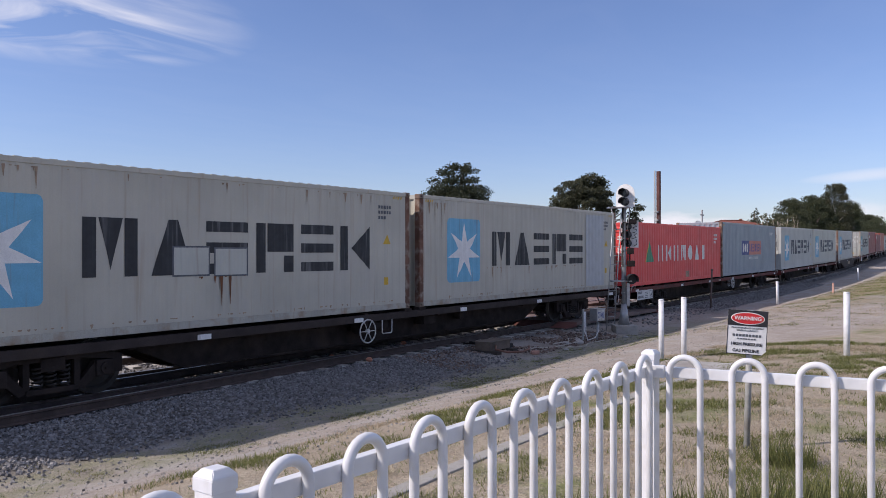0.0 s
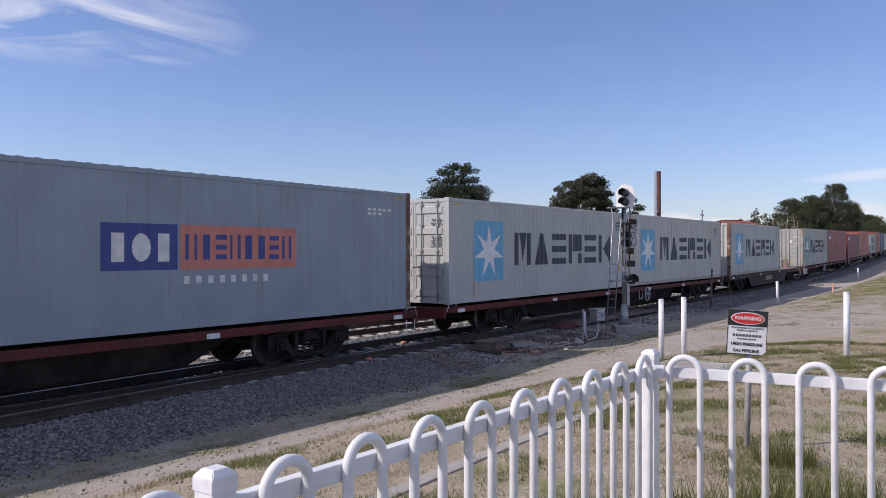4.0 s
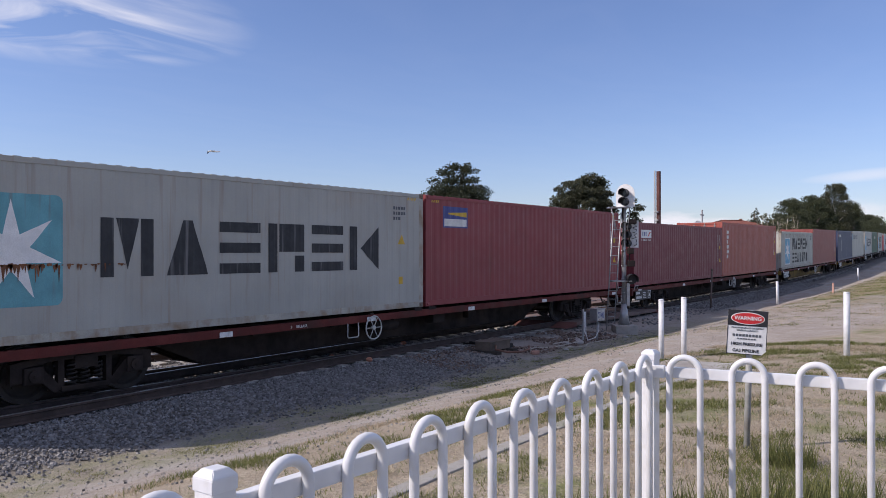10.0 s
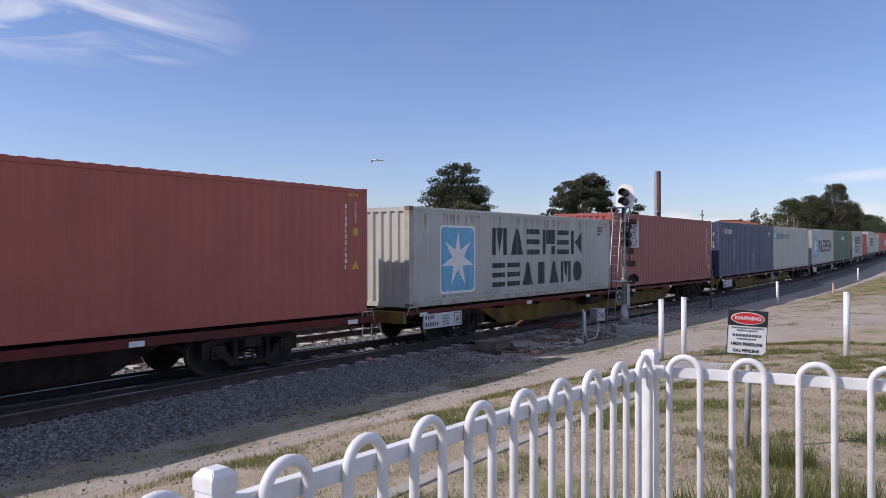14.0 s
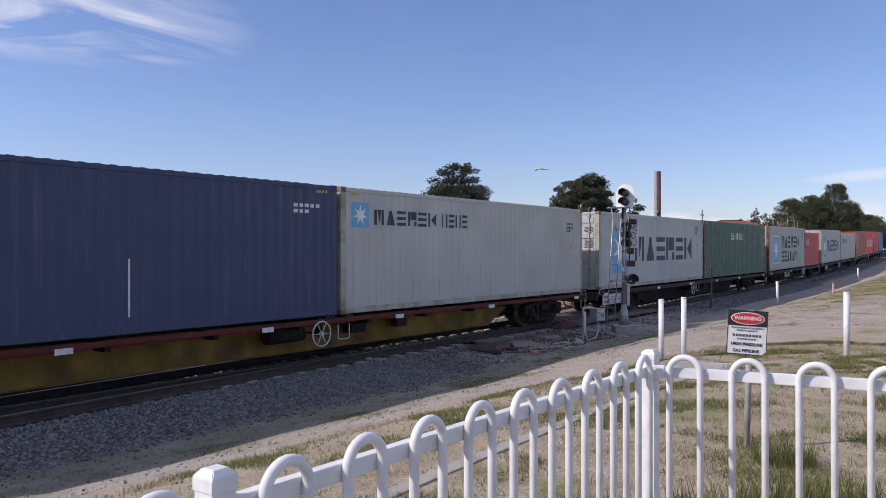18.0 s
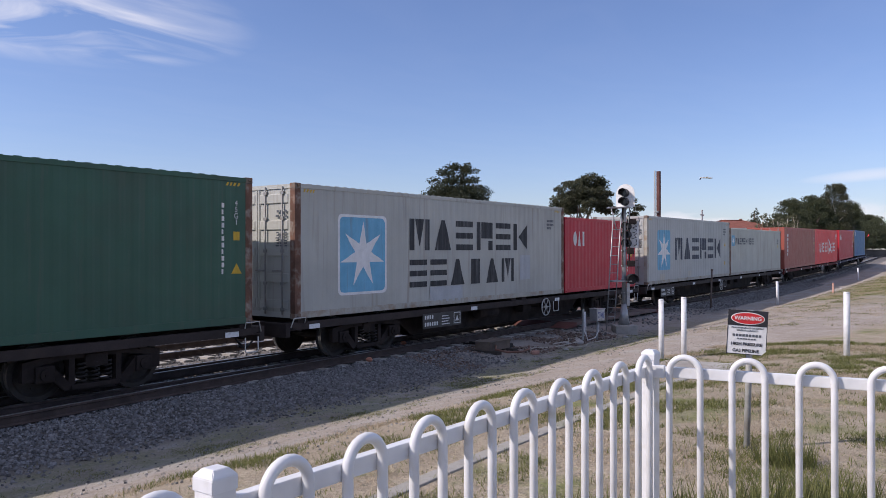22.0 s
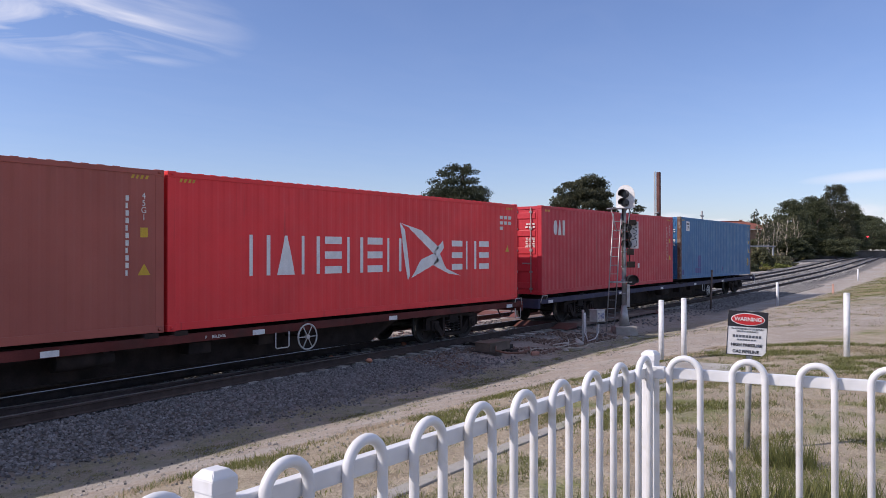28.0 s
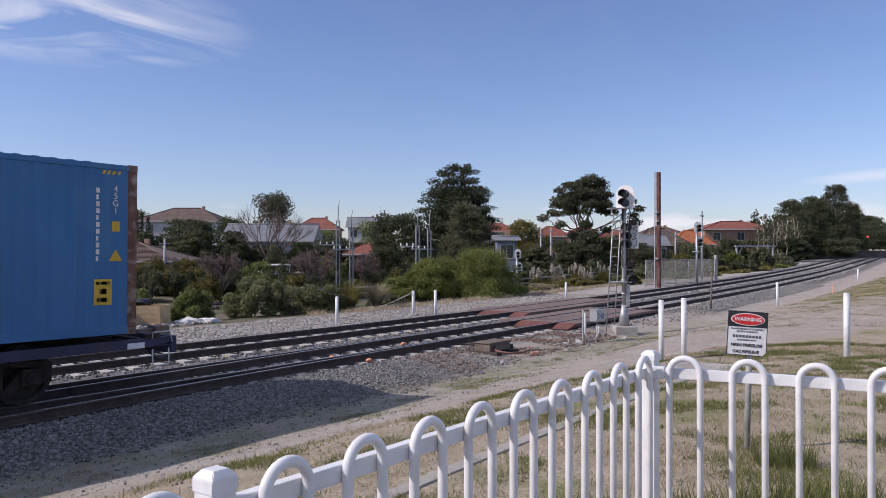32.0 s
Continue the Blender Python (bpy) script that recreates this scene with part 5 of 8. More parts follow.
STONE = island_material("grey ballast stone", (0.105, 0.101, 0.10), (0.295, 0.287, 0.282))
PEBBLE = island_material("pale pebble", (0.21, 0.195, 0.175), (0.42, 0.40, 0.375))
stones("ballast", 32000, (0.5, 21), (9.5, 12.3), 0.051, STONE, "grey crushed-stone ballast shoulder beside the track", lambda x, k: (k > 11.9 or rng_.random() > (x - 13.5) / 4) and (k > 10.6 or rng_.random() < max(0.0, (k - 9.6) / 0.7 + 0.6 * noise.noise((x * 0.9, k, 3.0))) ** 2))
stones("ballast", 2600, (2.5, 26), (7.6, 10.4), 0.034, STONE, "small grey stones spilled on the lane", lambda x, k: rng_.random() < (k - 7.3) / 3)
stones("ballast", 9000, (21, 62), (10.5, 12.3), 0.085, STONE, "grey crushed-stone ballast along the line", lambda x, k: x > 35 or rng_.random() < 0.12)
stones("ballast", 17000, (5, 40), (12.75, 19.3), 0.08, STONE, "grey crushed-stone ballast between the rails", lambda x, k: ((x - (-3.0 if k < 15.2 else 4.0)) % 0.66 - 0.33) ** 2 < 0.04 and not (abs(k - 12.67) < 0.1 or abs(k - 14.1) < 0.1 or abs(k - 16.28) < 0.1 or abs(k - 17.72) < 0.1))
stones("ballast", 9000, (40, 100), (11.6, 19.2), 0.13, STONE, "grey crushed-stone ballast farther along the line", lambda x, k: not (abs(k - 12.63) < 0.25 or abs(k - 14.14) < 0.25 or abs(k - 16.25) < 0.25 or abs(k - 17.75) < 0.25))
stones("gravel", 9000, (8, 44), (19.4, 24.3), 0.07, PEBBLE, "pale grey gravel along the far side of the line")
stones("pebbles", 3200, (3, 26), (4.8, 9.8), 0.026, PEBBLE, "small pale pebbles on bare earth")

# ---- tracks ----
# rusty-brown spoil round the points
stones("spoil", 3600, (14.5, 23.5), (10.1, 12.2), 0.06, island_material("brown spoil stone", (0.085, 0.06, 0.048), (0.27, 0.20, 0.165)), "rust-brown spoil and stones round the points", lambda x, k: noise.noise((x * 0.7, k * 0.9, 9.0)) > -0.12)

TIE = material("concrete sleeper", (0.44, 0.42, 0.39), 0.85, 0, 0.2, 3, 50, 0.25, dirt=(0.2, 0.16, 0.12), dirt_amount=0.5, dirt_scale=2)
RAILPROF = [(-0.07, -0.17), (0.07, -0.17), (0.07, -0.16), (0.012, -0.14), (0.012, -0.05), (0.036, -0.038), (0.036, -0.006), (0.028, 0.0), (-0.028, 0.0), (-0.036, -0.006), (-0.036, -0.038), (-0.012, -0.05), (-0.012, -0.14), (-0.07, -0.16)]


def rail(parent, offset_of, s0, s1, step=2.0, name="rail", label=""):
    bm = bmesh.new()
    rings = []
    n = int((s1 - s0) / step)
    for i in range(n + 1):
        s = s0 + (s1 - s0) * i / n
        o = offset_of(s)
        p, q = line(s, o), line(s + 0.5, offset_of(s + 0.5))
        d = (q - p).normalized()
        side = Vector((-d.y, d.x, 0)).normalized()
        rings.append([bm.verts.new(p + side * a + Vector((0, 0, z))) for a, z in RAILPROF])
    for a, b in zip(rings, rings[1:]):
        for j in range(len(RAILPROF)):
            f = bm.faces.new((a[j], a[(j + 1) % len(RAILPROF)], b[(j + 1) % len(RAILPROF)], b[j]))
            f.material_index = 1 if j in (6, 7, 8) else 0
    bm.faces.new(rings[0])
    bm.faces.new(rings[-1][::-1])
    return part(name, bm, [RAIL, RAILTOP], parent, label)


near_track = thing("railway_track", pose(0, 0, 0), "railway track of rusty rails on concrete sleepers", "track", "railway tracks", "structure")
far_track = thing("railway_track", pose(0, 0, 0), "second railway track with empty polished rails", "track", "railway tracks", "structure")
for tr, mid in ((near_track, NEAR), (far_track, FAR)):
    for o in (-0.753, 0.753):
        rail(tr, lambda s, a=mid + o: a, -30, 300, 2.5)


def veer(s):
    return max(0.0, 20.5 - s) ** 2 / (2 * 185.0)


rail(near_track, lambda s: NEAR - 0.753 - 0.075 - veer(s), -6, 20.5, 0.8, "switch_rail", "curved rail of the points")
rail(near_track, lambda s: NEAR + 0.753 - 0.075 - veer(s), 4, 20.5, 0.8, "switch_rail", "curved rail of the points")


def sleeper_mesh():
    bm = bmesh.new()
    out = [(-1.25, -0.38), (1.25, -0.38), (1.25, -0.165), (0.45, -0.155), (0.3, -0.19), (-0.3, -0.19), (-0.45, -0.155), (-1.25, -0.165)]
    extrude(bm, out, -0.115, 0.115, "x")
    bmesh.ops.triangulate(bm, faces=[f for f in bm.faces if len(f.verts) > 4])
    return mesh_of("sleeper", bm, TIE)


def clip_mesh():
    bm = bmesh.new()
    for sx in (-1, 1):
        soft_box(bm, -0.05, 0.05, sx * 0.1 - 0.04, sx * 0.1 + 0.04, -0.168, -0.135, 0.008)
        tube(bm, [(-0.03, sx * 0.07, -0.13), (0.03, sx * 0.11, -0.11), (-0.02, sx * 0.15, -0.135)], 0.011, 5)
    return mesh_of("rail_clip", bm, RAIL)


TIE_MESH, CLIP_MESH = sleeper_mesh(), clip_mesh()
for tr, mid, s0, s1 in ((near_track, NEAR, -3.0, 110.0), (far_track, FAR, 4.0, 118.0)):
    s = s0
    while s < s1:
        p, q = line(s, mid), line(s + 0.4, mid)
        a = math.degrees(math.atan2(q.y - p.y, q.x - p.x))
        hang("sleeper", TIE_MESH, tr, "", pose(p.x, p.y, p.z, 0, 0, a))
        if s < 40:
            for o in (-0.753, 0.753):
                r = line(s, mid + o)
                hang("rail_clip", CLIP_MESH, tr, "", pose(r.x, r.y, r.z, 0, 0, a))
        s += 0.66

# ---- road crossing of steel-edged panels ----
PANEL = material("rust-brown crossing panel", (0.17, 0.12, 0.105), 0.85, 0, 0.25, 1.5, 40, 0.25, dirt=(0.22, 0.18, 0.15), dirt_amount=0.5)
REDRAMP = material("red oxide ramp", (0.16, 0.062, 0.05), 0.8, 0, 0.25, 2, 40, 0.2)


def crossing(mid, s0, s1, label):
    c = thing("level_crossing_deck", pose(0, 0, 0), label, "crossing deck", "crossing decks", "structure")
    n = int(round((s1 - s0) / 1.8))
    for k in range(n):
        a, b = s0 + (s1 - s0) * k / n, s0 + (s1 - s0) * (k + 1) / n - 0.012
        for o0, o1 in ((-0.66, -0.005), (0.005, 0.66), (0.83, 1.5), (-1.5, -0.83)):
            bm = bmesh.new()
            p, q = line(a, mid + o0), line(b, mid + o1)
            soft_box(bm, p.x, q.x, p.y, q.y, p.z - 0.12, p.z - 0.012 - 0.003 * (k % 2), 0.01)
            part("deck_panel", bm, PANEL, c)
    for s, d in ((s0, -1), (s1, 1)):
        for o0, o1 in ((-0.66, 0.66), (-1.5, -0.83)):
            bm = bmesh.new()
            p = line(s, mid + o0)
            q = line(s, mid + o1)
            extrude(bm, [(s, p.z - 0.17), (s + d * 0.7, p.z - 0.17), (s, p.z - 0.014)], p.y, q.y, "y")
            part("end_ramp", bm, REDRAMP, c, "sloping red oxide end ramp")
    return c


crossing(NEAR, 23.9, 31.2, "rust-brown crossing panels laid between the near rails")
crossing(FAR, 27.0, 36.8, "rust-brown crossing panels laid between the far rails")


# ---- white loop-top fence ----
def cap_mesh(bm, w):
    lo = w / 2 + 0.002
    rings = []
    for r, zz in ((lo, -0.016), (lo, 0.007), (lo * 0.95, 0.0105), (lo * 0.58, 0.0215)):
        rings.append([bm.verts.new((sx * r, sy * r, zz)) for sx, sy in ((-1, -1), (1, -1), (1, 1), (-1, 1))])
    for a, b in zip(rings, rings[1:]):
        for j in range(4):
            bm.faces.new((a[j], a[(j + 1) % 4], b[(j + 1) % 4], b[j]))
    bm.faces.new(rings[-1])
    bm.faces.new(rings[0][::-1])
    bmesh.ops.recalc_face_normals(bm, faces=bm.faces[:])
    bmesh.ops.bevel(bm, geom=bm.edges[:], offset=0.0012, segments=2, affect="EDGES")


RAIL_Z, GROUND_Z, LOOP_Z = 1.957, 0.88, 2.016


white_fence = thing("fence", pose(0, 0, 0), "white hoop-topped steel fence round the lawn", "fence")


def fence_post(x, y, turn):
    bm = bmesh.new()
    soft_box(bm, -0.025, 0.025, -0.025, 0.025, -0.1, 2.013 - GROUND_Z, 0.004)
    p = part("post", bm, FENCE, white_fence, "square white post", pose(x, y, GROUND_Z, 0, 0, turn))
    bm = bmesh.new()
    cap_mesh(bm, 0.05)
    part("cap", bm, FENCE, p, "moulded white cap", pose(0, 0, 2.013 - GROUND_Z))


def fence_panel(x0, y0, x1, y1, n, lead, lead_end):
    """A panel of n hoops between two posts: the hoops' legs stand through the rails, evenly apart."""
    d = Vector((x1 - x0, y1 - y0, 0))
    L = d.length
    m = pose(x0, y0, 0, 0, 0, math.degrees(math.atan2(d.y, d.x)))
    f = None
    for z in (RAIL_Z, GROUND_Z + 0.12):
        bm = bmesh.new()
        soft_box(bm, 0.02, L - 0.02, 0.010, 0.035, z - 0.019, z + 0.019, 0.003)
        r = part("rail_bar", bm, FENCE, white_fence, "flat white rail", m)
        f = f or r
        for x in (0.028, L - 0.028):
            bm = bmesh.new()
            soft_box(bm, x - 0.028, x + 0.028, 0.006, 0.039, z - 0.023, z + 0.023, 0.003)
            part("bracket", bm, FENCE, r)
    step = (L - lead - lead_end) / (2 * n - 1)
    for k in range(n):
        a = lead + 2 * k * step
        r = step / 2
        pts = [(a, 0.0, GROUND_Z + 0.03), (a, 0.0, LOOP_Z - r - 0.02), (a, 0.0, LOOP_Z - r)]
        pts += [(a + r - r * math.cos(math.pi * j / 12), 0.0, LOOP_Z - r + r * math.sin(math.pi * j / 12)) for j in range(1, 12)]
        pts += [(a + 2 * r, 0.0, LOOP_Z - r), (a + 2 * r, 0.0, LOOP_Z - r - 0.02), (a + 2 * r, 0.0, GROUND_Z + 0.03)]
        bm = bmesh.new()
        tube(bm, pts, 0.0118, 16)
        part("hoop", bm, FENCE, f)


FX0, FX1, FY = 0.823, 2.80, 1.075
fence_post(FX0 + 0.011, FY + 0.016, 0)
fence_post(FX1 + 0.012, FY + 0.018, -3)
fence_post(FX0 - 1.98, FY + 0.02, 0)
fence_post(FX1 + 0.37, FY - 1.93, -11)
fence_panel(FX0, FY, FX1 - 0.005, FY, 9, 0.105, 0.04)
fence_panel(FX0 - 1.98, FY, FX0, FY, 9, 0.085, 0.06)
fence_panel(FX1 - 0.03, FY + 0.01, FX1 + 0.345, FY - 1.93, 9, 0.075, 0.06)


# ---- warning sign ----
def warning_sign():
    x, y = 6.28, 1.665
    z = soil(x, y)
    s = thing("warning_sign", pose(x, y, z, 0, 0, -68), "white pipeline warning sign with red oval on a grey post", "sign")
    bm = bmesh.new()
    tube(bm, [(0.0, 0.0, -0.2), (0.0, 0.0, 1.08)], 0.024, 12)
    part("post", bm, material("weathered grey post", (0.36, 0.36, 0.34), 0.7, 0.2, 0.2, 5, 50, 0.2, dirt=(0.2, 0.18, 0.15), dirt_amount=0.4, dirt_scale=6), s, "weathered grey pipe post", pose(0, 0, 0, 0, 1.5, 0))
    w, h, zc = 0.146, 0.172, 0.908
    tilt = pose(0, -0.036, zc, 0, 3.2, 0)
    bm = bmesh.new()
    extrude(bm, [(-w, -h), (w - 0.035, -h), (w, -h + 0.035), (w, h), (-w, h)], -0.002, 0.002, "y")
    bd = part("board", bm, WHITE, s, "white enamel board with a torn corner", tilt)
    bm = bmesh.new()
    for x0, x1, z0, z1 in ((-w, w, h - 0.005, h), (-w, w - 0.035, -h, -h + 0.005), (-w, -w + 0.005, -h + 0.005, h - 0.005), (w - 0.005, w, -h + 0.04, h - 0.005), (-w + 0.005, w - 0.005, h - 0.122, h - 0.005)):
        box(bm, x0, x1, -0.0045, -0.0022, z0, z1)
    part("border", bm, BLACK, bd)
    for rx, rz, yy, mt in ((0.124, 0.048, -0.0065, WHITE), (0.117, 0.042, -0.0085, RED)):
        bm = bmesh.new()
        extrude(bm, [(rx * math.cos(k * math.pi / 16), h - 0.063 + rz * math.sin(k * math.pi / 16)) for k in range(32)], yy, -0.0022, "y")
        part("oval", bm, mt, bd, "red oval with a white rim" if mt is RED else "")
    word(bd, "wording", "WARNING", WHITE, 0.041, pose(0, -0.0095, h - 0.063, 90), 0.0008)
    word(bd, "wording", "HIGH PRESSURE", BLACK, 0.0325, pose(0, -0.0035, -0.092, 90), 0.0007)
    word(bd, "wording", "GAS PIPELINE", BLACK, 0.0325, pose(-0.004, -0.0035, -0.143, 90), 0.0007)
    word(bd, "wording", "IN AN EMERGENCY OR BEFORE", DARKMARK, 0.0165, pose(0, -0.0035, 0.034, 90))
    word(bd, "wording", "DIGGING CONTACT", DARKMARK, 0.0165, pose(0, -0.0035, 0.014, 90))
    bm = bmesh.new()
    for z0, z1, n, a, b in ((-0.033, -0.014, 9, -0.105, 0.11), (-0.056, -0.046, 7, -0.07, 0.07)):
        for k in range(n):
            box(bm, a + (b - a) * k / n, a + (b - a) * (k + 0.72) / n, -0.0045, -0.0022, z0, z1)
    part("line_mark", bm, DARKMARK, bd)


warning_sign()


# ---- white guide posts ----
def guide_post(x, y, h, label, lean=(0, 0), r=0.05):
    z = soil(x, y)
    g = thing("guide_post", pose(x, y, z, lean[0], lean[1], 0), label, "guide post", "white guide posts")
    bm = bmesh.new()
    tube(bm, [(0, 0, -0.15), (0, 0, h - 0.015)], r, 14)
    part("shaft", bm, FENCE, g)
    bm = bmesh.new()
    tube(bm, [(0, 0, 0), (0, 0, 0.012), (0, 0, 0.02)], r + 0.004, 14, r_end=r * 0.75)
    part("cap", bm, FENCE, g, "", pose(0, 0, h - 0.016))
    return g


GP = "white round guide post standing in bare earth"
for x, y, h, lean in ((13.53, 5.06, 1.09, (0, 0)), (13.73, 4.72, 1.09, (0, 0)), (14.35, 2.2, 1.06, (0, 0)), (39.8, 9.1, 1.15, (0, -4)), (21.2, 20.5, 1.05, (0, 0)), (25.7, 20.4, 1.05, (0, 0)), (26.2, 19.6, 1.08, (0, 0)), (38.1, 19.6, 1.0, (0, 0)), (70.0, 9.9, 1.0, (0, -3))):
    guide_post(x, y, h, GP, lean, 0.048 if x < 20 else 0.06)
bm = bmesh.new()
tube(bm, [(0, 0, -0.2), (0, 0, 1.75)], 0.04, 8)
tube(bm, [(0, 0, 1.75), (0, 0, 1.82)], 0.055, 8)
lean_post = thing("marker_post", pose(35.6, 11.0, soil(35.6, 11.0), 0, 6, 0), "leaning rusty steel marker post beside the ballast", "marker post")
part("shaft", bm, material("dull rusty steel", (0.17, 0.13, 0.11), 0.8, 0.2, 0.3, 4, 40, 0.3), lean_post)
bm = bmesh.new()
soft_box(bm, -0.06, 0.06, -0.05, 0.05, -0.2, 0.55, 0.015)
tagged(part("marker_stub", bm, material("faded pink paint", (0.55, 0.33, 0.27), 0.7), None, "", pose(48.4, 8.1, soil(48.4, 8.1))), "short faded pink marker stub on the bank", "marker")



# ---- trackside signal ----
SIGWHITE = material("white signal board", (0.80, 0.80, 0.79), 0.5, 0, 0.06, 4, 60, 0.05, dirt=(0.45, 0.43, 0.40), dirt_amount=0.2, dirt_scale=5)
LENS = material("dark signal lens", (0.02, 0.02, 0.022), 0.15, 0, 0.1, 5, 60, 0)


def hood(bm, x, z, r, y0, y1, n=16):
    """A lamp hood: a tube open to the front and below."""
    pts = [(x + r * math.cos(a), z + r * math.sin(a)) for a in [math.pi * (-0.15 + 1.3 * k / n) for k in range(n + 1)]]
    for t in (1.0, 0.94):
        rows = [[bm.verts.new((x + (p[0] - x) * t, yy, z + (p[1] - z) * t)) for p in pts] for yy in (y0, y1)]
        for k in range(n):
            bm.faces.new((rows[0][k], rows[0][k + 1], rows[1][k + 1], rows[1][k]))


def signal_head(parent, x, y, z, turn, lamps, w, h, board, name="signal_head", dome=True):
    m = pose(x, y, z, 0, 0, turn)
    bm = bmesh.new()
    if dome:
        out = [(-w / 2, -h / 2), (w / 2, -h / 2)] + [(w / 2 * math.cos(a), h / 2 - w / 2 + w / 2 * math.sin(a)) for a in [math.pi * k / 14 for k in range(15)]]
    else:
        out = rect(-w / 2, w / 2, -h / 2, h / 2)
    extrude(bm, out, -0.008, 0.008, "y")
    hd = part(name, bm, board, parent, "white round-topped backboard" if dome else "white backboard with scrawled dark marks", m)
    for k in range(lamps):
        zz = -h / 2 + 0.17 + k * 0.29 if lamps > 1 else 0.0
        bm = bmesh.new()
        disc(bm, (0, 0, zz), 0.135, -0.1, -0.009, 18)
        hood(bm, 0, zz, 0.14, -0.36, -0.1)
        lamp = part("lamp", bm, BLACK, hd, "black hooded lamp")
        bm = bmesh.new()
        disc(bm, (0, 0, zz), 0.095, -0.112, -0.1005, 16)
        part("lens", bm, LENS, lamp)
    return hd


def main_signal():
    x, y, z = 24.4, 10.4, -0.28
    s = thing("railway_signal", pose(x, y, z, 0, 0, -53.8), "grey railway signal post with ladder and white-backed lamps", "railway signal")
    bm = bmesh.new()
    soft_box(bm, -0.36, 0.36, -0.4, 0.4, -0.3, 0.26, 0.03)
    part("footing", bm, CONCRETE, s, "rough concrete footing")
    bm = bmesh.new()
    tube(bm, [(0, 0, 0.25), (0, 0, 0.95)], 0.19, 16, r_end=0.085)
    tube(bm, [(0, 0, 0.6), (0, 0, 4.4)], 0.075, 16)
    for zz in (1.3, 1.75, 2.2, 2.7, 3.0, 3.5):
        tube(bm, [(0, 0, zz), (0, 0, zz + 0.05)], 0.095, 16)
    part("mast", bm, STEEL, s, "grey tubular steel mast")
    foot, head = -0.42, -0.19
    bm = bmesh.new()
    for o in (-0.13, 0.13):
        tube(bm, [(foot + o, 0.22, 0.02), (head + o, 0.12, 4.0)], 0.02, 6)
    for k in range(13):
        q = (k + 0.7) / 13.6
        xx, yy, zz = foot + (head - foot) * q, 0.22 - 0.1 * q, 0.02 + 3.98 * q
        tube(bm, [(xx - 0.13, yy, zz), (xx + 0.13, yy, zz)], 0.012, 5)
    part("ladder", bm, STEEL, s, "slim steel access ladder")
    bm = bmesh.new()
    soft_box(bm, -0.42, 0.2, -0.3, 0.25, 1.70, 1.735, 0.008)
    part("platform", bm, STEEL, s, "small grated platform")
    bm = bmesh.new()
    soft_box(bm, -0.52, 0.2, -0.25, 0.3, 4.15, 4.18, 0.008)
    for o in (-0.48, 0.16):
        tube(bm, [(o, -0.2, 4.18), (o * 0.55, -0.1, 3.4)], 0.016, 5)
    part("platform", bm, STEEL, s, "small grated platform")
    bm = bmesh.new()
    for a in (0.16, -0.06):
        tube(bm, [(a, -0.1, 2.2), (a, -0.1, 4.15)], 0.02, 6)
    soft_box(bm, 0.12, 0.38, -0.15, 0.08, 3.62, 3.78, 0.02)
    part("bracket", bm, DARK, s)
    signal_head(s, 0.02, -0.12, 4.56, -30, 2, 0.62, 0.76, SIGWHITE)
    hd = signal_head(s, 0.32, 0.06, 3.28, -30, 0, 0.36, 0.9, SIGWHITE, "lower_head", False)
    for k in range(3):
        bm = bmesh.new()
        disc(bm, (-0.17, 0, -0.3 + 0.28 * k), 0.13, -0.1, -0.009, 18)
        hood(bm, -0.17, -0.3 + 0.28 * k, 0.135, -0.36, -0.1)
        lamp = part("lamp", bm, BLACK, hd, "black hooded lamp")
        bm = bmesh.new()
        disc(bm, (-0.17, 0, -0.3 + 0.28 * k), 0.09, -0.112, -0.1005, 16)
        part("lens", bm, LENS, lamp)
    bm = bmesh.new()
    for k in range(7):
        zz = -0.4 + 0.12 * k
        tube(bm, [(0.03 + 0.08 * math.sin(k * 2.1), -0.013, zz), (0.13, -0.013, zz + 0.06), (0.06 + 0.07 * math.cos(k), -0.013, zz + 0.11)], 0.012, 5)
    part("scrawl", bm, BLACK, hd, "dark scrawled marks")
    for zz, w in ((2.62, 0.2), (2.2, 0.24)):
        bm = bmesh.new()
        soft_box(bm, 0.1, 0.1 + w, -0.15, 0.05, zz, zz + 0.2, 0.02)
        part("relay_box", bm, DARK, s, "small dark box")
    bm = bmesh.new()
    disc(bm, (0.22, -0.1, 1.78), 0.17, -0.06, 0.1, 20)
    hood(bm, 0.22, 1.78, 0.18, -0.4, -0.06)
    part("marker_lamp", bm, BLACK, s, "round black marker lamp")
    bm = bmesh.new()
    soft_box(bm, 0.06, 0.16, -0.16, -0.08, 0.9, 1.65, 0.01)
    part("cable_duct", bm, STEEL, s)


main_signal()


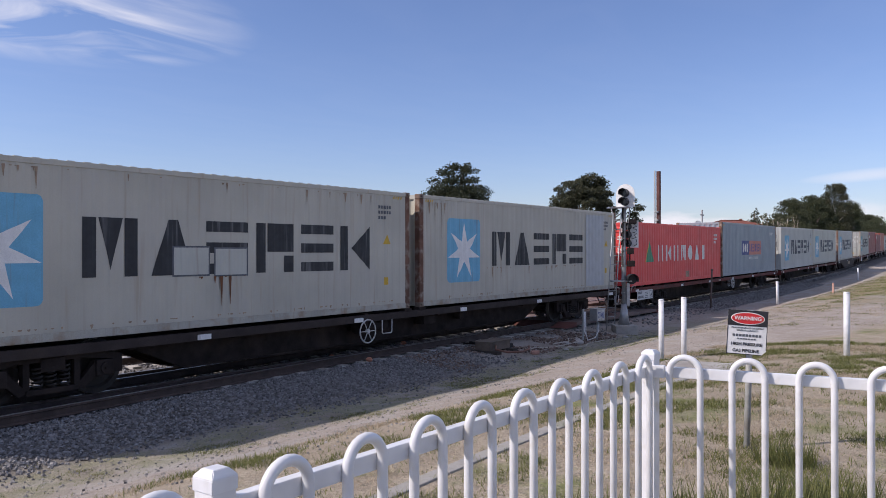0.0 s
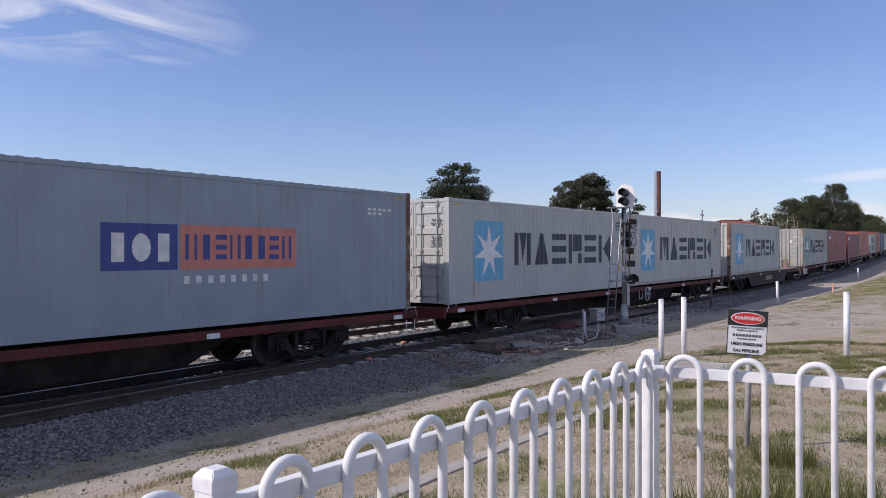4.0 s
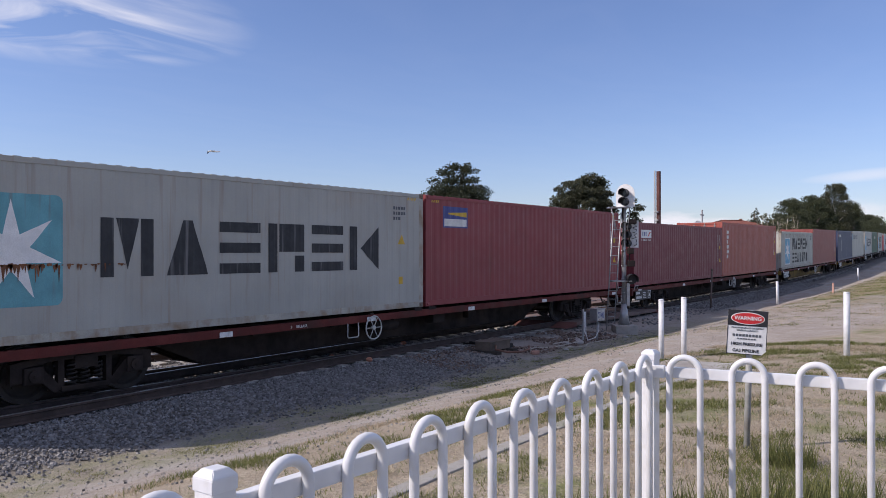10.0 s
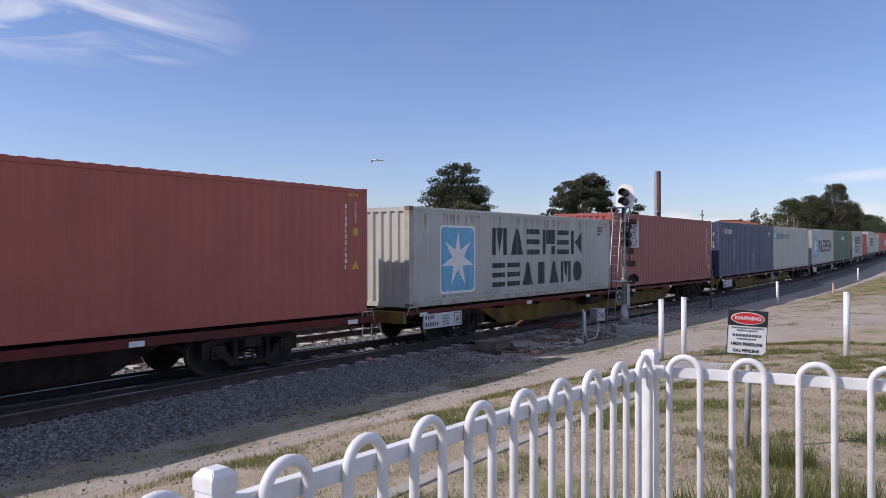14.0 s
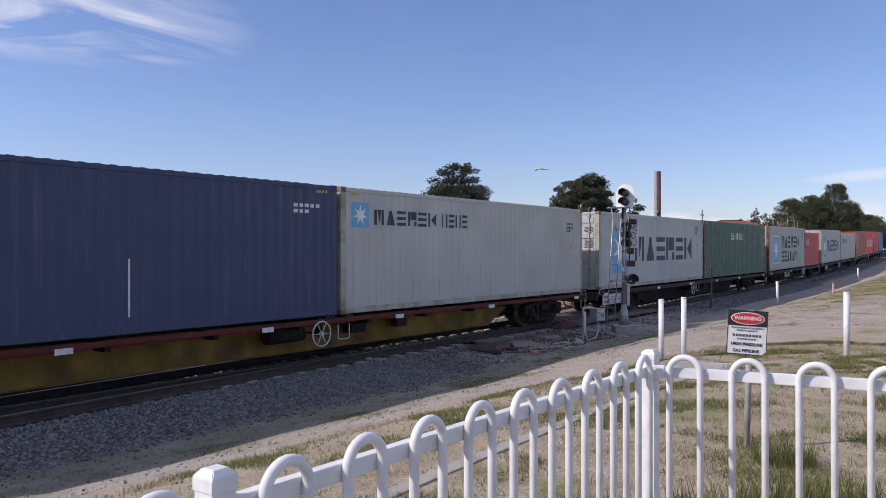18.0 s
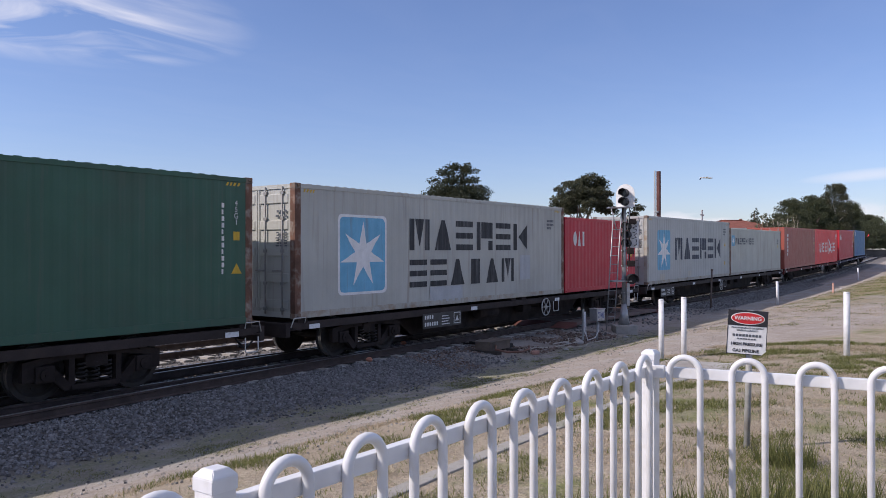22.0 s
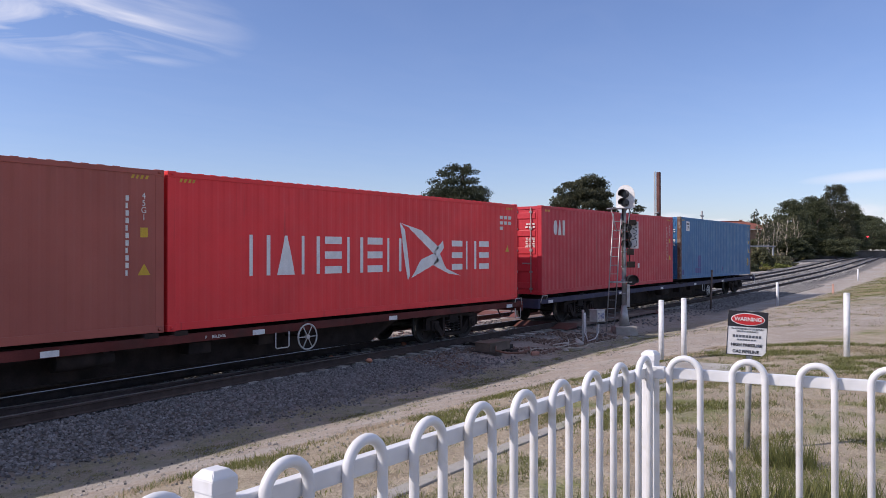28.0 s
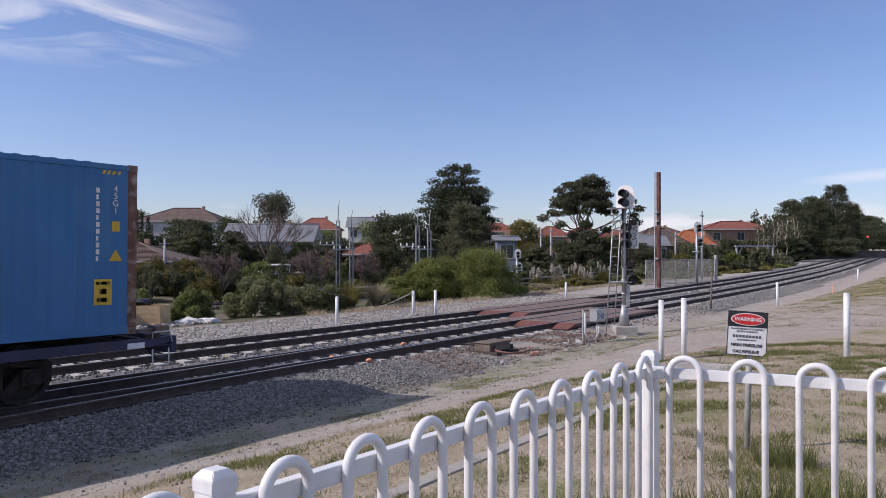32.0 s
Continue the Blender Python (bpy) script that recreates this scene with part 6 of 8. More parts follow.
def junction_box():
    x, y = 22.0, 10.25
    z = soil(x, y)
    j = thing("junction_box", pose(x, y, z, 0, 0, -20), "grey trackside equipment box with scrawled side on two posts", "equipment box")
    bm = bmesh.new()
    soft_box(bm, -0.17, 0.17, -0.16, 0.16, 0.6, 0.96, 0.012)
    soft_box(bm, -0.185, 0.185, -0.175, 0.175, 0.96, 0.975, 0.006)
    bx = part("cabinet", bm, STEEL, j, "grey steel box")
    bm = bmesh.new()
    box(bm, -0.14, 0.14, -0.165, -0.1605, 0.63, 0.93)
    part("door", bm, PIPE, bx)
    bm = bmesh.new()
    for k in range(5):
        tube(bm, [(-0.11 + 0.05 * k, -0.166, 0.68), (-0.085 + 0.05 * k, -0.166, 0.79), (-0.12 + 0.05 * k, -0.166, 0.88)], 0.009, 5)
    part("scrawl", bm, LABELBLUE, bx, "blue scrawled marks")
    bm = bmesh.new()
    tube(bm, [(0, 0, -0.1), (0, 0, 0.61)], 0.03, 8)
    part("stand", bm, STEEL, j)
    bm = bmesh.new()
    soft_box(bm, -0.62, -0.57, -0.03, 0.03, -0.1, 0.98, 0.008)
    part("cable_post", bm, STEEL, j)
    bm = bmesh.new()
    tube(bm, [(-0.6, -0.07, 0.9), (-0.62, -0.1, 0.3), (-0.5, -0.12, 0.04), (-0.2, -0.12, 0.1), (-0.03, -0.1, 0.3), (0.02, -0.05, 0.55)], 0.014, 6)
    tube(bm, [(-0.56, -0.07, 0.9), (-0.57, -0.1, 0.25), (-0.5, -0.1, 0.02)], 0.012, 6)
    part("cable", bm, WHITE, j, "white cable")


junction_box()


def point_machine():
    x, y = 17.6, 11.25
    z = soil(x, y)
    p = thing("point_machine", pose(x, y, z + 0.02), "dark grey switch machine box on timbers beside the rail", "point machine")
    bm = bmesh.new()
    soft_box(bm, -0.55, 0.45, -0.28, 0.2, 0.02, 0.24, 0.025)
    soft_box(bm, -0.58, 0.48, -0.31, 0.23, 0.24, 0.27, 0.01)
    part("housing", bm, material("dirty brown-grey iron", (0.16, 0.125, 0.10), 0.8, 0.1, 0.3, 3, 40, 0.3), p, "brown-grey iron housing")
    bm = bmesh.new()
    for xx in (-0.45, 0.35):
        soft_box(bm, xx - 0.12, xx + 0.12, -0.5, 1.3, -0.1, 0.03, 0.015)
    part("old_timber", bm, material("old sleeper timber", (0.06, 0.05, 0.042), 0.9, 0, 0.3, 3, 40, 0.4), p, "old timbers")
    bm = bmesh.new()
    tube(bm, [(0.5, 0.1, 0.1), (0.5, 1.1, 0.08)], 0.025, 6)
    tube(bm, [(0.2, 0.1, 0.1), (0.2, 1.1, 0.08)], 0.025, 6)
    soft_box(bm, 0.5, 0.75, -0.2, 0.1, 0.0, 0.12, 0.02)
    part("throw_rod", bm, WHEEL, p, "steel throw rods")
    bm = bmesh.new()
    tube(bm, [(-0.3, -0.3, 0.16), (-0.5, -0.42, 0.08), (-0.45, -0.75, 0.03), (0.0, -0.95, 0.02), (0.6, -0.8, 0.02), (1.0, -0.55, 0.03)], 0.028, 8)
    part("conduit", bm, material("brown rubber hose", (0.20, 0.10, 0.07), 0.7), p, "brown rubber conduit")


point_machine()
bm = bmesh.new()
soft_box(bm, -0.11, 0.11, -0.05, 0.05, 0, 0.09, 0.01)
brick = part("broken_brick", bm, material("salmon brick", (0.50, 0.27, 0.20), 0.9, 0, 0.2, 9, 60, 0.3), None, "", pose(18.05, 10.2, soil(18.05, 10.2) + 0.01, 8, 0, -40))
tagged(brick, "pinkish broken brick lying on bare earth", "brick")
CABLE = material("pale plastic cable", (0.48, 0.44, 0.38), 0.7)
for k, (x, y) in enumerate(((19.6, 10.4), (20.6, 10.0), (21.0, 10.7))):
    bm = bmesh.new()
    tube(bm, [(0.35 * j - 1.2, 0.12 * math.sin(j * 1.3 + k), 0.03 + 0.02 * math.sin(j * 2.0)) for j in range(8)], 0.016, 6)
    cb = part("loose_cable", bm, CABLE, None, "", pose(x, y, soil(x, y), 0, 0, -8 + 9 * k))
    tagged(cb, "pale loose cable lying on the ground", "cable", "loose cables")
for x, y, sz in ((20.4, 10.5, 0.2), (20.9, 10.3, 0.26), (21.3, 10.55, 0.18), (18.6, 10.7, 0.16), (19.3, 9.9, 0.14), (16.4, 10.2, 0.13), (23.1, 9.8, 0.17)):
    bm = bmesh.new()
    bmesh.ops.create_icosphere(bm, subdivisions=2, radius=sz * 0.5)
    for v in bm.verts:
        v.co *= 1 + 0.35 * noise.noise(v.co * 9 + Vector((x, y, 0)))
        v.co.z *= 0.6
    rk = part("rubble_stone", bm, PEBBLE, None, "", pose(x, y, soil(x, y) + sz * 0.12))
    tagged(rk, "pale lump of rubble on the earth", "stone", "lumps of rubble")
bm = bmesh.new()
soft_box(bm, -0.75, 0.75, -0.6, 0.6, -0.1, 0.04, 0.015)
lid = part("pit_lid", bm, CONCRETE, None, "", pose(11.5, 3.6, soil(11.5, 3.6), 0, 0, 12))
tagged(lid, "flat concrete pit lid set in the grass", "pit lid")
edging = thing("concrete_edging", pose(0, 0, 0), "weathered concrete edging strip flush with the lawn", "edging", "", "structure")
EDGE = material("mossy edging concrete", (0.36, 0.34, 0.31), 0.9, 0, 0.22, 3, 50, 0.3, dirt=(0.17, 0.17, 0.10), dirt_amount=0.5, dirt_scale=3)
for k in range(10):
    x = 2.2 + 0.9 * k
    y = 3.22 + 0.055 * (x - 3.7)
    bm = bmesh.new()
    soft_box(bm, -0.445, 0.445, -0.065, 0.065, -0.12, 0.022, 0.012)
    part("slab", bm, EDGE, edging, "", pose(x, y, soil(x, y), 0, math.degrees(math.atan2(soil(x - 0.4, y) - soil(x + 0.4, y), 0.8)), 3 + 0.8 * (k % 3 - 1)))
LUMP = material("orange-pink rail block", (0.62, 0.27, 0.17), 0.8, 0, 0.2, 9, 60, 0.2)
for x, y in ((13.45, 13.16), (16.69, 13.59), (13.64, 12.15), (11.01, 12.39)):
    bm = bmesh.new()
    bmesh.ops.create_icosphere(bm, subdivisions=2, radius=0.08)
    for v in bm.verts:
        v.co *= 1 + 0.3 * noise.noise(v.co * 12 + Vector((x, y, 0)))
        v.co.z *= 0.7
    tagged(part("rail_block", bm, LUMP, None, "", pose(x, y, -0.12)), "small orange-pink block lying by the rail", "block", "blocks by the rails")
bm = bmesh.new()
pa, pb = Vector((25.7, 20.4, soil(25.7, 20.4) + 1.0)), Vector((22.6, 21.6, soil(22.6, 21.6) + 0.1))
tube(bm, [pa.lerp(pb, k / 10) - Vector((0, 0, 0.5 * (k / 10) * (1 - k / 10))) for k in range(11)], 0.02, 6)
tagged(part("slack_rope", bm, CABLE, None), "slack pale rope hanging from a guide post", "rope")


# ---- plants ----
BARK = material("grey-brown bark", (0.16, 0.125, 0.10), 0.9, 0, 0.3, 3, 30, 0.5)
PALEBARK = material("pale smooth bark", (0.46, 0.40, 0.31), 0.85, 0, 0.25, 2, 30, 0.3)
LEAF = {"pine": leaf_material("dark pine foliage", (0.054, 0.070, 0.047)), "olive": leaf_material("grey-green casuarina foliage", (0.115, 0.132, 0.082)), "dark": leaf_material("dark green foliage", (0.078, 0.10, 0.06)),
        "gum": leaf_material("dull eucalypt foliage", (0.078, 0.092, 0.062)), "green": leaf_material("fresh green foliage", (0.15, 0.20, 0.075)), "lime": leaf_material("yellow-green shrub foliage", (0.165, 0.20, 0.062), 0.22, 0.3),
        "yellow": leaf_material("yellowing foliage", (0.145, 0.145, 0.055), 0.3, 0.4), "sage": leaf_material("sage green shrub foliage", (0.185, 0.21, 0.115), 0.3, 0.3), "straw": leaf_material("straw-coloured grass", (0.32, 0.29, 0.20), 0.3, 0.1)}


def leaf_cloud(blobs, n, size, seed, droop=0.0, long=1.0):
    """Small leaf blades strewn through soft-edged clumps: rows of centre and radii."""
    g = np.random.default_rng(seed)
    vol = np.array([b[3] * b[4] * b[5] for b in blobs]) ** 0.75
    pick = g.choice(len(blobs), n, p=vol / vol.sum())
    d = g.normal(size=(n, 3))
    d /= np.linalg.norm(d, axis=1)[:, None]
    r = g.uniform(0, 1, n) ** 0.42
    r *= 1 + 0.22 * np.sin(d[:, 0] * 7 + pick) * np.cos(d[:, 1] * 6 + d[:, 2] * 8 + pick * 2)
    B = np.array(blobs)[pick]
    c = B[:, :3] + d * r[:, None] * B[:, 3:6]
    a = g.normal(size=(n, 3))
    a[:, 2] -= droop
    a /= np.linalg.norm(a, axis=1)[:, None]
    e = np.cross(a, g.normal(size=(n, 3)))
    e /= np.linalg.norm(e, axis=1)[:, None]
    s = size * g.uniform(0.5, 1.25, n)[:, None]
    v = np.stack([c - a * s * long - e * s * 0.25, c - e * s * 0.55 + a * s * 0.1, c + a * s * long, c + e * s * 0.55], 1).reshape(-1, 3)
    f = [(4 * i, 4 * i + 1, 4 * i + 2, 4 * i + 3) for i in range(n)]
    return v.tolist(), f


def branch(bm, p, q, r0, r1, seed, n=5, wob=0.08):
    g = random.Random(seed)
    p, q = Vector(p), Vector(q)
    L = (q - p).length
    pts = [p.lerp(q, i / n) + (Vector((g.uniform(-1, 1), g.uniform(-1, 1), g.uniform(-0.4, 0.4))) * wob * L if 0 < i < n else Vector()) for i in range(n + 1)]
    tube(bm, pts, r0, 6, r_end=r1)
    return pts


def tree(kind, x, y, top, width, seed, label, foliage, leaves=3000, size=0.3, bark=None):
    """A tree whose crown reaches the height top: trunk, limbs and a crown of clumps."""
    g = random.Random(seed)
    z = soil(x, y) - 0.1
    H, R = top - z, width / 2
    t = thing("tree", pose(x, y, z, 0, 0, g.uniform(0, 360) if kind != "open" else 0), label, "tree")
    blobs, limbs = [], []
    if kind == "cone":
        for k in range(9):
            f = k / 8
            zz, rr = H * (0.22 + 0.74 * f), R * (1.0 - 0.82 * f ** 1.3)
            for j in range(5 if k < 7 else 2):
                a = g.uniform(0, 6.28)
                blobs.append((rr * 0.55 * math.cos(a), rr * 0.55 * math.sin(a), zz + g.uniform(-0.3, 0.3), rr * 0.55, rr * 0.55, H * 0.055))
        limbs = [((0, 0, H * 0.95), 0.1)]
    elif kind == "column":
        blobs = [(0, 0, H * (0.15 + 0.1 * k), R * (1 - 0.07 * k), R * (1 - 0.07 * k), H * 0.1) for k in range(9)]
        limbs = [((0, 0, H * 0.9), 0.05)]
    elif kind == "umbrella":
        for k in range(40):
            a, q = g.uniform(0, 6.28), math.sqrt(g.uniform(0.02, 1))
            zz = H * (0.62 + 0.32 * (1 - q * q)) + g.uniform(-0.07, 0.05) * H
            blobs.append((R * 0.85 * q * math.cos(a), R * 0.85 * q * math.sin(a), zz, R * g.uniform(0.2, 0.34), R * g.uniform(0.2, 0.34), H * g.uniform(0.05, 0.09)))
        limbs = [(b[:3], 0.06) for b in blobs[:11]]
    elif kind == "tier":
        # whorls of branches that carry flat sprays
        for k in range(15):
            f = k / 14
            rr = R * (1.0 - 0.66 * f ** 3.4) * (0.86 + 0.14 * min(1, f * 4))
            for j in range(9 if f < 0.85 else 5):
                a, q = 6.283 * (j + 0.5 * (k % 2)) / (9 if f < 0.85 else 5) + g.uniform(-0.25, 0.25), g.uniform(0.62, 0.95)
                zz = H * (0.14 + 0.80 * f) + g.uniform(-0.02, 0.03) * H
                blobs.append((rr * q * math.cos(a), rr * q * math.sin(a), zz, rr * 0.24 + 0.25, rr * 0.24 + 0.25, H * g.uniform(0.022, 0.04)))
                blobs.append((rr * q * 0.5 * math.cos(a), rr * q * 0.5 * math.sin(a), zz - 0.01 * H, rr * 0.25 + 0.2, rr * 0.25 + 0.2, H * 0.03))
        limbs = [(b[:3], 0.05) for b in blobs[::9]]
    elif kind == "open":
        # open eucalypt crown: loose clumps round the limbs' ends, with sky between them
        for k in range(64):
            a, e = g.uniform(0, 6.28), math.asin(g.uniform(-0.25, 1))
            q = g.uniform(0.5, 0.95)
            blobs.append((R * q * math.cos(a) * math.cos(e), R * q * math.sin(a) * math.cos(e), H * (0.66 + 0.29 * q * math.sin(e)), R * g.uniform(0.15, 0.3), R * g.uniform(0.15, 0.3), H * g.uniform(0.025, 0.05)))
        for a, q, f in ((2.2, 1.25, 0.56), (2.35, 1.0, 0.60), (2.6, 0.85, 0.50), (-0.94, 1.45, 0.58), (-0.94, 1.6, 0.64), (-0.9, 1.4, 0.70), (-0.94, 1.55, 0.52), (0.4, 0.7, 0.50), (3.6, 0.6, 0.5), (5.0, 0.6, 0.46), (1.2, 0.5, 0.42), (2.6, 0.4, 0.40)):
            blobs.append((R * q * math.cos(a), R * q * math.sin(a), H * f, R * 0.2, R * 0.2, H * 0.035))
        limbs = [(b[:3], 0.06) for b in blobs[:64:4] + blobs[64:]]
    elif kind == "dome":
        for k in range(110):
            a, f = g.uniform(0, 6.28), (k + 0.5) / 110
            rr = R * (1.0 - 0.70 * f ** 2.4) * math.sqrt(g.uniform(0.1, 1)) * 0.86
            blobs.append((rr * math.cos(a), rr * math.sin(a), H * (0.16 + 0.76 * f), R * g.uniform(0.14, 0.28), R * g.uniform(0.14, 0.28), H * g.uniform(0.03, 0.07)))
        limbs = [(b[:3], 0.05) for b in blobs[:110:10]]
    else:
        for k in range(14):
            a, f = g.uniform(0, 6.28), g.uniform(0, 1)
            rr = R * 0.72 * math.sqrt(g.uniform(0.05, 1)) * (1.0 - 0.35 * f)
            blobs.append((rr * math.cos(a), rr * math.sin(a), H * (0.14 + 0.70 * f), R * g.uniform(0.32, 0.5), R * g.uniform(0.32, 0.5), H * g.uniform(0.10, 0.17)))
        limbs = [(b[:3], 0.05) for b in blobs[:7]]
    bm = bmesh.new()
    r0 = max(0.08, H * 0.022)
    fork = H * (0.45 if kind != "cone" else 0.9)
    branch(bm, (0, 0, -0.2), (0, 0, fork), r0, r0 * 0.6, seed, 6, 0.02)
    for i, (p, r) in enumerate(limbs):
        if kind != "cone":
            branch(bm, (0, 0, fork * g.uniform(0.6, 1.0)), p, r0 * (0.5 if kind != "open" else 0.36), r0 * 0.1, seed + i, 5, 0.08)
    part("trunk", bm, bark or BARK, t)
    v, f = leaf_cloud(blobs, int(leaves * 3.2), size * 0.52, seed, 0.4)
    hang("crown", cloud_mesh("crown", v, f, foliage), t)
    return t


TREES = [
    ("tier", 77.7, 54.7, 13.7, 10.2, "tall dense dark green tree behind the line", "pine", 21000, 0.26), ("dome", 67.6, 46.5, 8.2, 6.8, "grey-green drooping tree before a taller one", "olive", 6000, 0.22),
    ("dome", 58.2, 47.5, 6.6, 7.8, "dark leafy tree beside steel masts", "dark", 6000, 0.22), ("round", 57.0, 49.5, 7.7, 2.9, "thin upright dark garden tree", "dark", 1500, 0.2), ("open", 86.9, 42.1, 12.9, 8.2, "spreading eucalypt with open crown and bare limbs", "gum", 7600, 0.27),
    ("round", 81.4, 91.9, 12.6, 8.4, "rounded eucalypt on the rise", "gum", 3200, 0.32), ("umbrella", 79.3, 145.5, 16.2, 20.1, "wide flat-topped tree over the roofs", "gum", 3800, 0.36), ("round", 73.5, 119.6, 10.4, 7.8, "round dark tree among roofs", "dark", 2000, 0.36),
    ("dome", 58.2, 81.3, 6.9, 11, "broad dark tree before the houses", "dark", 3600, 0.3), ("column", 57.6, 90.5, 7.6, 1.3, "slim dark cypress in a row", "pine", 700, 0.2), ("column", 58.1, 89.8, 7.3, 1.2, "slim dark cypress in a row", "pine", 700, 0.2), ("column", 57.3, 91.0, 6.9, 1.2, "slim dark cypress in a row", "pine", 700, 0.2),
    ("dome", 78.1, 45.7, 6.6, 8.1, "yellow-green rounded tree beside the sheds", "yellow", 3600, 0.26), ("round", 77.0, 38.7, 3.4, 6.1, "dark low tree behind the fence", "dark", 2200, 0.26), ("round", 83.3, 72.4, 7.4, 7.8, "green rounded garden tree", "green", 2200, 0.3), ("round", 71.9, 71.1, 4.9, 6.8, "dark rounded garden tree", "dark", 2200, 0.28),
    ("round", 68.2, 118.3, 8.6, 9.0, "dark garden tree on the hill", "dark", 2200, 0.36), 
    ("dome", 126.0, 26.4, 4.9, 6.5, "low dark tree at the edge of the grove", "dark", 4200, 0.26), ("dome", 168, 33.5, 12.8, 14.6, "dark tree behind the red signal", "dark", 4000, 0.34),
    ("dome", 59.6, 74.4, 5.2, 5.5, "leafy garden tree among the houses", "dark", 2600, 0.28), ("dome", 56.8, 78.2, 5.5, 6, "leafy garden tree among the houses", "olive", 2600, 0.28), ("dome", 64.5, 67.6, 3.9, 6, "leafy garden tree among the houses", "dark", 2600, 0.28), ("dome", 66.5, 64.9, 4.1, 5, "leafy garden tree among the houses", "dark", 2600, 0.28), ("dome", 68.5, 62.2, 3.9, 6, "leafy garden tree among the houses", "olive", 2600, 0.28), ("dome", 53.3, 82.9, 5.2, 4.5, "leafy garden tree among the houses", "dark", 2600, 0.28), ("dome", 64.8, 73.9, 3.4, 7, "leafy garden tree among the houses", "dark", 2600, 0.28), ("dome", 62.8, 76.8, 3.5, 6, "leafy garden tree among the houses", "olive", 2600, 0.28), ("dome", 73.4, 35.2, 5.0, 5, "leafy garden tree among the houses", "dark", 2600, 0.28), ("dome", 74.8, 33.3, 4.4, 4.5, "leafy garden tree among the houses", "olive", 2600, 0.28), ("dome", 72.4, 36.6, 3.4, 4, "leafy garden tree among the houses", "dark", 2600, 0.28), ("dome", 68.5, 38.5, 3.3, 4.5, "leafy garden tree among the houses", "olive", 2600, 0.28), ("dome", 105.0, 42.8, 4.1, 6, "leafy garden tree among the houses", "dark", 2600, 0.28), ("dome", 108.9, 37.4, 4.1, 7, "leafy garden tree among the houses", "olive", 2600, 0.28), ("dome", 123.0, 35.2, 4.8, 7, "leafy garden tree among the houses", "dark", 2600, 0.28), ("dome", 125.1, 32.4, 4.7, 6, "leafy garden tree among the houses", "olive", 2600, 0.28),
    ("dome", 242.9, 37.4, 17.3, 15, "dark tree of the grove near the bend", "dark", 5000, 0.34),
    ("dome", 165.9, 27.4, 16.6, 8.5, "tallest tree of the dark grove", "gum", 6000, 0.27), ("dome", 145.8, 31.1, 12.3, 9.5, "tall leafy tree beside the curving line", "dark", 6000, 0.27), ("dome", 154.6, 29.3, 13.4, 10, "broad dark tree of the grove", "dark", 6000, 0.27), ("dome", 218.2, 32.2, 15.7, 8, "dark tree of the grove near the bend", "dark", 6000, 0.27), ("dome", 142.1, 32.8, 8.4, 6.5, "leafy tree at the edge of the grove", "gum", 6000, 0.27), ("dome", 164.7, 29.0, 11.1, 9, "broad dark tree of the grove", "dark", 6000, 0.27), ("dome", 144.6, 29.4, 8.3, 8, "broad dark tree of the grove", "dark", 6000, 0.27), ("dome", 266.7, 33.7, 12.7, 11, "dark tree near the bend", "dark", 6000, 0.27),
    ("cone", 167.1, 42.7, 11.6, 6.8, "dark pointed conifer behind a brick house", "pine", 2000, 0.36), ("round", 94.5, 31.8, 3.8, 7.3, "olive rounded garden tree", "olive", 2600, 0.28), ("round", 94.5, 48.7, 4.5, 5.4, "dark garden tree by red roofs", "dark", 1600, 0.28),
    ("round", 86.4, 34.3, 3.3, 5.4, "dark bush tree behind the signal", "dark", 1800, 0.26), ("round", 74.4, 93.0, 8.1, 6.8, "dark tree beside a brown roof", "dark", 1800, 0.32), ("round", 37.4, 75.9, 2.6, 5.4, "dark garden tree by a tiled roof", "dark", 1800, 0.28), ("round", 46.5, 54.9, 1.9, 3.9, "green bushy garden tree", "green", 1500, 0.24),
    ("round", 108, 62, 5.6, 8.5, "green garden tree among roofs", "olive", 2200, 0.32), ("round", 100, 78, 6.2, 8.5, "green garden tree among roofs", "dark", 2200, 0.32), ("round", 96, 98, 6.9, 8.5, "green garden tree among roofs", "green", 2200, 0.32), ("round", 51, 98, 4.6, 8.5, "green garden tree among roofs", "yellow", 2000, 0.32),
    ("dome", 264, 36, 11.5, 24, "dark tree beside the red signal", "dark", 4000, 0.4), ("round", 160, 26.5, 5.5, 8, "dark low tree below the grove", "dark", 3000, 0.3), ("round", 146, 24.0, 6.0, 8, "dark low tree below the grove", "dark", 3000, 0.3), ("dome", 295.1, 39.2, 15.5, 19, "dark tree beyond the bend of the line", "dark", 6000, 0.5), ("dome", 340, 46, 17.5, 26, "dark tree beyond the bend of the line", "dark", 5000, 0.6), ("dome", 210, 39, 15.5, 17, "dark tree of the grove beyond the bend", "gum", 5000, 0.42),
]
for i, (kind, x, y, top, w, label, fol, n, size) in enumerate(TREES):
    tree(kind, x, y, top, w, 100 + i, label, LEAF[fol], n, size, PALEBARK if fol == "gum" and kind != "open" else BARK)


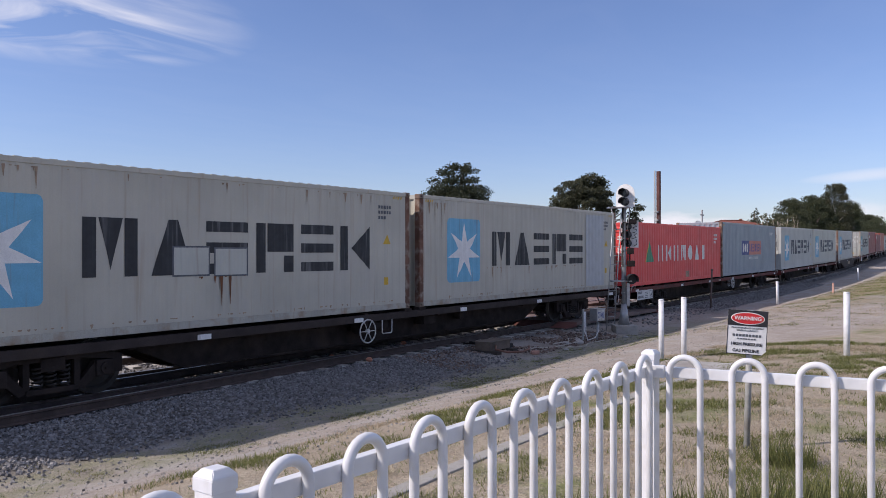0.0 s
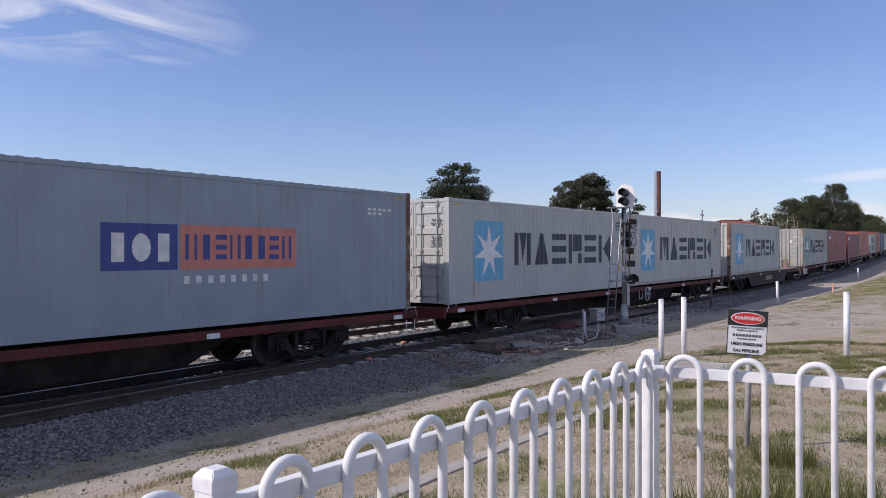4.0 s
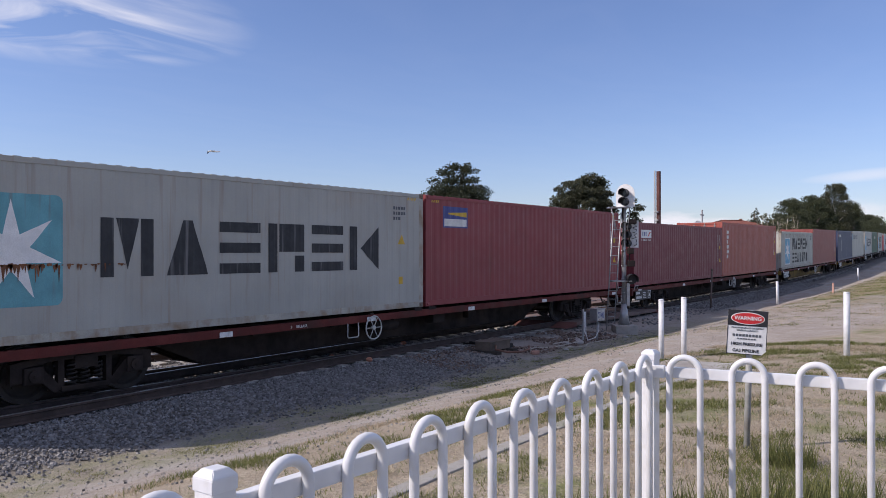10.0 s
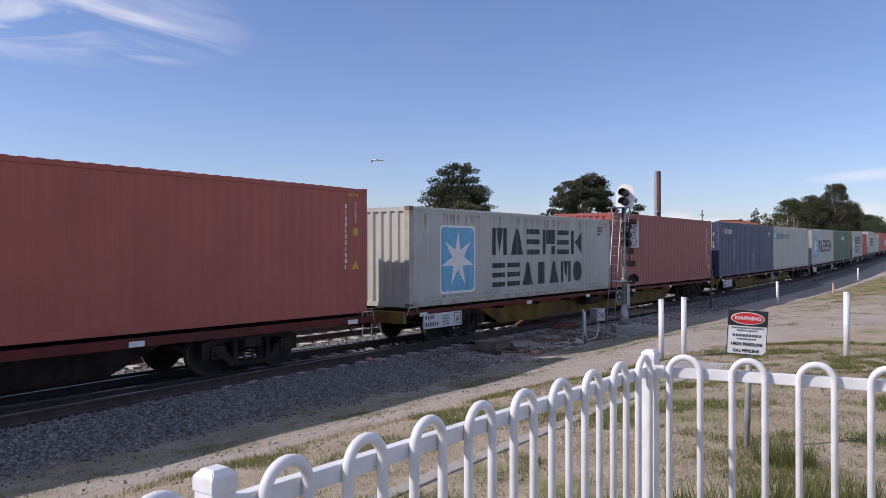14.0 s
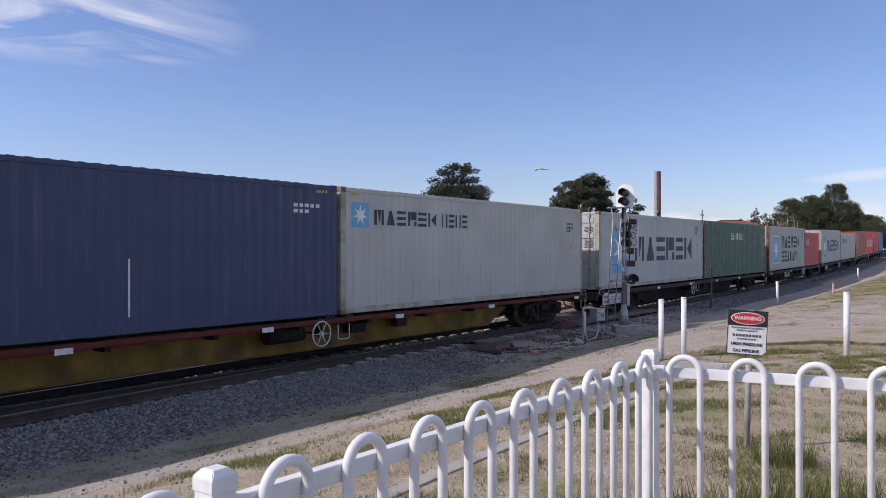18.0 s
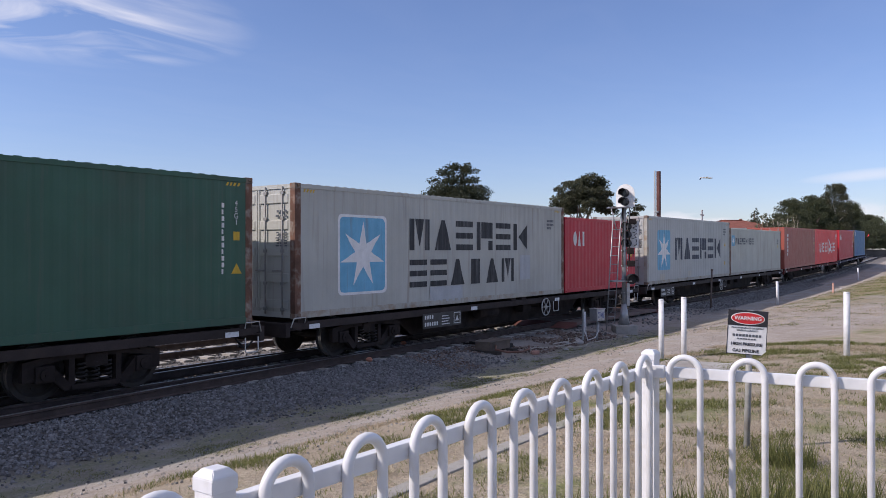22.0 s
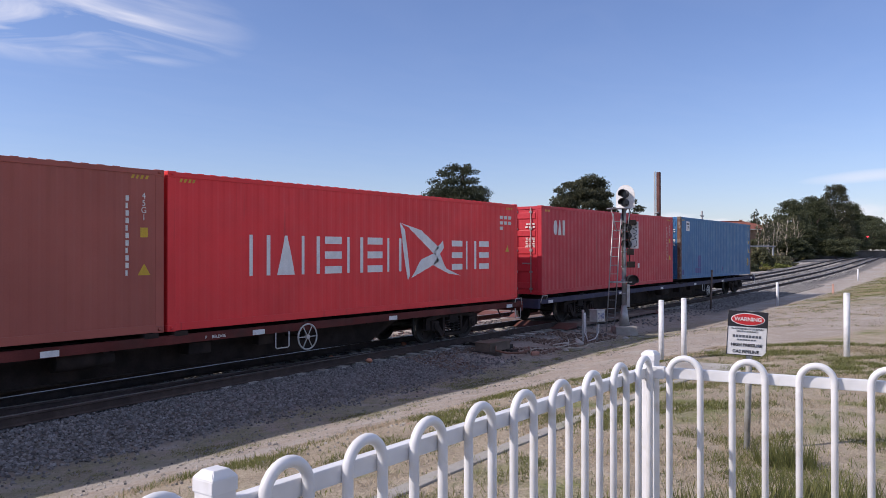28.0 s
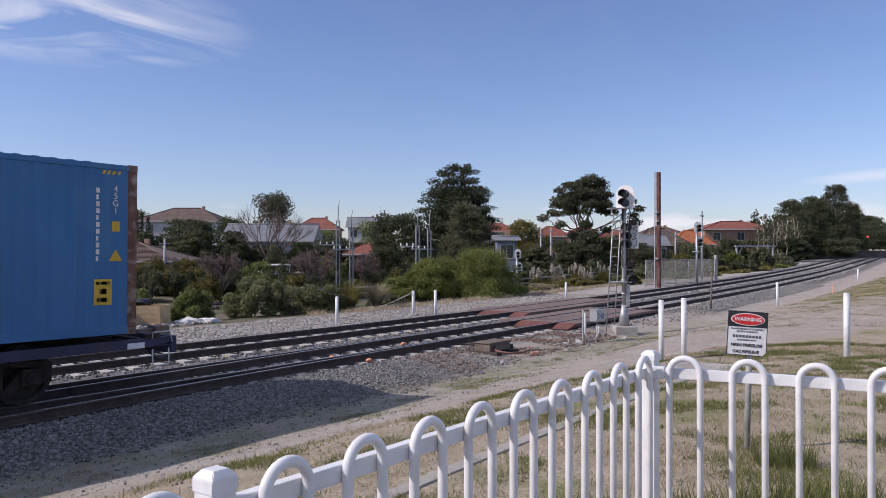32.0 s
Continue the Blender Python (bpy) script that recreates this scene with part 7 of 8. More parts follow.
def shrub(x, y, top, width, seed, fol, n, size, label, long=1.0):
    g = random.Random(seed)
    z = soil(x, y) - 0.1
    H, R = max(0.7, top - z), width / 2
    t = thing("shrub", pose(x, y, z), label, "shrub", "shrubs along the line")
    blobs = []
    if fol == "lime":
        for k in range(70):
            a, e, q = g.uniform(0, 6.28), math.asin(g.uniform(0.0, 1)), g.uniform(0.6, 0.88)
            blobs.append((R * q * math.cos(a) * math.cos(e), R * q * math.sin(a) * math.cos(e), H * (0.05 + 0.95 * q * math.sin(e)), R * g.uniform(0.14, 0.22), R * g.uniform(0.14, 0.22), H * g.uniform(0.09, 0.14)))
    for k in range(18):
        a, q = g.uniform(0, 6.28), math.sqrt(g.uniform(0, 1))
        f = g.uniform(0.1, 0.86) * math.sqrt(max(0.15, 1 - q * q * 0.8))
        rr = R * 0.8 * q
        blobs.append((rr * math.cos(a), rr * math.sin(a), H * f, R * g.uniform(0.2, 0.32), R * g.uniform(0.2, 0.32), H * g.uniform(0.12, 0.19)))
    v, f = leaf_cloud(blobs, n, size, seed, -0.3, long)
    hang("foliage", cloud_mesh("foliage", v, f, LEAF[fol]), t)
    bm = bmesh.new()
    for k in range(6):
        b = blobs[k]
        branch(bm, (b[0] * 0.15, b[1] * 0.15, 0), b[:3], 0.035, 0.01, seed + k, 4)
    part("stem_cluster", bm, BARK, t)
    return t


SHRUBS = [(36.5, 29.4, 1.5, 4.0, "lime"), (37.8, 28.4, 2.4, 4.2, "lime"), (39.8, 26.3, 3.3, 5.8, "lime"), (41.4, 25.2, 0.9, 2.6, "green"), (18.9, 29.9, 1.4, 3.0, "green"), (20.2, 28.5, 1.2, 2.6, "green"), (23.3, 27.9, 1.4, 2.8, "sage"), (25.0, 27.0, 1.6, 3.2, "sage"), (26.4, 26.2, 1.1, 2.2, "sage"),
          (84.0, 24.6, 1.3, 5.4, "yellow"), (90.4, 23.8, 1.1, 5.6, "yellow"), (99.0, 24.0, 1.3, 6.4, "lime"), (106.8, 24.8, 2.3, 6.0, "olive"), (53.7, 28.2, 0.6, 4.4, "yellow"), (55.0, 26.8, 0.7, 3.6, "yellow"), (57.8, 24.4, 0.9, 3.0, "green"), (83.8, 29.4, 2.8, 5.0, "yellow"), (39.5, 61.2, 2.1, 6.5, "yellow"), (41.8, 58.0, 1.6, 5.0, "green"), (43.2, 52.8, 1.8, 3.4, "green"),
          (19.3, 38.0, 0.3, 3.6, "green"), (17.5, 37.0, -0.1, 2.2, "green"), (33.7, 28.8, 0.0, 2.4, "olive"), (46, 27, 0.2, 3.4, "yellow"), (49.5, 27.5, 0.3, 3.4, "straw"), (30, 29, -0.2, 3, "green"), (112, 25, 1.6, 5, "olive"), (70, 25.5, 0.9, 4.5, "green"), (76, 25, 1.0, 5, "yellow")]
HEDGES = [(32.4, 52.7, 1.9, 3.1, 'dark'), (32.6, 50.6, 1.9, 3.0, 'olive'), (39.8, 58.8, 0.9, 4.2, 'green'), (34.8, 49.1, 1.4, 2.9, 'dark'), (35.2, 47.4, 1.9, 2.8, 'yellow'), (42.8, 54.9, 0.9, 4.3, 'dark'), (42.6, 52.2, 1.7, 3.4, 'olive'), (41.9, 49.0, 1.1, 4.1, 'green'), (45.3, 50.4, 1.8, 3.9, 'dark'), (44.2, 46.9, 1.3, 3.1, 'yellow'), (43.2, 43.7, 1.9, 4.1, 'dark'), (48.0, 46.3, 1.2, 3.4, 'olive'), (49.5, 45.4, 1.2, 4.4, 'green'), (49.8, 43.5, 1.3, 3.6, 'dark'), (48.1, 39.9, 1.5, 3.0, 'yellow'), (25.2, 58.4, 0.5, 3.0, 'green'), (24.2, 52.8, 1.5, 2.8, 'dark'), (29.7, 61.1, 1.0, 3.3, 'olive'), (29.9, 58.2, 0.8, 3.2, 'green'), (29.3, 53.8, 0.2, 3.0, 'dark'), (29.0, 50.3, 1.0, 2.9, 'olive'), (30.0, 49.2, 0.7, 2.9, 'green'), (65.5, 38.1, 1.6, 3.5, 'dark'), (66.9, 37.0, 1.5, 3.7, 'olive'), (65.6, 34.4, 1.9, 2.7, 'dark'), (73.7, 36.7, 1.4, 3.0, 'dark'), (70.0, 33.0, 1.8, 3.1, 'olive'), (67.7, 30.2, 1.4, 3.6, 'dark'), (79.0, 33.3, 1.3, 4.2, 'dark'), (69.3, 27.6, 1.7, 3.6, 'olive'), (93.0, 36.2, 2.8, 4.8, 'dark'), (91.7, 33.7, 2.2, 3.6, 'olive'), (86.1, 29.8, 2.7, 3.1, 'green'), (90.2, 29.4, 2.0, 3.5, 'dark'), (85.2, 26.1, 3.2, 3.0, 'olive'), (98.9, 28.3, 2.9, 3.7, 'green'), (88.7, 23.7, 2.0, 3.5, 'dark'), (91.6, 22.7, 3.2, 3.0, 'olive'), (49.6, 79.0, 3.4, 3.7, 'dark'), (50.2, 74.7, 3.6, 3.8, 'olive'), (61.5, 85.2, 4.3, 5.0, 'dark'), (61.4, 79.3, 3.8, 5.6, 'green'), (60.3, 72.7, 4.0, 4.4, 'dark'), (57.5, 64.6, 3.6, 3.8, 'olive'), (68.9, 72.2, 3.3, 4.8, 'dark'), (61.1, 59.6, 3.8, 3.8, 'green'), (65.0, 59.0, 3.9, 4.9, 'dark'), (66.1, 55.8, 4.1, 4.9, 'olive'), (73.3, 57.4, 3.1, 4.4, 'dark'), (79.6, 57.8, 3.6, 5.4, 'green'), (79.7, 53.5, 3.7, 4.0, 'dark'), (74.5, 46.2, 3.2, 4.9, 'olive'), (86.3, 49.3, 4.0, 5.1, 'dark'), (86.7, 45.5, 3.5, 5.3, 'green')]
HEDGES += [(37.0 + 1.11 * k, 57.6 - 1.5 * k, 0.9 + 0.25 * (k % 3), 3.4, "dark") for k in range(11)]
HEDGES += [(35.5, 56.5, 2.3, 3.2, 'yellow'), (36.1, 55.6, 2.3, 3.2, 'olive'), (36.7, 54.8, 2.3, 3.2, 'yellow'), (37.4, 53.9, 2.3, 3.2, 'olive'), (38.0, 53.0, 2.3, 3.2, 'yellow'), (38.7, 52.1, 2.3, 3.2, 'olive')]
HEDGES += [(118 + 5 * k, 24.6 + bend(118 + 5 * k), 2.6 + 0.22 * k, 4.6, ("yellow", "straw", "olive")[k % 3]) for k in range(7)]
SHRUBS += HEDGES
for i, (x, y, top, w, fol) in enumerate(SHRUBS):
    shrub(x, y, top, w, 300 + i, fol, 30000 if fol == "lime" and x < 60 else 15000 if x < 30 else 7000 if x < 60 else 3600, 0.06 if x < 60 and fol == "lime" else 0.058 if x < 30 else 0.085 if x < 60 else 0.16, {"lime": "bright yellow-green leafy shrub beside the gravel", "green": "green leafy shrub beside the line", "olive": "dull olive shrub beside the line", "sage": "sage green leafy shrub beside the gravel", "dark": "dark dense shrub behind the line", "yellow": "yellowing shrub behind the line", "straw": "dry straw-coloured bush beside the line"}[fol])


def grass_clump(x, y, h, w, seed, label, plumes=0):
    """Arching blades from one root, with pale plumes on some."""
    g = random.Random(seed)
    z = soil(x, y) - 0.05
    t = thing("pampas_grass", pose(x, y, z), label, "grass clump", "clumps of tall grass")
    vs, fs = [], []
    for k in range(620):
        a, lean, hh = g.uniform(0, 6.28), g.uniform(0.1, 1.0) * w / 2, h * g.uniform(0.55, 1.05)
        dx, dy = math.cos(a), math.sin(a)
        o = len(vs)
        bw = 0.022
        for f in (0, 0.45, 0.8, 1.0):
            r, zz = lean * f ** 1.8 + 0.1, hh * math.sin(f * 1.9) / math.sin(1.9) if f > 0.82 else hh * f * 1.08
            wd = bw * (1 - f * 0.9)
            vs += [(dx * r - dy * wd, dy * r + dx * wd, zz), (dx * r + dy * wd, dy * r - dx * wd, zz)]
        fs += [(o + 2 * j, o + 2 * j + 1, o + 2 * j + 3, o + 2 * j + 2) for j in range(3)]
    hang("blade_clump", cloud_mesh("blade_clump", vs, fs, LEAF["straw"] if seed % 3 == 0 else LEAF["yellow"]), t)
    if plumes:
        v2, f2 = [], []
        for k in range(plumes):
            a, r = g.uniform(0, 6.28), g.uniform(0, w * 0.4)
            c = (r * math.cos(a), r * math.sin(a), h * g.uniform(1.0, 1.4))
            v, f = leaf_cloud([(c[0], c[1], c[2], 0.05, 0.05, 0.3)], 50, 0.055, seed + k, 0, 2.2)
            o = len(v2)
            v2 += v
            f2 += [tuple(o + j for j in q) for q in f]
        hang("plume_head", cloud_mesh("plume_head", v2, f2, PLUME), t, "cream plumes")


PLUME = leaf_material("cream plume", (0.55, 0.51, 0.44), 0.12, 0.0)
for i, (x, y, h, w, pl) in enumerate(((28.0, 26.2, 1.45, 2.4, 0), (29.3, 25.6, 1.3, 2.0, 0), (27.2, 25.6, 0.9, 1.6, 0), (53.5, 30.2, 1.25, 1.8, 11), (56, 29.6, 1.3, 1.8, 13), (58.5, 29.2, 1.3, 1.8, 11), (61.5, 28, 1.2, 1.8, 9), (58, 28.0, 1.0, 1.8, 7))):
    grass_clump(x, y, h, w, 500 + i, "tall cream-plumed grass clump behind the gravel" if pl else "arching straw-coloured grass clump beside the gravel", pl)


def bare_tree(x, y, top, width, seed, label, mat=None, depth=7):
    g = random.Random(seed)
    z = soil(x, y) - 0.1
    t = thing("bare_tree", pose(x, y, z), label, "tree", "leafless trees")
    bm = bmesh.new()
    H = top - z

    def grow(p, d, L, r, k):
        q = p + d * L
        tube(bm, [p, p.lerp(q, 0.5) + Vector((g.uniform(-1, 1), g.uniform(-1, 1), 0)) * L * 0.05, q], max(r, fine), 5 if k > 2 else 3, r_end=max(r * 0.62, fine))
        if k == 0 or ((q.x * q.x + q.y * q.y) / (width * 0.52) ** 2 + ((q.z - H * 0.55) / (H * 0.47)) ** 2 > 1 and q.z > H * 0.5):
            return
        for j in range(3):
            e = (d + Vector((g.uniform(-1, 1), g.uniform(-1, 1), g.uniform(-0.1, 0.5))) * 0.52).normalized()
            grow(p.lerp(q, g.uniform(0.5, 1.0)), e, L * g.uniform(0.6, 0.82), r * 0.6, k - 1)
    fine = 0.010 if H < 6 else 0.013
    r0, fork = max(0.07, H * 0.02), H * 0.2
    tube(bm, [(0, 0, -0.1), (0.03, 0, fork * 0.5), (0, 0.02, fork)], r0, 8, r_end=r0 * 0.8)
    for j in range(7):
        a, lean = 6.283 * (j + g.uniform(-0.3, 0.3)) / 7, g.uniform(0.25, 0.95) * min(1.1, width / H)
        grow(Vector((0, 0, fork * g.uniform(0.75, 1.0))), Vector((math.cos(a) * lean, math.sin(a) * lean, 1)).normalized(), H * 0.33, r0 * 0.55, depth - 1)
    part("branch_crown", bm, mat or BARK, t)
    return t


TWIG = material("reddish bare twigs", (0.135, 0.10, 0.094), 0.9, 0, 0.2, 4, 30, 0.2)
for i, (x, y, top, w, lab) in enumerate(((36.9, 47.7, 2.6, 3.9, "leafless vase-shaped pale garden tree"), (44.0, 44.8, 2.9, 4.1, "leafless reddish garden tree"), (47.9, 42.9, 2.4, 2.8, "small leafless reddish garden tree"), (60.6, 69.3, 8.3, 10.0, "large leafless spreading tree"), (34.4, 58.0, 2.8, 5.9, "leafless twiggy tree beside a tiled house"), (33.6, 62.5, 2.6, 4.2, "leafless twiggy tree in a garden"))):
    bare_tree(x, y, top, w, 700 + i, lab, TWIG, 5 if w > 8 else 6)
# pale bare saplings before the grove
for i in range(44):
    g = random.Random(900 + i)
    x = g.uniform(118, 150)
    y = 24.6 + bend(x) + g.uniform(-0.8, 2.0)
    z = soil(x, y)
    t = thing("sapling", pose(x, y, z - 0.1), "slender pale-stemmed sapling before the dark grove", "sapling", "saplings before the grove")
    bm = bmesh.new()
    h = g.uniform(4.0, 7.2)
    top = branch(bm, (0, 0, 0), (g.uniform(-0.4, 0.4), g.uniform(-0.4, 0.4), h), 0.10, 0.04, 900 + i, 6, 0.03)
    for j in range(7):
        p = top[2 + j % 4]
        branch(bm, p, p + Vector((g.uniform(-0.9, 0.9), g.uniform(-0.9, 0.9), g.uniform(0.5, 1.3))), 0.025, 0.008, i * 9 + j, 3, 0.08)
    part("stem", bm, PALEBARK, t)
    v, f = leaf_cloud([(q.x, q.y, q.z, 0.55, 0.55, 0.6) for q in top[3:]], 120, 0.2, 900 + i)
    hang("leaves", cloud_mesh("leaves", v, f, LEAF["olive" if i % 3 else "gum"]), t)


# ---- grass on the lane's edge and lawn ----
def turf(name, n, where, h, mat, label, seed, spread=0.09, blades=7):
    g = random.Random(seed)
    vs, fs = [], []
    made = 0
    while made < n:
        x, y = where(g)
        dens = noise.noise((x * 0.8, y * 0.8, seed)) + 0.35 * noise.noise((x * 2.7, y * 2.7, seed))
        if dens < 0.16 and g.random() > 0.06:
            made += 0.2
            continue
        made += 1
        z = soil(x, y)
        for k in range(blades):
            a, b = g.uniform(0, 6.28), g.uniform(0, 6.28)
            px, py = x + spread * g.random() * math.cos(a), y + spread * g.random() * math.sin(a)
            hh = h * g.uniform(0.4, 1.3)
            ln = hh * g.uniform(0.3, 2.2)
            lx, ly = ln * math.cos(b), ln * math.sin(b)
            o, w = len(vs), 0.0022 + 0.00032 * math.hypot(x, y)
            vs += [(px - w * math.sin(b), py + w * math.cos(b), z - 0.01), (px + w * math.sin(b), py - w * math.cos(b), z - 0.01), (px + lx, py + ly, z + hh)]
            fs.append((o, o + 1, o + 2))
    ob = new(name, cloud_mesh(name, vs, fs, mat))
    tagged(ob, label, "grass", "", "stuff")


TURF = leaf_material("lawn grass blade", (0.165, 0.19, 0.073), 0.3, 0.3)
HAY = leaf_material("dry grass blade", (0.49, 0.42, 0.315), 0.28, 0.1)
turf("grass", 14000, lambda g: (lambda x: (x, g.uniform(-2.0, min(6.3, 5.9 - 0.12 * max(0, x - 8)))))(g.uniform(2.5, 17)), 0.042, TURF, "patchy short green grass behind the fence", 3, 0.12, 11)
turf("dry_grass", 13000, lambda g: (lambda x: (x, g.uniform(-2.0, min(6.4, 6.2 - 0.12 * max(0, x - 8)))))(g.uniform(2.5, 17)), 0.022, HAY, "dry straw and cut grass on the lawn", 8, 0.14, 11)
turf("grass", 4200, lambda g: (g.uniform(3, 24), g.gauss(9.2, 0.5)), 0.02, TURF, "thin green grass along the ballast's edge", 11)
turf("grass", 4500, lambda g: (g.uniform(22, 75), g.uniform(1.0, 8.4)), 0.03, TURF, "rough grass on the bank", 21, 0.2)
turf("dry_grass", 4500, lambda g: (g.uniform(22, 75), g.uniform(1.0, 8.4)), 0.03, HAY, "dry grass on the bank", 41, 0.25)
turf("dry_grass", 2200, lambda g: (lambda x: (x, bend(x) + g.gauss(24.6, 0.5)))(g.uniform(24, 70)), 0.22, HAY, "dry grass fringe beside the gravel", 31, 0.25)
for i, (x, y, r) in enumerate(((4.75, 1.05, 0.28), (4.3, 1.35, 0.26), (4.9, 0.75, 0.24), (3.9, 1.9, 0.2), (5.9, 1.3, 0.2))):
    g = random.Random(60 + i)
    vs, fs = [], []
    for k in range(420):
        a, q = g.uniform(0, 6.28), math.sqrt(g.random()) * r
        b, hh = g.uniform(0, 6.28), g.uniform(0.08, 0.24)
        px, py = x + q * math.cos(a), y + q * math.sin(a)
        o = len(vs)
        w, z = 0.0045, soil(px, py)
        vs += [(px - w * math.sin(b), py + w * math.cos(b), z - 0.01), (px + w * math.sin(b), py - w * math.cos(b), z - 0.01), (px + hh * 0.55 * math.cos(b), py + hh * 0.55 * math.sin(b), z + hh)]
        fs.append((o, o + 1, o + 2))
    tagged(new("grass_tuft", cloud_mesh("grass_tuft", vs, fs, TURF)), "lush green tuft of grass on the lawn", "grass tuft", "tufts on the lawn")


# ---- houses of the town ----
def tile_material(name, col):
    if name in MATS:
        return MATS[name]
    m = material(name, col, 0.8, 0, 0.22, 1.2, 12, 0.0, dirt=tuple(c * 0.6 for c in col), dirt_amount=0.4, dirt_scale=1.5)
    n, l = m.node_tree.nodes, m.node_tree.links
    b = n["Principled BSDF"]
    co, w, bp = n.new("ShaderNodeTexCoord"), n.new("ShaderNodeTexWave"), n.new("ShaderNodeBump")
    w.bands_direction = "Z"
    w.wave_profile = "SAW"
    w.inputs["Scale"].default_value = 1.6
    l.new(co.outputs["Object"], w.inputs["Vector"])
    l.new(w.outputs["Fac"], bp.inputs["Height"])
    bp.inputs["Strength"].default_value, bp.inputs["Distance"].default_value = 0.8, 0.08
    l.new(bp.outputs[0], b.inputs["Normal"])
    return m


ROOFS = {"tile": tile_material("weathered brown tiles", (0.20, 0.14, 0.115)), "red": tile_material("red terracotta tiles", (0.235, 0.085, 0.062)), "orange": tile_material("orange terracotta tiles", (0.42, 0.14, 0.065)), "brown": tile_material("brown concrete tiles", (0.125, 0.088, 0.076)),
         "metal": material("pale ribbed metal roof", (0.22, 0.23, 0.25), 0.5, 0.3, 0.15, 1, 20, 0.1), "grey": material("grey metal roof", (0.22, 0.23, 0.25), 0.55, 0.2, 0.15, 1, 20, 0.1)}
WALLS = {"white": material("white render", (0.50, 0.495, 0.485), 0.85, 0, 0.1, 1, 30, 0.1), "brick": material("tan brickwork", (0.36, 0.23, 0.16), 0.9, 0, 0.2, 2, 25, 0.3), "cream": material("cream render", (0.44, 0.41, 0.36), 0.85, 0, 0.1, 1, 30, 0.1), "blue": material("blue-grey cladding", (0.20, 0.23, 0.29), 0.8, 0, 0.1, 1, 30, 0.1)}
PANE = material("dark window glass", (0.03, 0.035, 0.04), 0.1, 0, 0.1, 1, 10, 0.0, spec=0.6)


def house(x, y, w, ridge, eave, roof, wall, hip, label, turn=None, depth=None, windows=3):
    """A house: walls to the eave, a hipped or gabled roof, windows with frames and sills, a chimney."""
    z = soil(x, y) - 0.3
    a = -53.76 if turn is None else turn
    h = thing("house", pose(x, y, z, 0, 0, a), label, "house", "houses of the town")
    d = depth or max(4.0, min(9.0, w * 0.7))
    e, r = eave - z, ridge - z
    W, D = w / 2, d / 2
    bm = bmesh.new()
    for q in ((-W, W, -D, -D + 0.25), (-W, W, D - 0.25, D), (-W, -W + 0.25, -D + 0.25, D - 0.25), (W - 0.25, W, -D + 0.25, D - 0.25)):
        box(bm, *q, 0, e)
    if not hip:
        for sx in (-1, 1):
            extrude(bm, [(-D, e), (D, e), (0, r - 0.1)], sx * W - 0.12 - sx * 0.12, sx * W + 0.12 - sx * 0.12, "x")
    part("wall", bm, WALLS[wall], h)
    bm = bmesh.new()
    o = 0.45
    rx = max(0.2, W + o - (D + o) * 1.0) if hip else W + o
    vs = [bm.verts.new(p) for p in ((-W - o, -D - o, e), (W + o, -D - o, e), (W + o, D + o, e), (-W - o, D + o, e), (-rx, 0, r), (rx, 0, r))]
    for f in ((0, 1, 5, 4), (2, 3, 4, 5), (1, 2, 5), (3, 0, 4), (3, 2, 1, 0)):
        bm.faces.new([vs[i] for i in f])
    rf = part("roof", bm, ROOFS[roof], h)
    bm = bmesh.new()
    tube(bm, [(-rx, 0, r + 0.03), (rx, 0, r + 0.03)], 0.1, 6)
    if hip:
        for sx in (-1, 1):
            for sy in (-1, 1):
                tube(bm, [(sx * rx, 0, r + 0.02), (sx * (W + o), sy * (D + o), e + 0.02)], 0.08, 5)
    part("ridge_cap", bm, ROOFS[roof], rf)
    if roof == "tile":
        n = 15
        for k in range(n):
            f0, f1 = k / n, (k + 1) / n
            bm = bmesh.new()
            rows = []
            for f, up in ((f0, 0.10), (f1, 0.02)):
                hx, yy, zz = (W + o) * (1 - f) + rx * f, (-D - o) * (1 - f), e + (r - e) * f
                rows.append([(-hx, yy, zz + up), (hx, yy, zz + up)])
            low = [(p[0], p[1], p[2] - 0.1) for p in rows[0]]
            vs = [bm.verts.new(p) for p in (low[0], low[1], rows[0][1], rows[0][0], rows[1][1], rows[1][0])]
            bm.faces.new((vs[0], vs[1], vs[2], vs[3]))
            bm.faces.new((vs[3], vs[2], vs[4], vs[5]))
            part("tile_course", bm, ROOFS[roof], rf)
    bm = bmesh.new()
    for q in ((-W - o, W + o, -D - o - 0.06, -D - o + 0.06), (-W - o, W + o, D + o - 0.06, D + o + 0.06)):
        box(bm, *q, e - 0.14, e + 0.02)
    part("gutter", bm, WALLS["white"], h)
    bm = bmesh.new()
    soft_box(bm, -0.24, 0.24, -0.24, 0.24, 0, max(0.8, (r - e) * 0.6 + 0.3), 0.03)
    part("chimney", bm, WALLS["brick"], rf, "", pose(W * 0.35, D * 0.3, e + (r - e) * 0.45))
    for k in range(windows):
        wx = -W + (k + 0.5) * 2 * W / windows
        for z0 in ((e - 1.9,) if e < 5 else (e - 1.9, e - 4.6)):
            bm = bmesh.new()
            box(bm, -0.62, 0.62, -0.03, 0.03, 0, 1.3)
            win = part("window", bm, PANE, h, "", pose(wx, -D - 0.02, z0))
            bm = bmesh.new()
            for q in ((-0.68, 0.68, -0.05, 0.05, -0.06, 0.0), (-0.68, 0.68, -0.05, 0.05, 1.3, 1.36), (-0.68, -0.62, -0.05, 0.05, 0.0, 1.3), (0.62, 0.68, -0.05, 0.05, 0.0, 1.3), (-0.025, 0.025, -0.05, 0.05, 0.0, 1.3)):
                box(bm, *q)
            part("window_frame", bm, WALLS["white"], win)
    return h


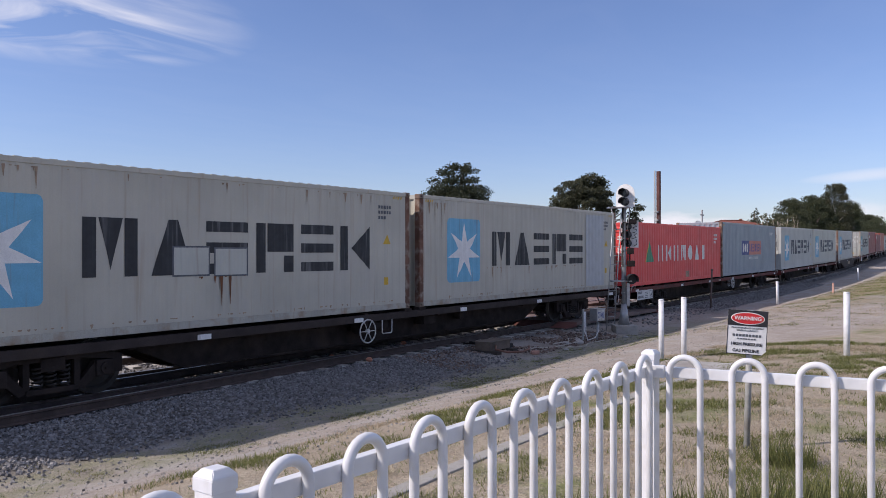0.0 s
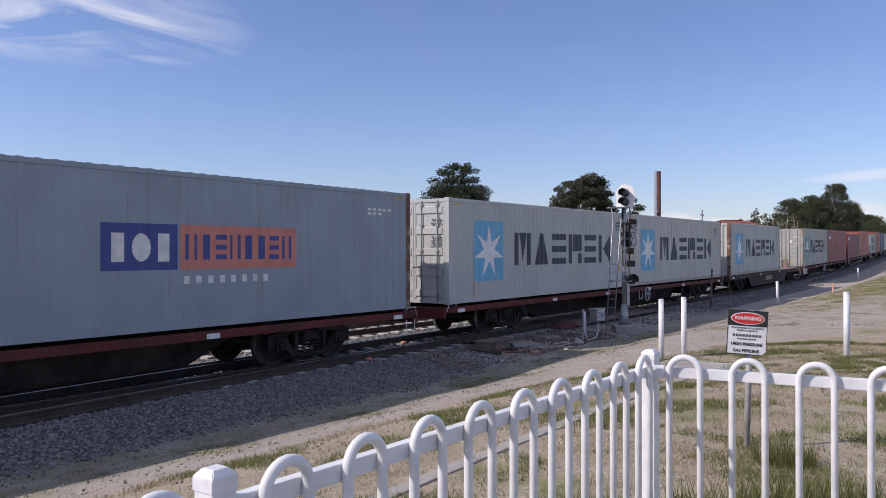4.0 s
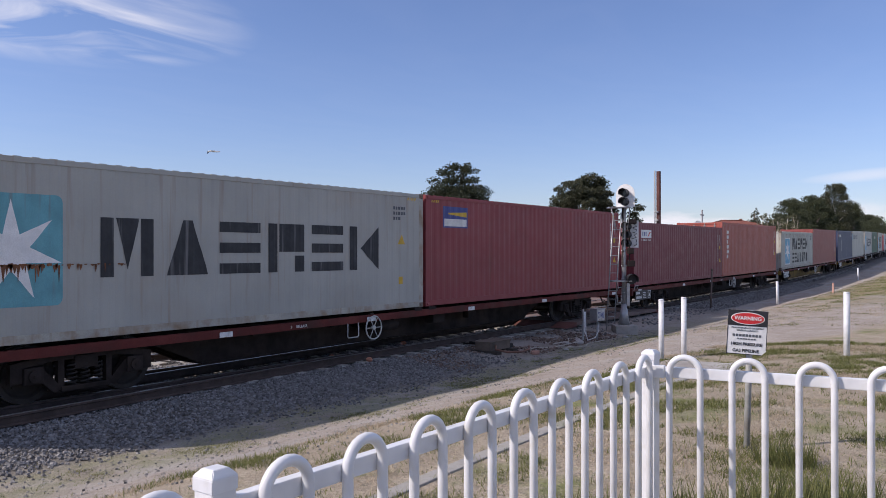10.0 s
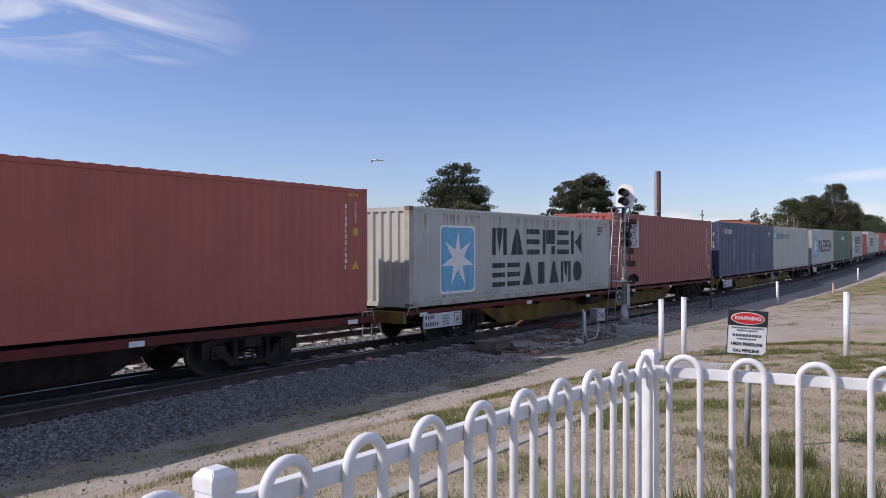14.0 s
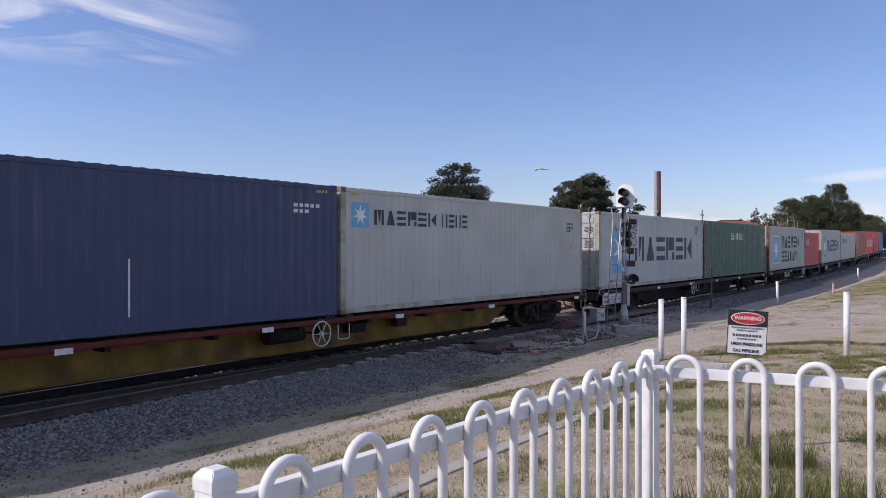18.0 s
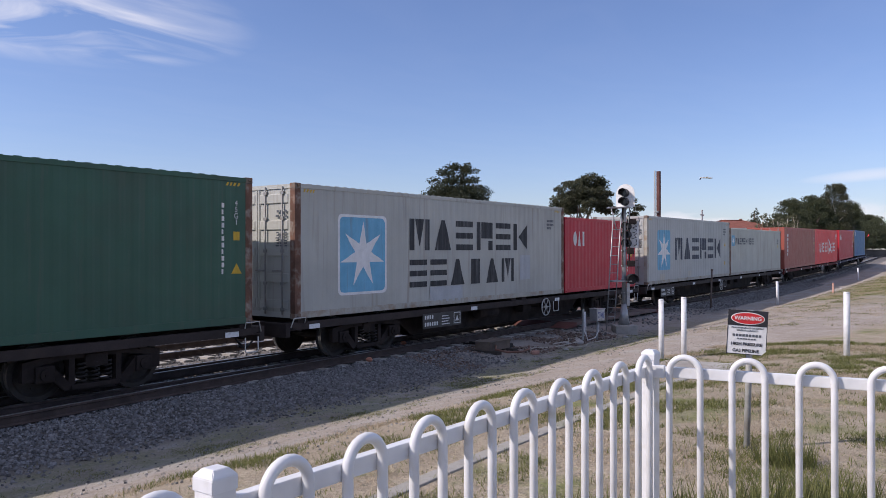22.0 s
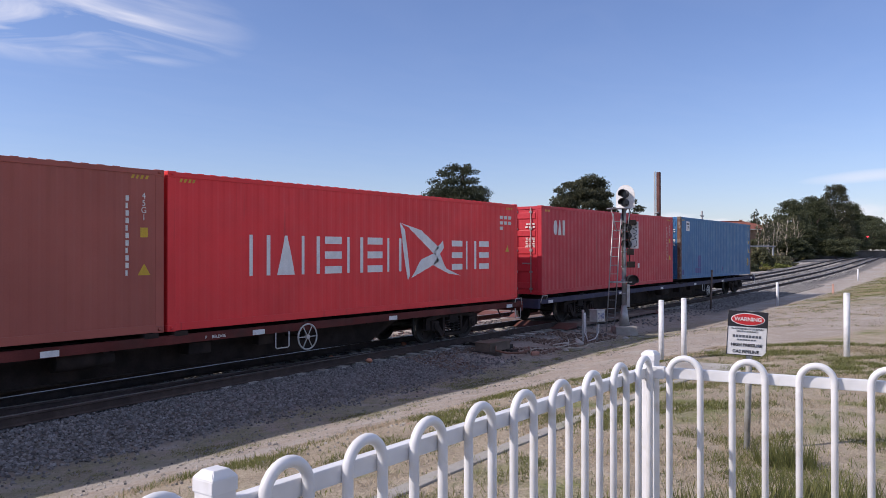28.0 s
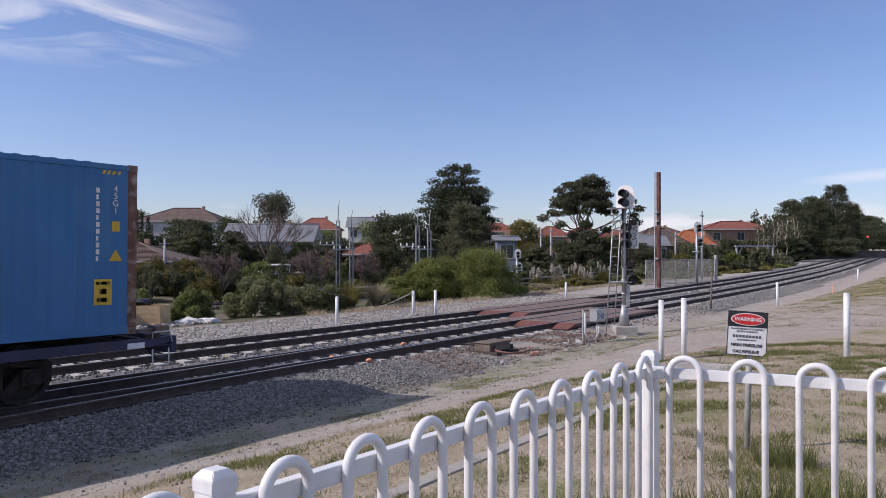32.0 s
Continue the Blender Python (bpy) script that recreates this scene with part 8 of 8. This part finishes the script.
HOUSES = [
    (41.9, 69.7, 13.1, 3.4, 1.7, "tile", "brick", True, "house with a weathered brown tiled hip roof"), (79.4, 111.5, 13.6, 9.9, 7.6, "brown", "white", True, "large white house with a brown hipped roof"), (71.1, 80.6, 11.5, 6.3, 4.0, "metal", "white", False, "big hall with a pale metal gable roof"),
    (113.8, 115.4, 9.0, 9.6, 7.2, "red", "brick", True, "brick house with a red tiled roof"), (121, 107, 8, 9.0, 7.0, "red", "brick", True, "brick house with a red tiled roof"), (45.0, 90.9, 13.5, 5.0, 3.6, "grey", "white", False, "long white building with a grey metal roof"), (65.5, 130.5, 12, 9.2, 8.2, "grey", "cream", False, "long pale building on the hill"), (57.0, 124.0, 10.6, 7.8, 6.2, "red", "cream", True, "house with a red tiled roof on the hill"),
    (62.1, 101.4, 5.6, 5.9, 4.4, "grey", "cream", False, "small house with a grey gable roof"), (65.7, 59.2, 3.6, 3.4, 2.3, "red", "brick", True, "low brick house with a red roof"), (112.2, 100.6, 6.6, 9.3, 7.4, "grey", "white", False, "white house with a grey gable"), (68.3, 42.1, 1.9, 4.1, 3.8, "metal", "blue", False, "blue-grey shed with a flat pale roof", None, None, 1),
    (133.3, 71.8, 6.0, 7.5, 5.6, "red", "brick", True, "brick house with a red hip roof"), (146.2, 71.2, 7.4, 7.7, 6.0, "red", "brick", True, "brick house with a red hip roof"), (114.4, 43.5, 8.2, 6.1, 3.6, "brown", "brick", True, "tan brick house with a large brown roof"), (107.7, 42.5, 4.8, 5.0, 3.6, "grey", "white", False, "white weatherboard house with a grey roof"), (124.3, 41.8, 6.4, 6.0, 3.8, "orange", "brick", True, "brick house with an orange tiled roof"),
    (143.7, 40.7, 12.6, 8.1, 6.6, "red", "brick", True, "long brick house with a low red hip roof"), (160.4, 60.3, 8.0, 8.0, 6.5, "brown", "brick", True, "house with a brown hip roof"), (128, 56, 7, 6.4, 4.6, "red", "cream", True, "house with a red tiled roof"), (95, 68, 7, 4.6, 3.0, "red", "brick", True, "house with a red tiled roof"), (88, 104, 9, 6.6, 4.8, "red", "brick", True, "house with a red tiled roof"), (150, 95, 9, 9.2, 7.2, "red", "cream", True, "house with a red tiled roof"),
]
for hh in HOUSES:
    house(*hh)


# ---- masts, poles and fences across the line ----
GALV = material("dull galvanised mast", (0.36, 0.37, 0.38), 0.6, 0.4, 0.15, 3, 40, 0.1)
RUSTPOLE = material("rusty red pole", (0.12, 0.05, 0.042), 0.85, 0.1, 0.35, 1.2, 30, 0.3, dirt=(0.24, 0.21, 0.20), dirt_amount=0.5, dirt_scale=0.7)
for x, y, top in ((45.0, 43.4, 6.6), (45.7, 42.6, 5.9), (48.7, 38.2, 6.2), (49.3, 37.5, 5.8)):
    z = soil(x, y)
    t = thing("catenary_mast", pose(x, y, z, 0, 0, -35), "tall grey steel mast with a cross arm", "mast", "masts across the line")
    bm = bmesh.new()
    h = top - z
    for o in (-0.13, 0.13):
        soft_box(bm, o - 0.035, o + 0.035, -0.08, 0.08, -0.3, h - 1.6, 0.008)
    for k in range(16):
        zz = (h - 2.0) * k / 16
        tube(bm, [(-0.1, 0, zz), (0.1, 0, zz + (h - 2) / 16)], 0.014, 4)
    part("shaft", bm, GALV, t)
    bm = bmesh.new()
    tube(bm, [(0, 0, h - 1.8), (0.02, 0, h - 0.5), (0.12, 0, h)], 0.04, 6, r_end=0.02)
    part("finial", bm, GALV, t)
    bm = bmesh.new()
    soft_box(bm, -1.5, 0.3, -0.04, 0.04, h * 0.55, h * 0.55 + 0.1, 0.01)
    part("cross_arm", bm, GALV, t)
    for k in range(3):
        bm = bmesh.new()
        tube(bm, [(-1.4 + 0.5 * k, 0, h * 0.55 + 0.1), (-1.4 + 0.5 * k, 0, h * 0.55 + 0.3)], 0.05, 6)
        part("insulator", bm, WHITE, t)
for x, y, top, lab in ((41.6, 61.7, 3.7, "grey timber pole beside the gardens"), (75.6, 40.7, 5.2, "slim grey pole behind the line"), (74.9, 41.6, 4.9, "slim grey pole behind the line"), (78.7, 36.4, 5.1, "slim grey pole behind the line"), (86, 30.5, 4.8, "slim grey pole behind the line"), (70, 22.4, 6.2, "slim grey pole beside the fence")):
    z = soil(x, y)
    t = thing("utility_pole", pose(x, y, z), lab, "pole", "poles across the line")
    bm = bmesh.new()
    tube(bm, [(0, 0, -0.2), (0, 0, top - z)], 0.13, 8, r_end=0.09)
    part("shaft", bm, GALV, t)
    bm = bmesh.new()
    soft_box(bm, -0.5, 0.5, -0.04, 0.04, top - z - 0.5, top - z - 0.4, 0.01)
    part("cross_arm", bm, GALV, t)
t = thing("rusty_pole", pose(52.5, 19.9, soil(52.5, 19.9)), "tall rusty red pole with a stay wire beside the line", "pole")
# the thin pale shaft is added to stand for the pole's sunlit edge
for ox, oy, w, mt, h in ((-0.11, 0.15, 0.05, GALV, 8.15), (0.05, -0.07, 0.14, RUSTPOLE, 8.1)):
    bm = bmesh.new()
    soft_box(bm, ox - w, ox + w, oy - w * 0.8, oy + w * 0.8, -0.3, h, 0.015)
    part("shaft", bm, mt, t)
bm = bmesh.new()
tube(bm, [(0.2, 0, 6.6), (3.2, 0.8, 0.0)], 0.02, 5)
part("stay_wire", bm, GALV, t)
bm = bmesh.new()
for zz in (2.0, 4.6, 5.2):
    soft_box(bm, -0.3, 0.3, -0.13, 0.13, zz, zz + 0.12, 0.02)
part("clamp", bm, GALV, t)
MESHPANEL = material("grey screening mesh", (0.34, 0.34, 0.33), 0.85, 0, 0.15, 1.0, 120, 0.2)
screened = thing("screened_fence", pose(54.9, 21.7, soil(54.9, 21.7), 0, 0, -12), "grey chain-link fence in pipe frames beside the line", "fence")
for i in range(5):
    bm = bmesh.new()
    for a, b in (((0, 0, -0.3), (0, 0, 1.95)), ((0, 0, 1.93), (1.97, 0, 1.93)), ((0, 0, 0.12), (1.97, 0, 0.12)), ((1.97, 0, -0.3), (1.97, 0, 1.95))):
        tube(bm, [a, b], 0.03, 6)
    fr = part("frame", bm, GALV, screened, "pipe frame", pose(1.99 * i, 0, 0))
    bm = bmesh.new()
    for k in range(-17, 18):
        for sg in (-1, 1):
            # one wire of the mesh, cut to the frame
            pts = []
            for q in range(19):
                u = q / 18 * 1.77
                v = 0.985 + k * 0.11 + sg * (u - 0.885)
                if 0.03 <= v <= 1.94:
                    pts.append((v, 0, 0.14 + u))
            if len(pts) > 1:
                tube(bm, [pts[0], pts[-1]], 0.009, 3)
    part("chain_link", bm, MESHPANEL, fr, "grey wire chain-link mesh")
bm = bmesh.new()
soft_box(bm, 10.0, 10.2, -0.1, 0.1, -0.2, 2.3, 0.02)
part("end_post", bm, GALV, screened)
rail_fence = thing("rail_fence", pose(0, 0, 0), "low grey rail fence beyond the shrubs", "fence")
for i, (x, y) in enumerate(((34.0, 36.5), (38.0, 35.5), (42.0, 34.5), (46.0, 33.5), (50.0, 32.5), (54.0, 33.5), (58, 32.8), (62, 32), (66, 31.5), (70, 31))):
    z = soil(x, y)
    for zz in (0.35, 0.8, 1.2):
        bm = bmesh.new()
        soft_box(bm, 0, 4.1, -0.03, 0.03, zz, zz + 0.1, 0.01)
        part("rail_bar", bm, GALV, rail_fence, "", pose(x, y, z, 0, 0, -13))
    bm = bmesh.new()
    soft_box(bm, -0.05, 0.05, -0.05, 0.05, -0.3, 1.3, 0.01)
    part("post", bm, GALV, rail_fence, "", pose(x, y, z, 0, 0, -13))


def small_signal(x, y, top, label, heads=2):
    z = soil(x, y)
    s = thing("railway_signal", pose(x, y, z), label, "railway signal", "far signals")
    h = top - z
    bm = bmesh.new()
    tube(bm, [(0, 0, -0.2), (0, 0, h - 0.5)], 0.09, 10)
    part("mast", bm, STEEL, s)
    signal_head(s, 0, -0.1, h - 0.45, -50, 2, 0.6, 0.85, SIGWHITE)
    if heads > 1:
        signal_head(s, 0.25, -0.1, h - 1.6, -50, 2, 0.6, 0.8, SIGWHITE)
    bm = bmesh.new()
    soft_box(bm, -0.3, 0.3, -0.25, 0.25, h - 2.4, h - 2.36, 0.01)
    part("platform", bm, STEEL, s)


small_signal(60.9, 19.9, 4.9, "far railway signal with two white round-topped heads")
small_signal(60.4, 36.0, 2.8, "short railway signal beyond the shrubs")
REDLAMP = glow("lit red lamp", (1.0, 0.03, 0.05), 9.0)
x, y = 250, 33.0
z = soil(x, y)
s = thing("railway_signal", pose(x, y, z), "distant railway signal showing two red lights", "railway signal", "far signals")
bm = bmesh.new()
tube(bm, [(0, 0, -1), (0, 0, 7.5 - z)], 0.1, 8)
soft_box(bm, -0.5, 0.5, 0.06, 0.12, 5.0 - z, 7.6 - z, 0.02)
part("mast", bm, BLACK, s)
for zz in (5.6, 7.1):
    bm = bmesh.new()
    bmesh.ops.create_uvsphere(bm, u_segments=12, v_segments=8, radius=0.26)
    part("lamp", bm, REDLAMP, s, "glowing red lamp", pose(-0.25, -0.1, zz - z))
for x, y, top in ((103.3, 28.6, 3.4),):
    z = soil(x, y)
    t = thing("gantry", pose(x, y, z, 0, 0, -28), "grey steel pipe gantry beyond the shrubs", "gantry")
    for o in (0, 6.6):
        bm = bmesh.new()
        soft_box(bm, o - 0.1, o + 0.1, -0.1, 0.1, -0.3, top - z, 0.02)
        part("leg", bm, GALV, t)
    bm = bmesh.new()
    soft_box(bm, -0.3, 7.0, -0.1, 0.1, top - z - 0.2, top - z, 0.02)
    tube(bm, [(0.1, 0, top - z - 1.6), (1.0, 0, top - z - 0.2)], 0.06, 6)
    part("beam", bm, GALV, t)
t = thing("bridge_parapet", pose(145, 29.5, soil(145, 29.5), 0, 0, -35), "dark low parapet wall beside the bend", "wall")
bm = bmesh.new()
soft_box(bm, -0.5, 22, -0.3, 0.3, -0.6, 1.5, 0.04)
soft_box(bm, -0.7, 22, -0.4, 0.4, 1.5, 1.65, 0.04)
part("wall", bm, material("sooty concrete", (0.09, 0.085, 0.08), 0.9, 0, 0.3, 0.7, 20, 0.3), t)
bm = bmesh.new()
soft_box(bm, -0.15, 0.15, -0.35, -0.3, 0.4, 1.3, 0.02)
part("marker", bm, WHITE, t, "white marker board", pose(1.2, 0, 0))


# ---- clutter of the yard across the line ----
PLANK = material("fresh pine boards", (0.52, 0.38, 0.22), 0.75, 0, 0.2, 3, 30, 0.2)
PINK = material("pinkish plywood", (0.38, 0.20, 0.14), 0.8, 0, 0.15, 2, 30, 0.1)
TARP = material("blue plastic sheet", (0.05, 0.16, 0.42), 0.45, 0, 0.15, 2, 30, 0.3)
BAG = material("white woven sack", (0.62, 0.62, 0.60), 0.8, 0, 0.15, 4, 30, 0.3)


def crate(x, y, w, d, h, mat, label, turn, tilt=0):
    z = soil(x, y)
    c = thing("crate", pose(x, y, z, tilt, 0, turn), label, "crate", "crates in the yard")
    n = 5
    for sy in (-1, 1):
        for k in range(n):
            bm = bmesh.new()
            soft_box(bm, -w / 2, w / 2, sy * d / 2 - 0.012, sy * d / 2 + 0.012, h * k / n + 0.006, h * (k + 1) / n - 0.006, 0.004)
            part("plank", bm, mat, c)
    for sx in (-1, 1):
        bm = bmesh.new()
        soft_box(bm, sx * w / 2 - 0.012, sx * w / 2 + 0.012, -d / 2 + 0.015, d / 2 - 0.015, 0, h, 0.004)
        part("end_board", bm, mat, c)
        bm = bmesh.new()
        soft_box(bm, sx * (w / 2 - 0.12) - 0.05, sx * (w / 2 - 0.12) + 0.05, -d / 2 - 0.034, -d / 2 - 0.013, 0, h, 0.004)
        part("batten", bm, mat, c)
    bm = bmesh.new()
    soft_box(bm, -w / 2 + 0.02, w / 2 - 0.02, -d / 2 + 0.02, d / 2 - 0.02, 0.01, 0.06, 0.01)
    part("base", bm, mat, c)
    if tilt:
        for k in range(6):
            bm = bmesh.new()
            soft_box(bm, -w / 2 + w * k / 6 + 0.006, -w / 2 + w * (k + 1) / 6 - 0.006, -d / 2 - 0.03, d / 2 + 0.03, h + 0.002, h + 0.026, 0.004)
            part("lid_plank", bm, mat, c)


crate(15.3, 28.2, 1.0, 0.9, 1.05, PLANK, "pale pine crate leaning on the rubble", -50, 30)
crate(16.5, 28.2, 1.1, 1.0, 0.9, PINK, "pinkish plywood crate on the rubble", -52)
crate(17.9, 27.8, 1.6, 1.1, 0.85, PLANK, "pale pine crate with green stencil marks", -50)
for i, (x, y, r, mt, lab) in enumerate(((17.8, 28.0, 0.45, BLACK, "black plastic bundle on a crate"), (19.0, 26.5, 0.5, BAG, "white sack on the gravel"), (19.7, 26.2, 0.42, BAG, "white sack on the gravel"))):
    bm = bmesh.new()
    bmesh.ops.create_icosphere(bm, subdivisions=3, radius=r)
    for v in bm.verts:
        v.co *= 1 + 0.5 * noise.noise(v.co * 4 + Vector((i, 0, 0)))
        v.co.z *= 0.36
        v.co.z = max(v.co.z, -r * 0.2)
    for f in bm.faces:
        f.smooth = True
    z = soil(x, y) + (0.85 if i == 0 else 0)
    ob = part("bundle", bm, mt, None, "", pose(x, y, z + r * 0.19))
    tagged(ob, lab, "bundle", "bundles in the yard")
t = thing("site_board", pose(30.2, 55.2, soil(30.2, 55.2), 0, 0, -60), "purple site board on two posts", "sign board")
bm = bmesh.new()
soft_box(bm, -0.55, 0.55, -0.03, 0.03, 1.6, 2.3, 0.01)
part("board", bm, material("purple sign paint", (0.10, 0.06, 0.20), 0.5), t)
for x in (-0.45, 0.45):
    bm = bmesh.new()
    soft_box(bm, x - 0.04, x + 0.04, 0.031, 0.09, 0, 2.3, 0.01)
    part("post", bm, GALV, t)
t = thing("sheet_panel", pose(18.7, 35.4, soil(18.7, 35.4), 0, 0, -55), "upright blue plastic sheet panel in the yard", "panel")
bm = bmesh.new()
soft_box(bm, -0.35, 0.35, -0.02, 0.02, 0.9, 2.05, 0.01)
part("sheet", bm, TARP, t)
for x in (-0.39, 0.39):
    bm = bmesh.new()
    soft_box(bm, x - 0.03, x + 0.03, -0.04, 0.04, 0, 2.1, 0.01)
    part("post", bm, TARP, t)
stones("rubble", 900, (13.5, 19.5), (25.6, 28.6), 0.16, PEBBLE, "grey heap of rubble in the yard")
# parked vehicles beyond the shrubs
CARWHITE = material("white car paint", (0.72, 0.73, 0.74), 0.3, 0, 0.05, 2, 40, 0)
TYRE = material("black tyre", (0.025, 0.025, 0.025), 0.85)


def van(x, y, turn, mat, label, long=5.2, high=2.2):
    z = soil(x, y)
    c = thing("van", pose(x, y, z, 0, 0, turn), label, "vehicle", "parked vehicles")
    bm = bmesh.new()
    extrude(bm, [(-long / 2, 0.35), (long / 2, 0.35), (long / 2, 1.0), (long / 2 - 0.7, 1.15), (long / 2 - 1.3, high), (-long / 2 + 0.1, high), (-long / 2, high - 0.3)], -0.9, 0.9, "y")
    bmesh.ops.bevel(bm, geom=bm.edges[:], offset=0.06, segments=2, affect="EDGES")
    part("body", bm, mat, c)
    for sy in (-1, 1):
        bm = bmesh.new()
        extrude(bm, [(long / 2 - 1.35, 1.2), (long / 2 - 0.85, 1.2), (long / 2 - 1.3, high - 0.2), (long / 2 - 2.0, high - 0.2), (long / 2 - 2.0, 1.2)], sy * 0.902 - 0.004, sy * 0.902 + 0.004, "y")
        part("side_window", bm, PANE, c)
        for sx in (-1, 1):
            bm = bmesh.new()
            disc(bm, (sx * long * 0.3, sy * 0.82, 0.34), 0.34, -0.1, 0.1, 18)
            wh = part("wheel", bm, TYRE, c)
            bm = bmesh.new()
            disc(bm, (sx * long * 0.3, sy * 0.93, 0.34), 0.2, -0.01, 0.01, 12)
            part("rim", bm, STEEL, wh)
    bm = bmesh.new()
    extrude(bm, [(-0.75, 0), (0.75, 0), (0.65, 0.75), (-0.65, 0.75)], -0.01, 0.01, "y")
    part("windscreen", bm, PANE, c, "", pose(long / 2 - 0.98, 0, 1.25, -28, 0, 90))


van(31.4, 58.6, -75, CARWHITE, "white truck parked beyond the gardens", 2.8, 2.1)
t = thing("market_stall", pose(48.8, 55.2, soil(48.8, 55.2), 0, 0, -50), "small stall with a white awning and orange front", "stall")
for nm, q, mt in (("counter", (-1.2, 1.2, -0.5, 0.5, 0, 1.5), material("orange-brown boards", (0.33, 0.11, 0.05), 0.8)), ("awning", (-1.4, 1.4, -0.9, 0.9, 2.2, 2.35), WHITE), ("heap", (-0.4, 1.3, -1.1, -0.6, 0, 1.7), BAG)):
    bm = bmesh.new()
    soft_box(bm, *q, 0.06)
    part(nm, bm, mt, t)
for sx in (-1, 1):
    for sy in (-1, 1):
        bm = bmesh.new()
        tube(bm, [(sx * 1.3, sy * 0.8, 0), (sx * 1.3, sy * 0.8, 2.2)], 0.04, 6)
        part("post", bm, WHITE, t)
# a siding behind the gardens
siding = thing("siding_track", pose(0, 0, 0), "rusty siding track on dark sleepers below the gardens", "track", "", "structure")
for o in (-0.75, 0.75):
    bm = bmesh.new()
    pts = []
    for k in range(24):
        x = 20 + 2.5 * k
        y = 40.5 + 0.24 * (x - 20) + o
        pts.append((x, y, soil(x, y) + 0.38))
    tube(bm, pts, 0.08, 4)
    part("rail", bm, RAIL, siding)
bm = bmesh.new()
soft_box(bm, -0.13, 0.13, -1.3, 1.3, 0.05, 0.26, 0.02)
SIDE_TIE = mesh_of("sleeper", bm, material("dark timber sleeper", (0.07, 0.06, 0.05), 0.9))
for k in range(62):
    x = 20 + 0.9 * k
    y = 40.5 + 0.24 * (x - 20)
    hang("sleeper", SIDE_TIE, siding, "", pose(x, y, soil(x, y), 0, 0, 13.5))


# ---- aeroplane ----
def aeroplane():
    a = thing("airliner", pose(0, 0, 0), "small distant white airliner crossing the blue sky", "aeroplane")
    AIR = material("white airliner skin", (0.75, 0.76, 0.78), 0.35, 0, 0.05, 0.1, 2, 0)
    bm = bmesh.new()
    tube(bm, [(-16, 0, 0.6), (-12, 0, 0.2), (-6, 0, 0), (10, 0, 0), (14, 0, -0.1), (16, 0, -0.3)], 1.9, 14)
    for v in bm.verts:
        k = min(1.0, max(0.25, (16.4 - abs(v.co.x)) / 5.0))
        v.co.y *= k
        v.co.z *= k
    part("fuselage", bm, AIR, a)
    for sy in (-1, 1):
        bm = bmesh.new()
        extrude(bm, [(3.5, 0), (-2.0, 0), (-5.5, sy * 16), (-3.8, sy * 16)], -0.7, -0.4, "z")
        part("wing", bm, AIR, a)
        bm = bmesh.new()
        tube(bm, [(2.5, sy * 5.2, -1.7), (-1.0, sy * 5.2, -1.6)], 1.0, 10)
        part("engine", bm, AIR, a)
        bm = bmesh.new()
        extrude(bm, [(-12.2, 0), (-14.8, 0), (-16.2, sy * 5.5), (-15.0, sy * 5.5)], 0.6, 0.8, "z")
        part("tailplane", bm, AIR, a)
    bm = bmesh.new()
    extrude(bm, [(-11.0, 1.0), (-15.5, 0.6), (-17.2, 6.6), (-15.2, 6.6)], -0.15, 0.15, "y")
    part("fin", bm, material("dark tail paint", (0.10, 0.10, 0.14), 0.4), a)
    return a


PLANE = aeroplane()


# ---- movement ----
def motions():
    for ob, mid, half, shift in ROLLING:
        rows = []
        for k in range(33):
            m = ride(mid - run(k), half)
            if ob.name.startswith("shipping"):
                up = ob.get("front_lift", 0.0)
                m = m @ Matrix.Translation((shift, 0, BASE + ob.get("lift", 0.0) + up / 2)) @ Matrix.Rotation(up / FT40, 4, "Y")
            rows.append((k, m))
        walk(ob, rows)
    for ob, x, place in WHEELSETS:
        # each axle is turned while it is within sight
        ts = [t for t in np.arange(0, 32.0, 1 / 15) if -9 < place - run(t) < 75]
        if not ts:
            continue
        ts = ([0.0] if ts[0] > 0 else []) + ts + ([32.0] if ts[-1] < 31.99 else [])
        rows = []
        for i, t in enumerate(ts):
            near_t = min(max(t, ts[1] if i == 0 else t), ts[-2] if i == len(ts) - 1 else t)
            rows.append((float(t), pose(x, 0, 0.46, 0, -math.degrees(run(near_t) / 0.46) % 360, 0)))
        walk(ob, rows)
    p, q = Vector((961.9, 1901.6, 271.1)), Vector((1974.3, 520.4, 179.6))
    rows = []
    for t in (0, 8, 16, 24, 32):
        c = p + (q - p) * ((t - 6) / 17.0)
        rows.append((t, look(c, c + (q - p)) @ Matrix.Rotation(math.pi / 2, 4, "Y") @ Matrix.Rotation(math.pi / 2, 4, "X")))
    walk(PLANE, rows)


motions()
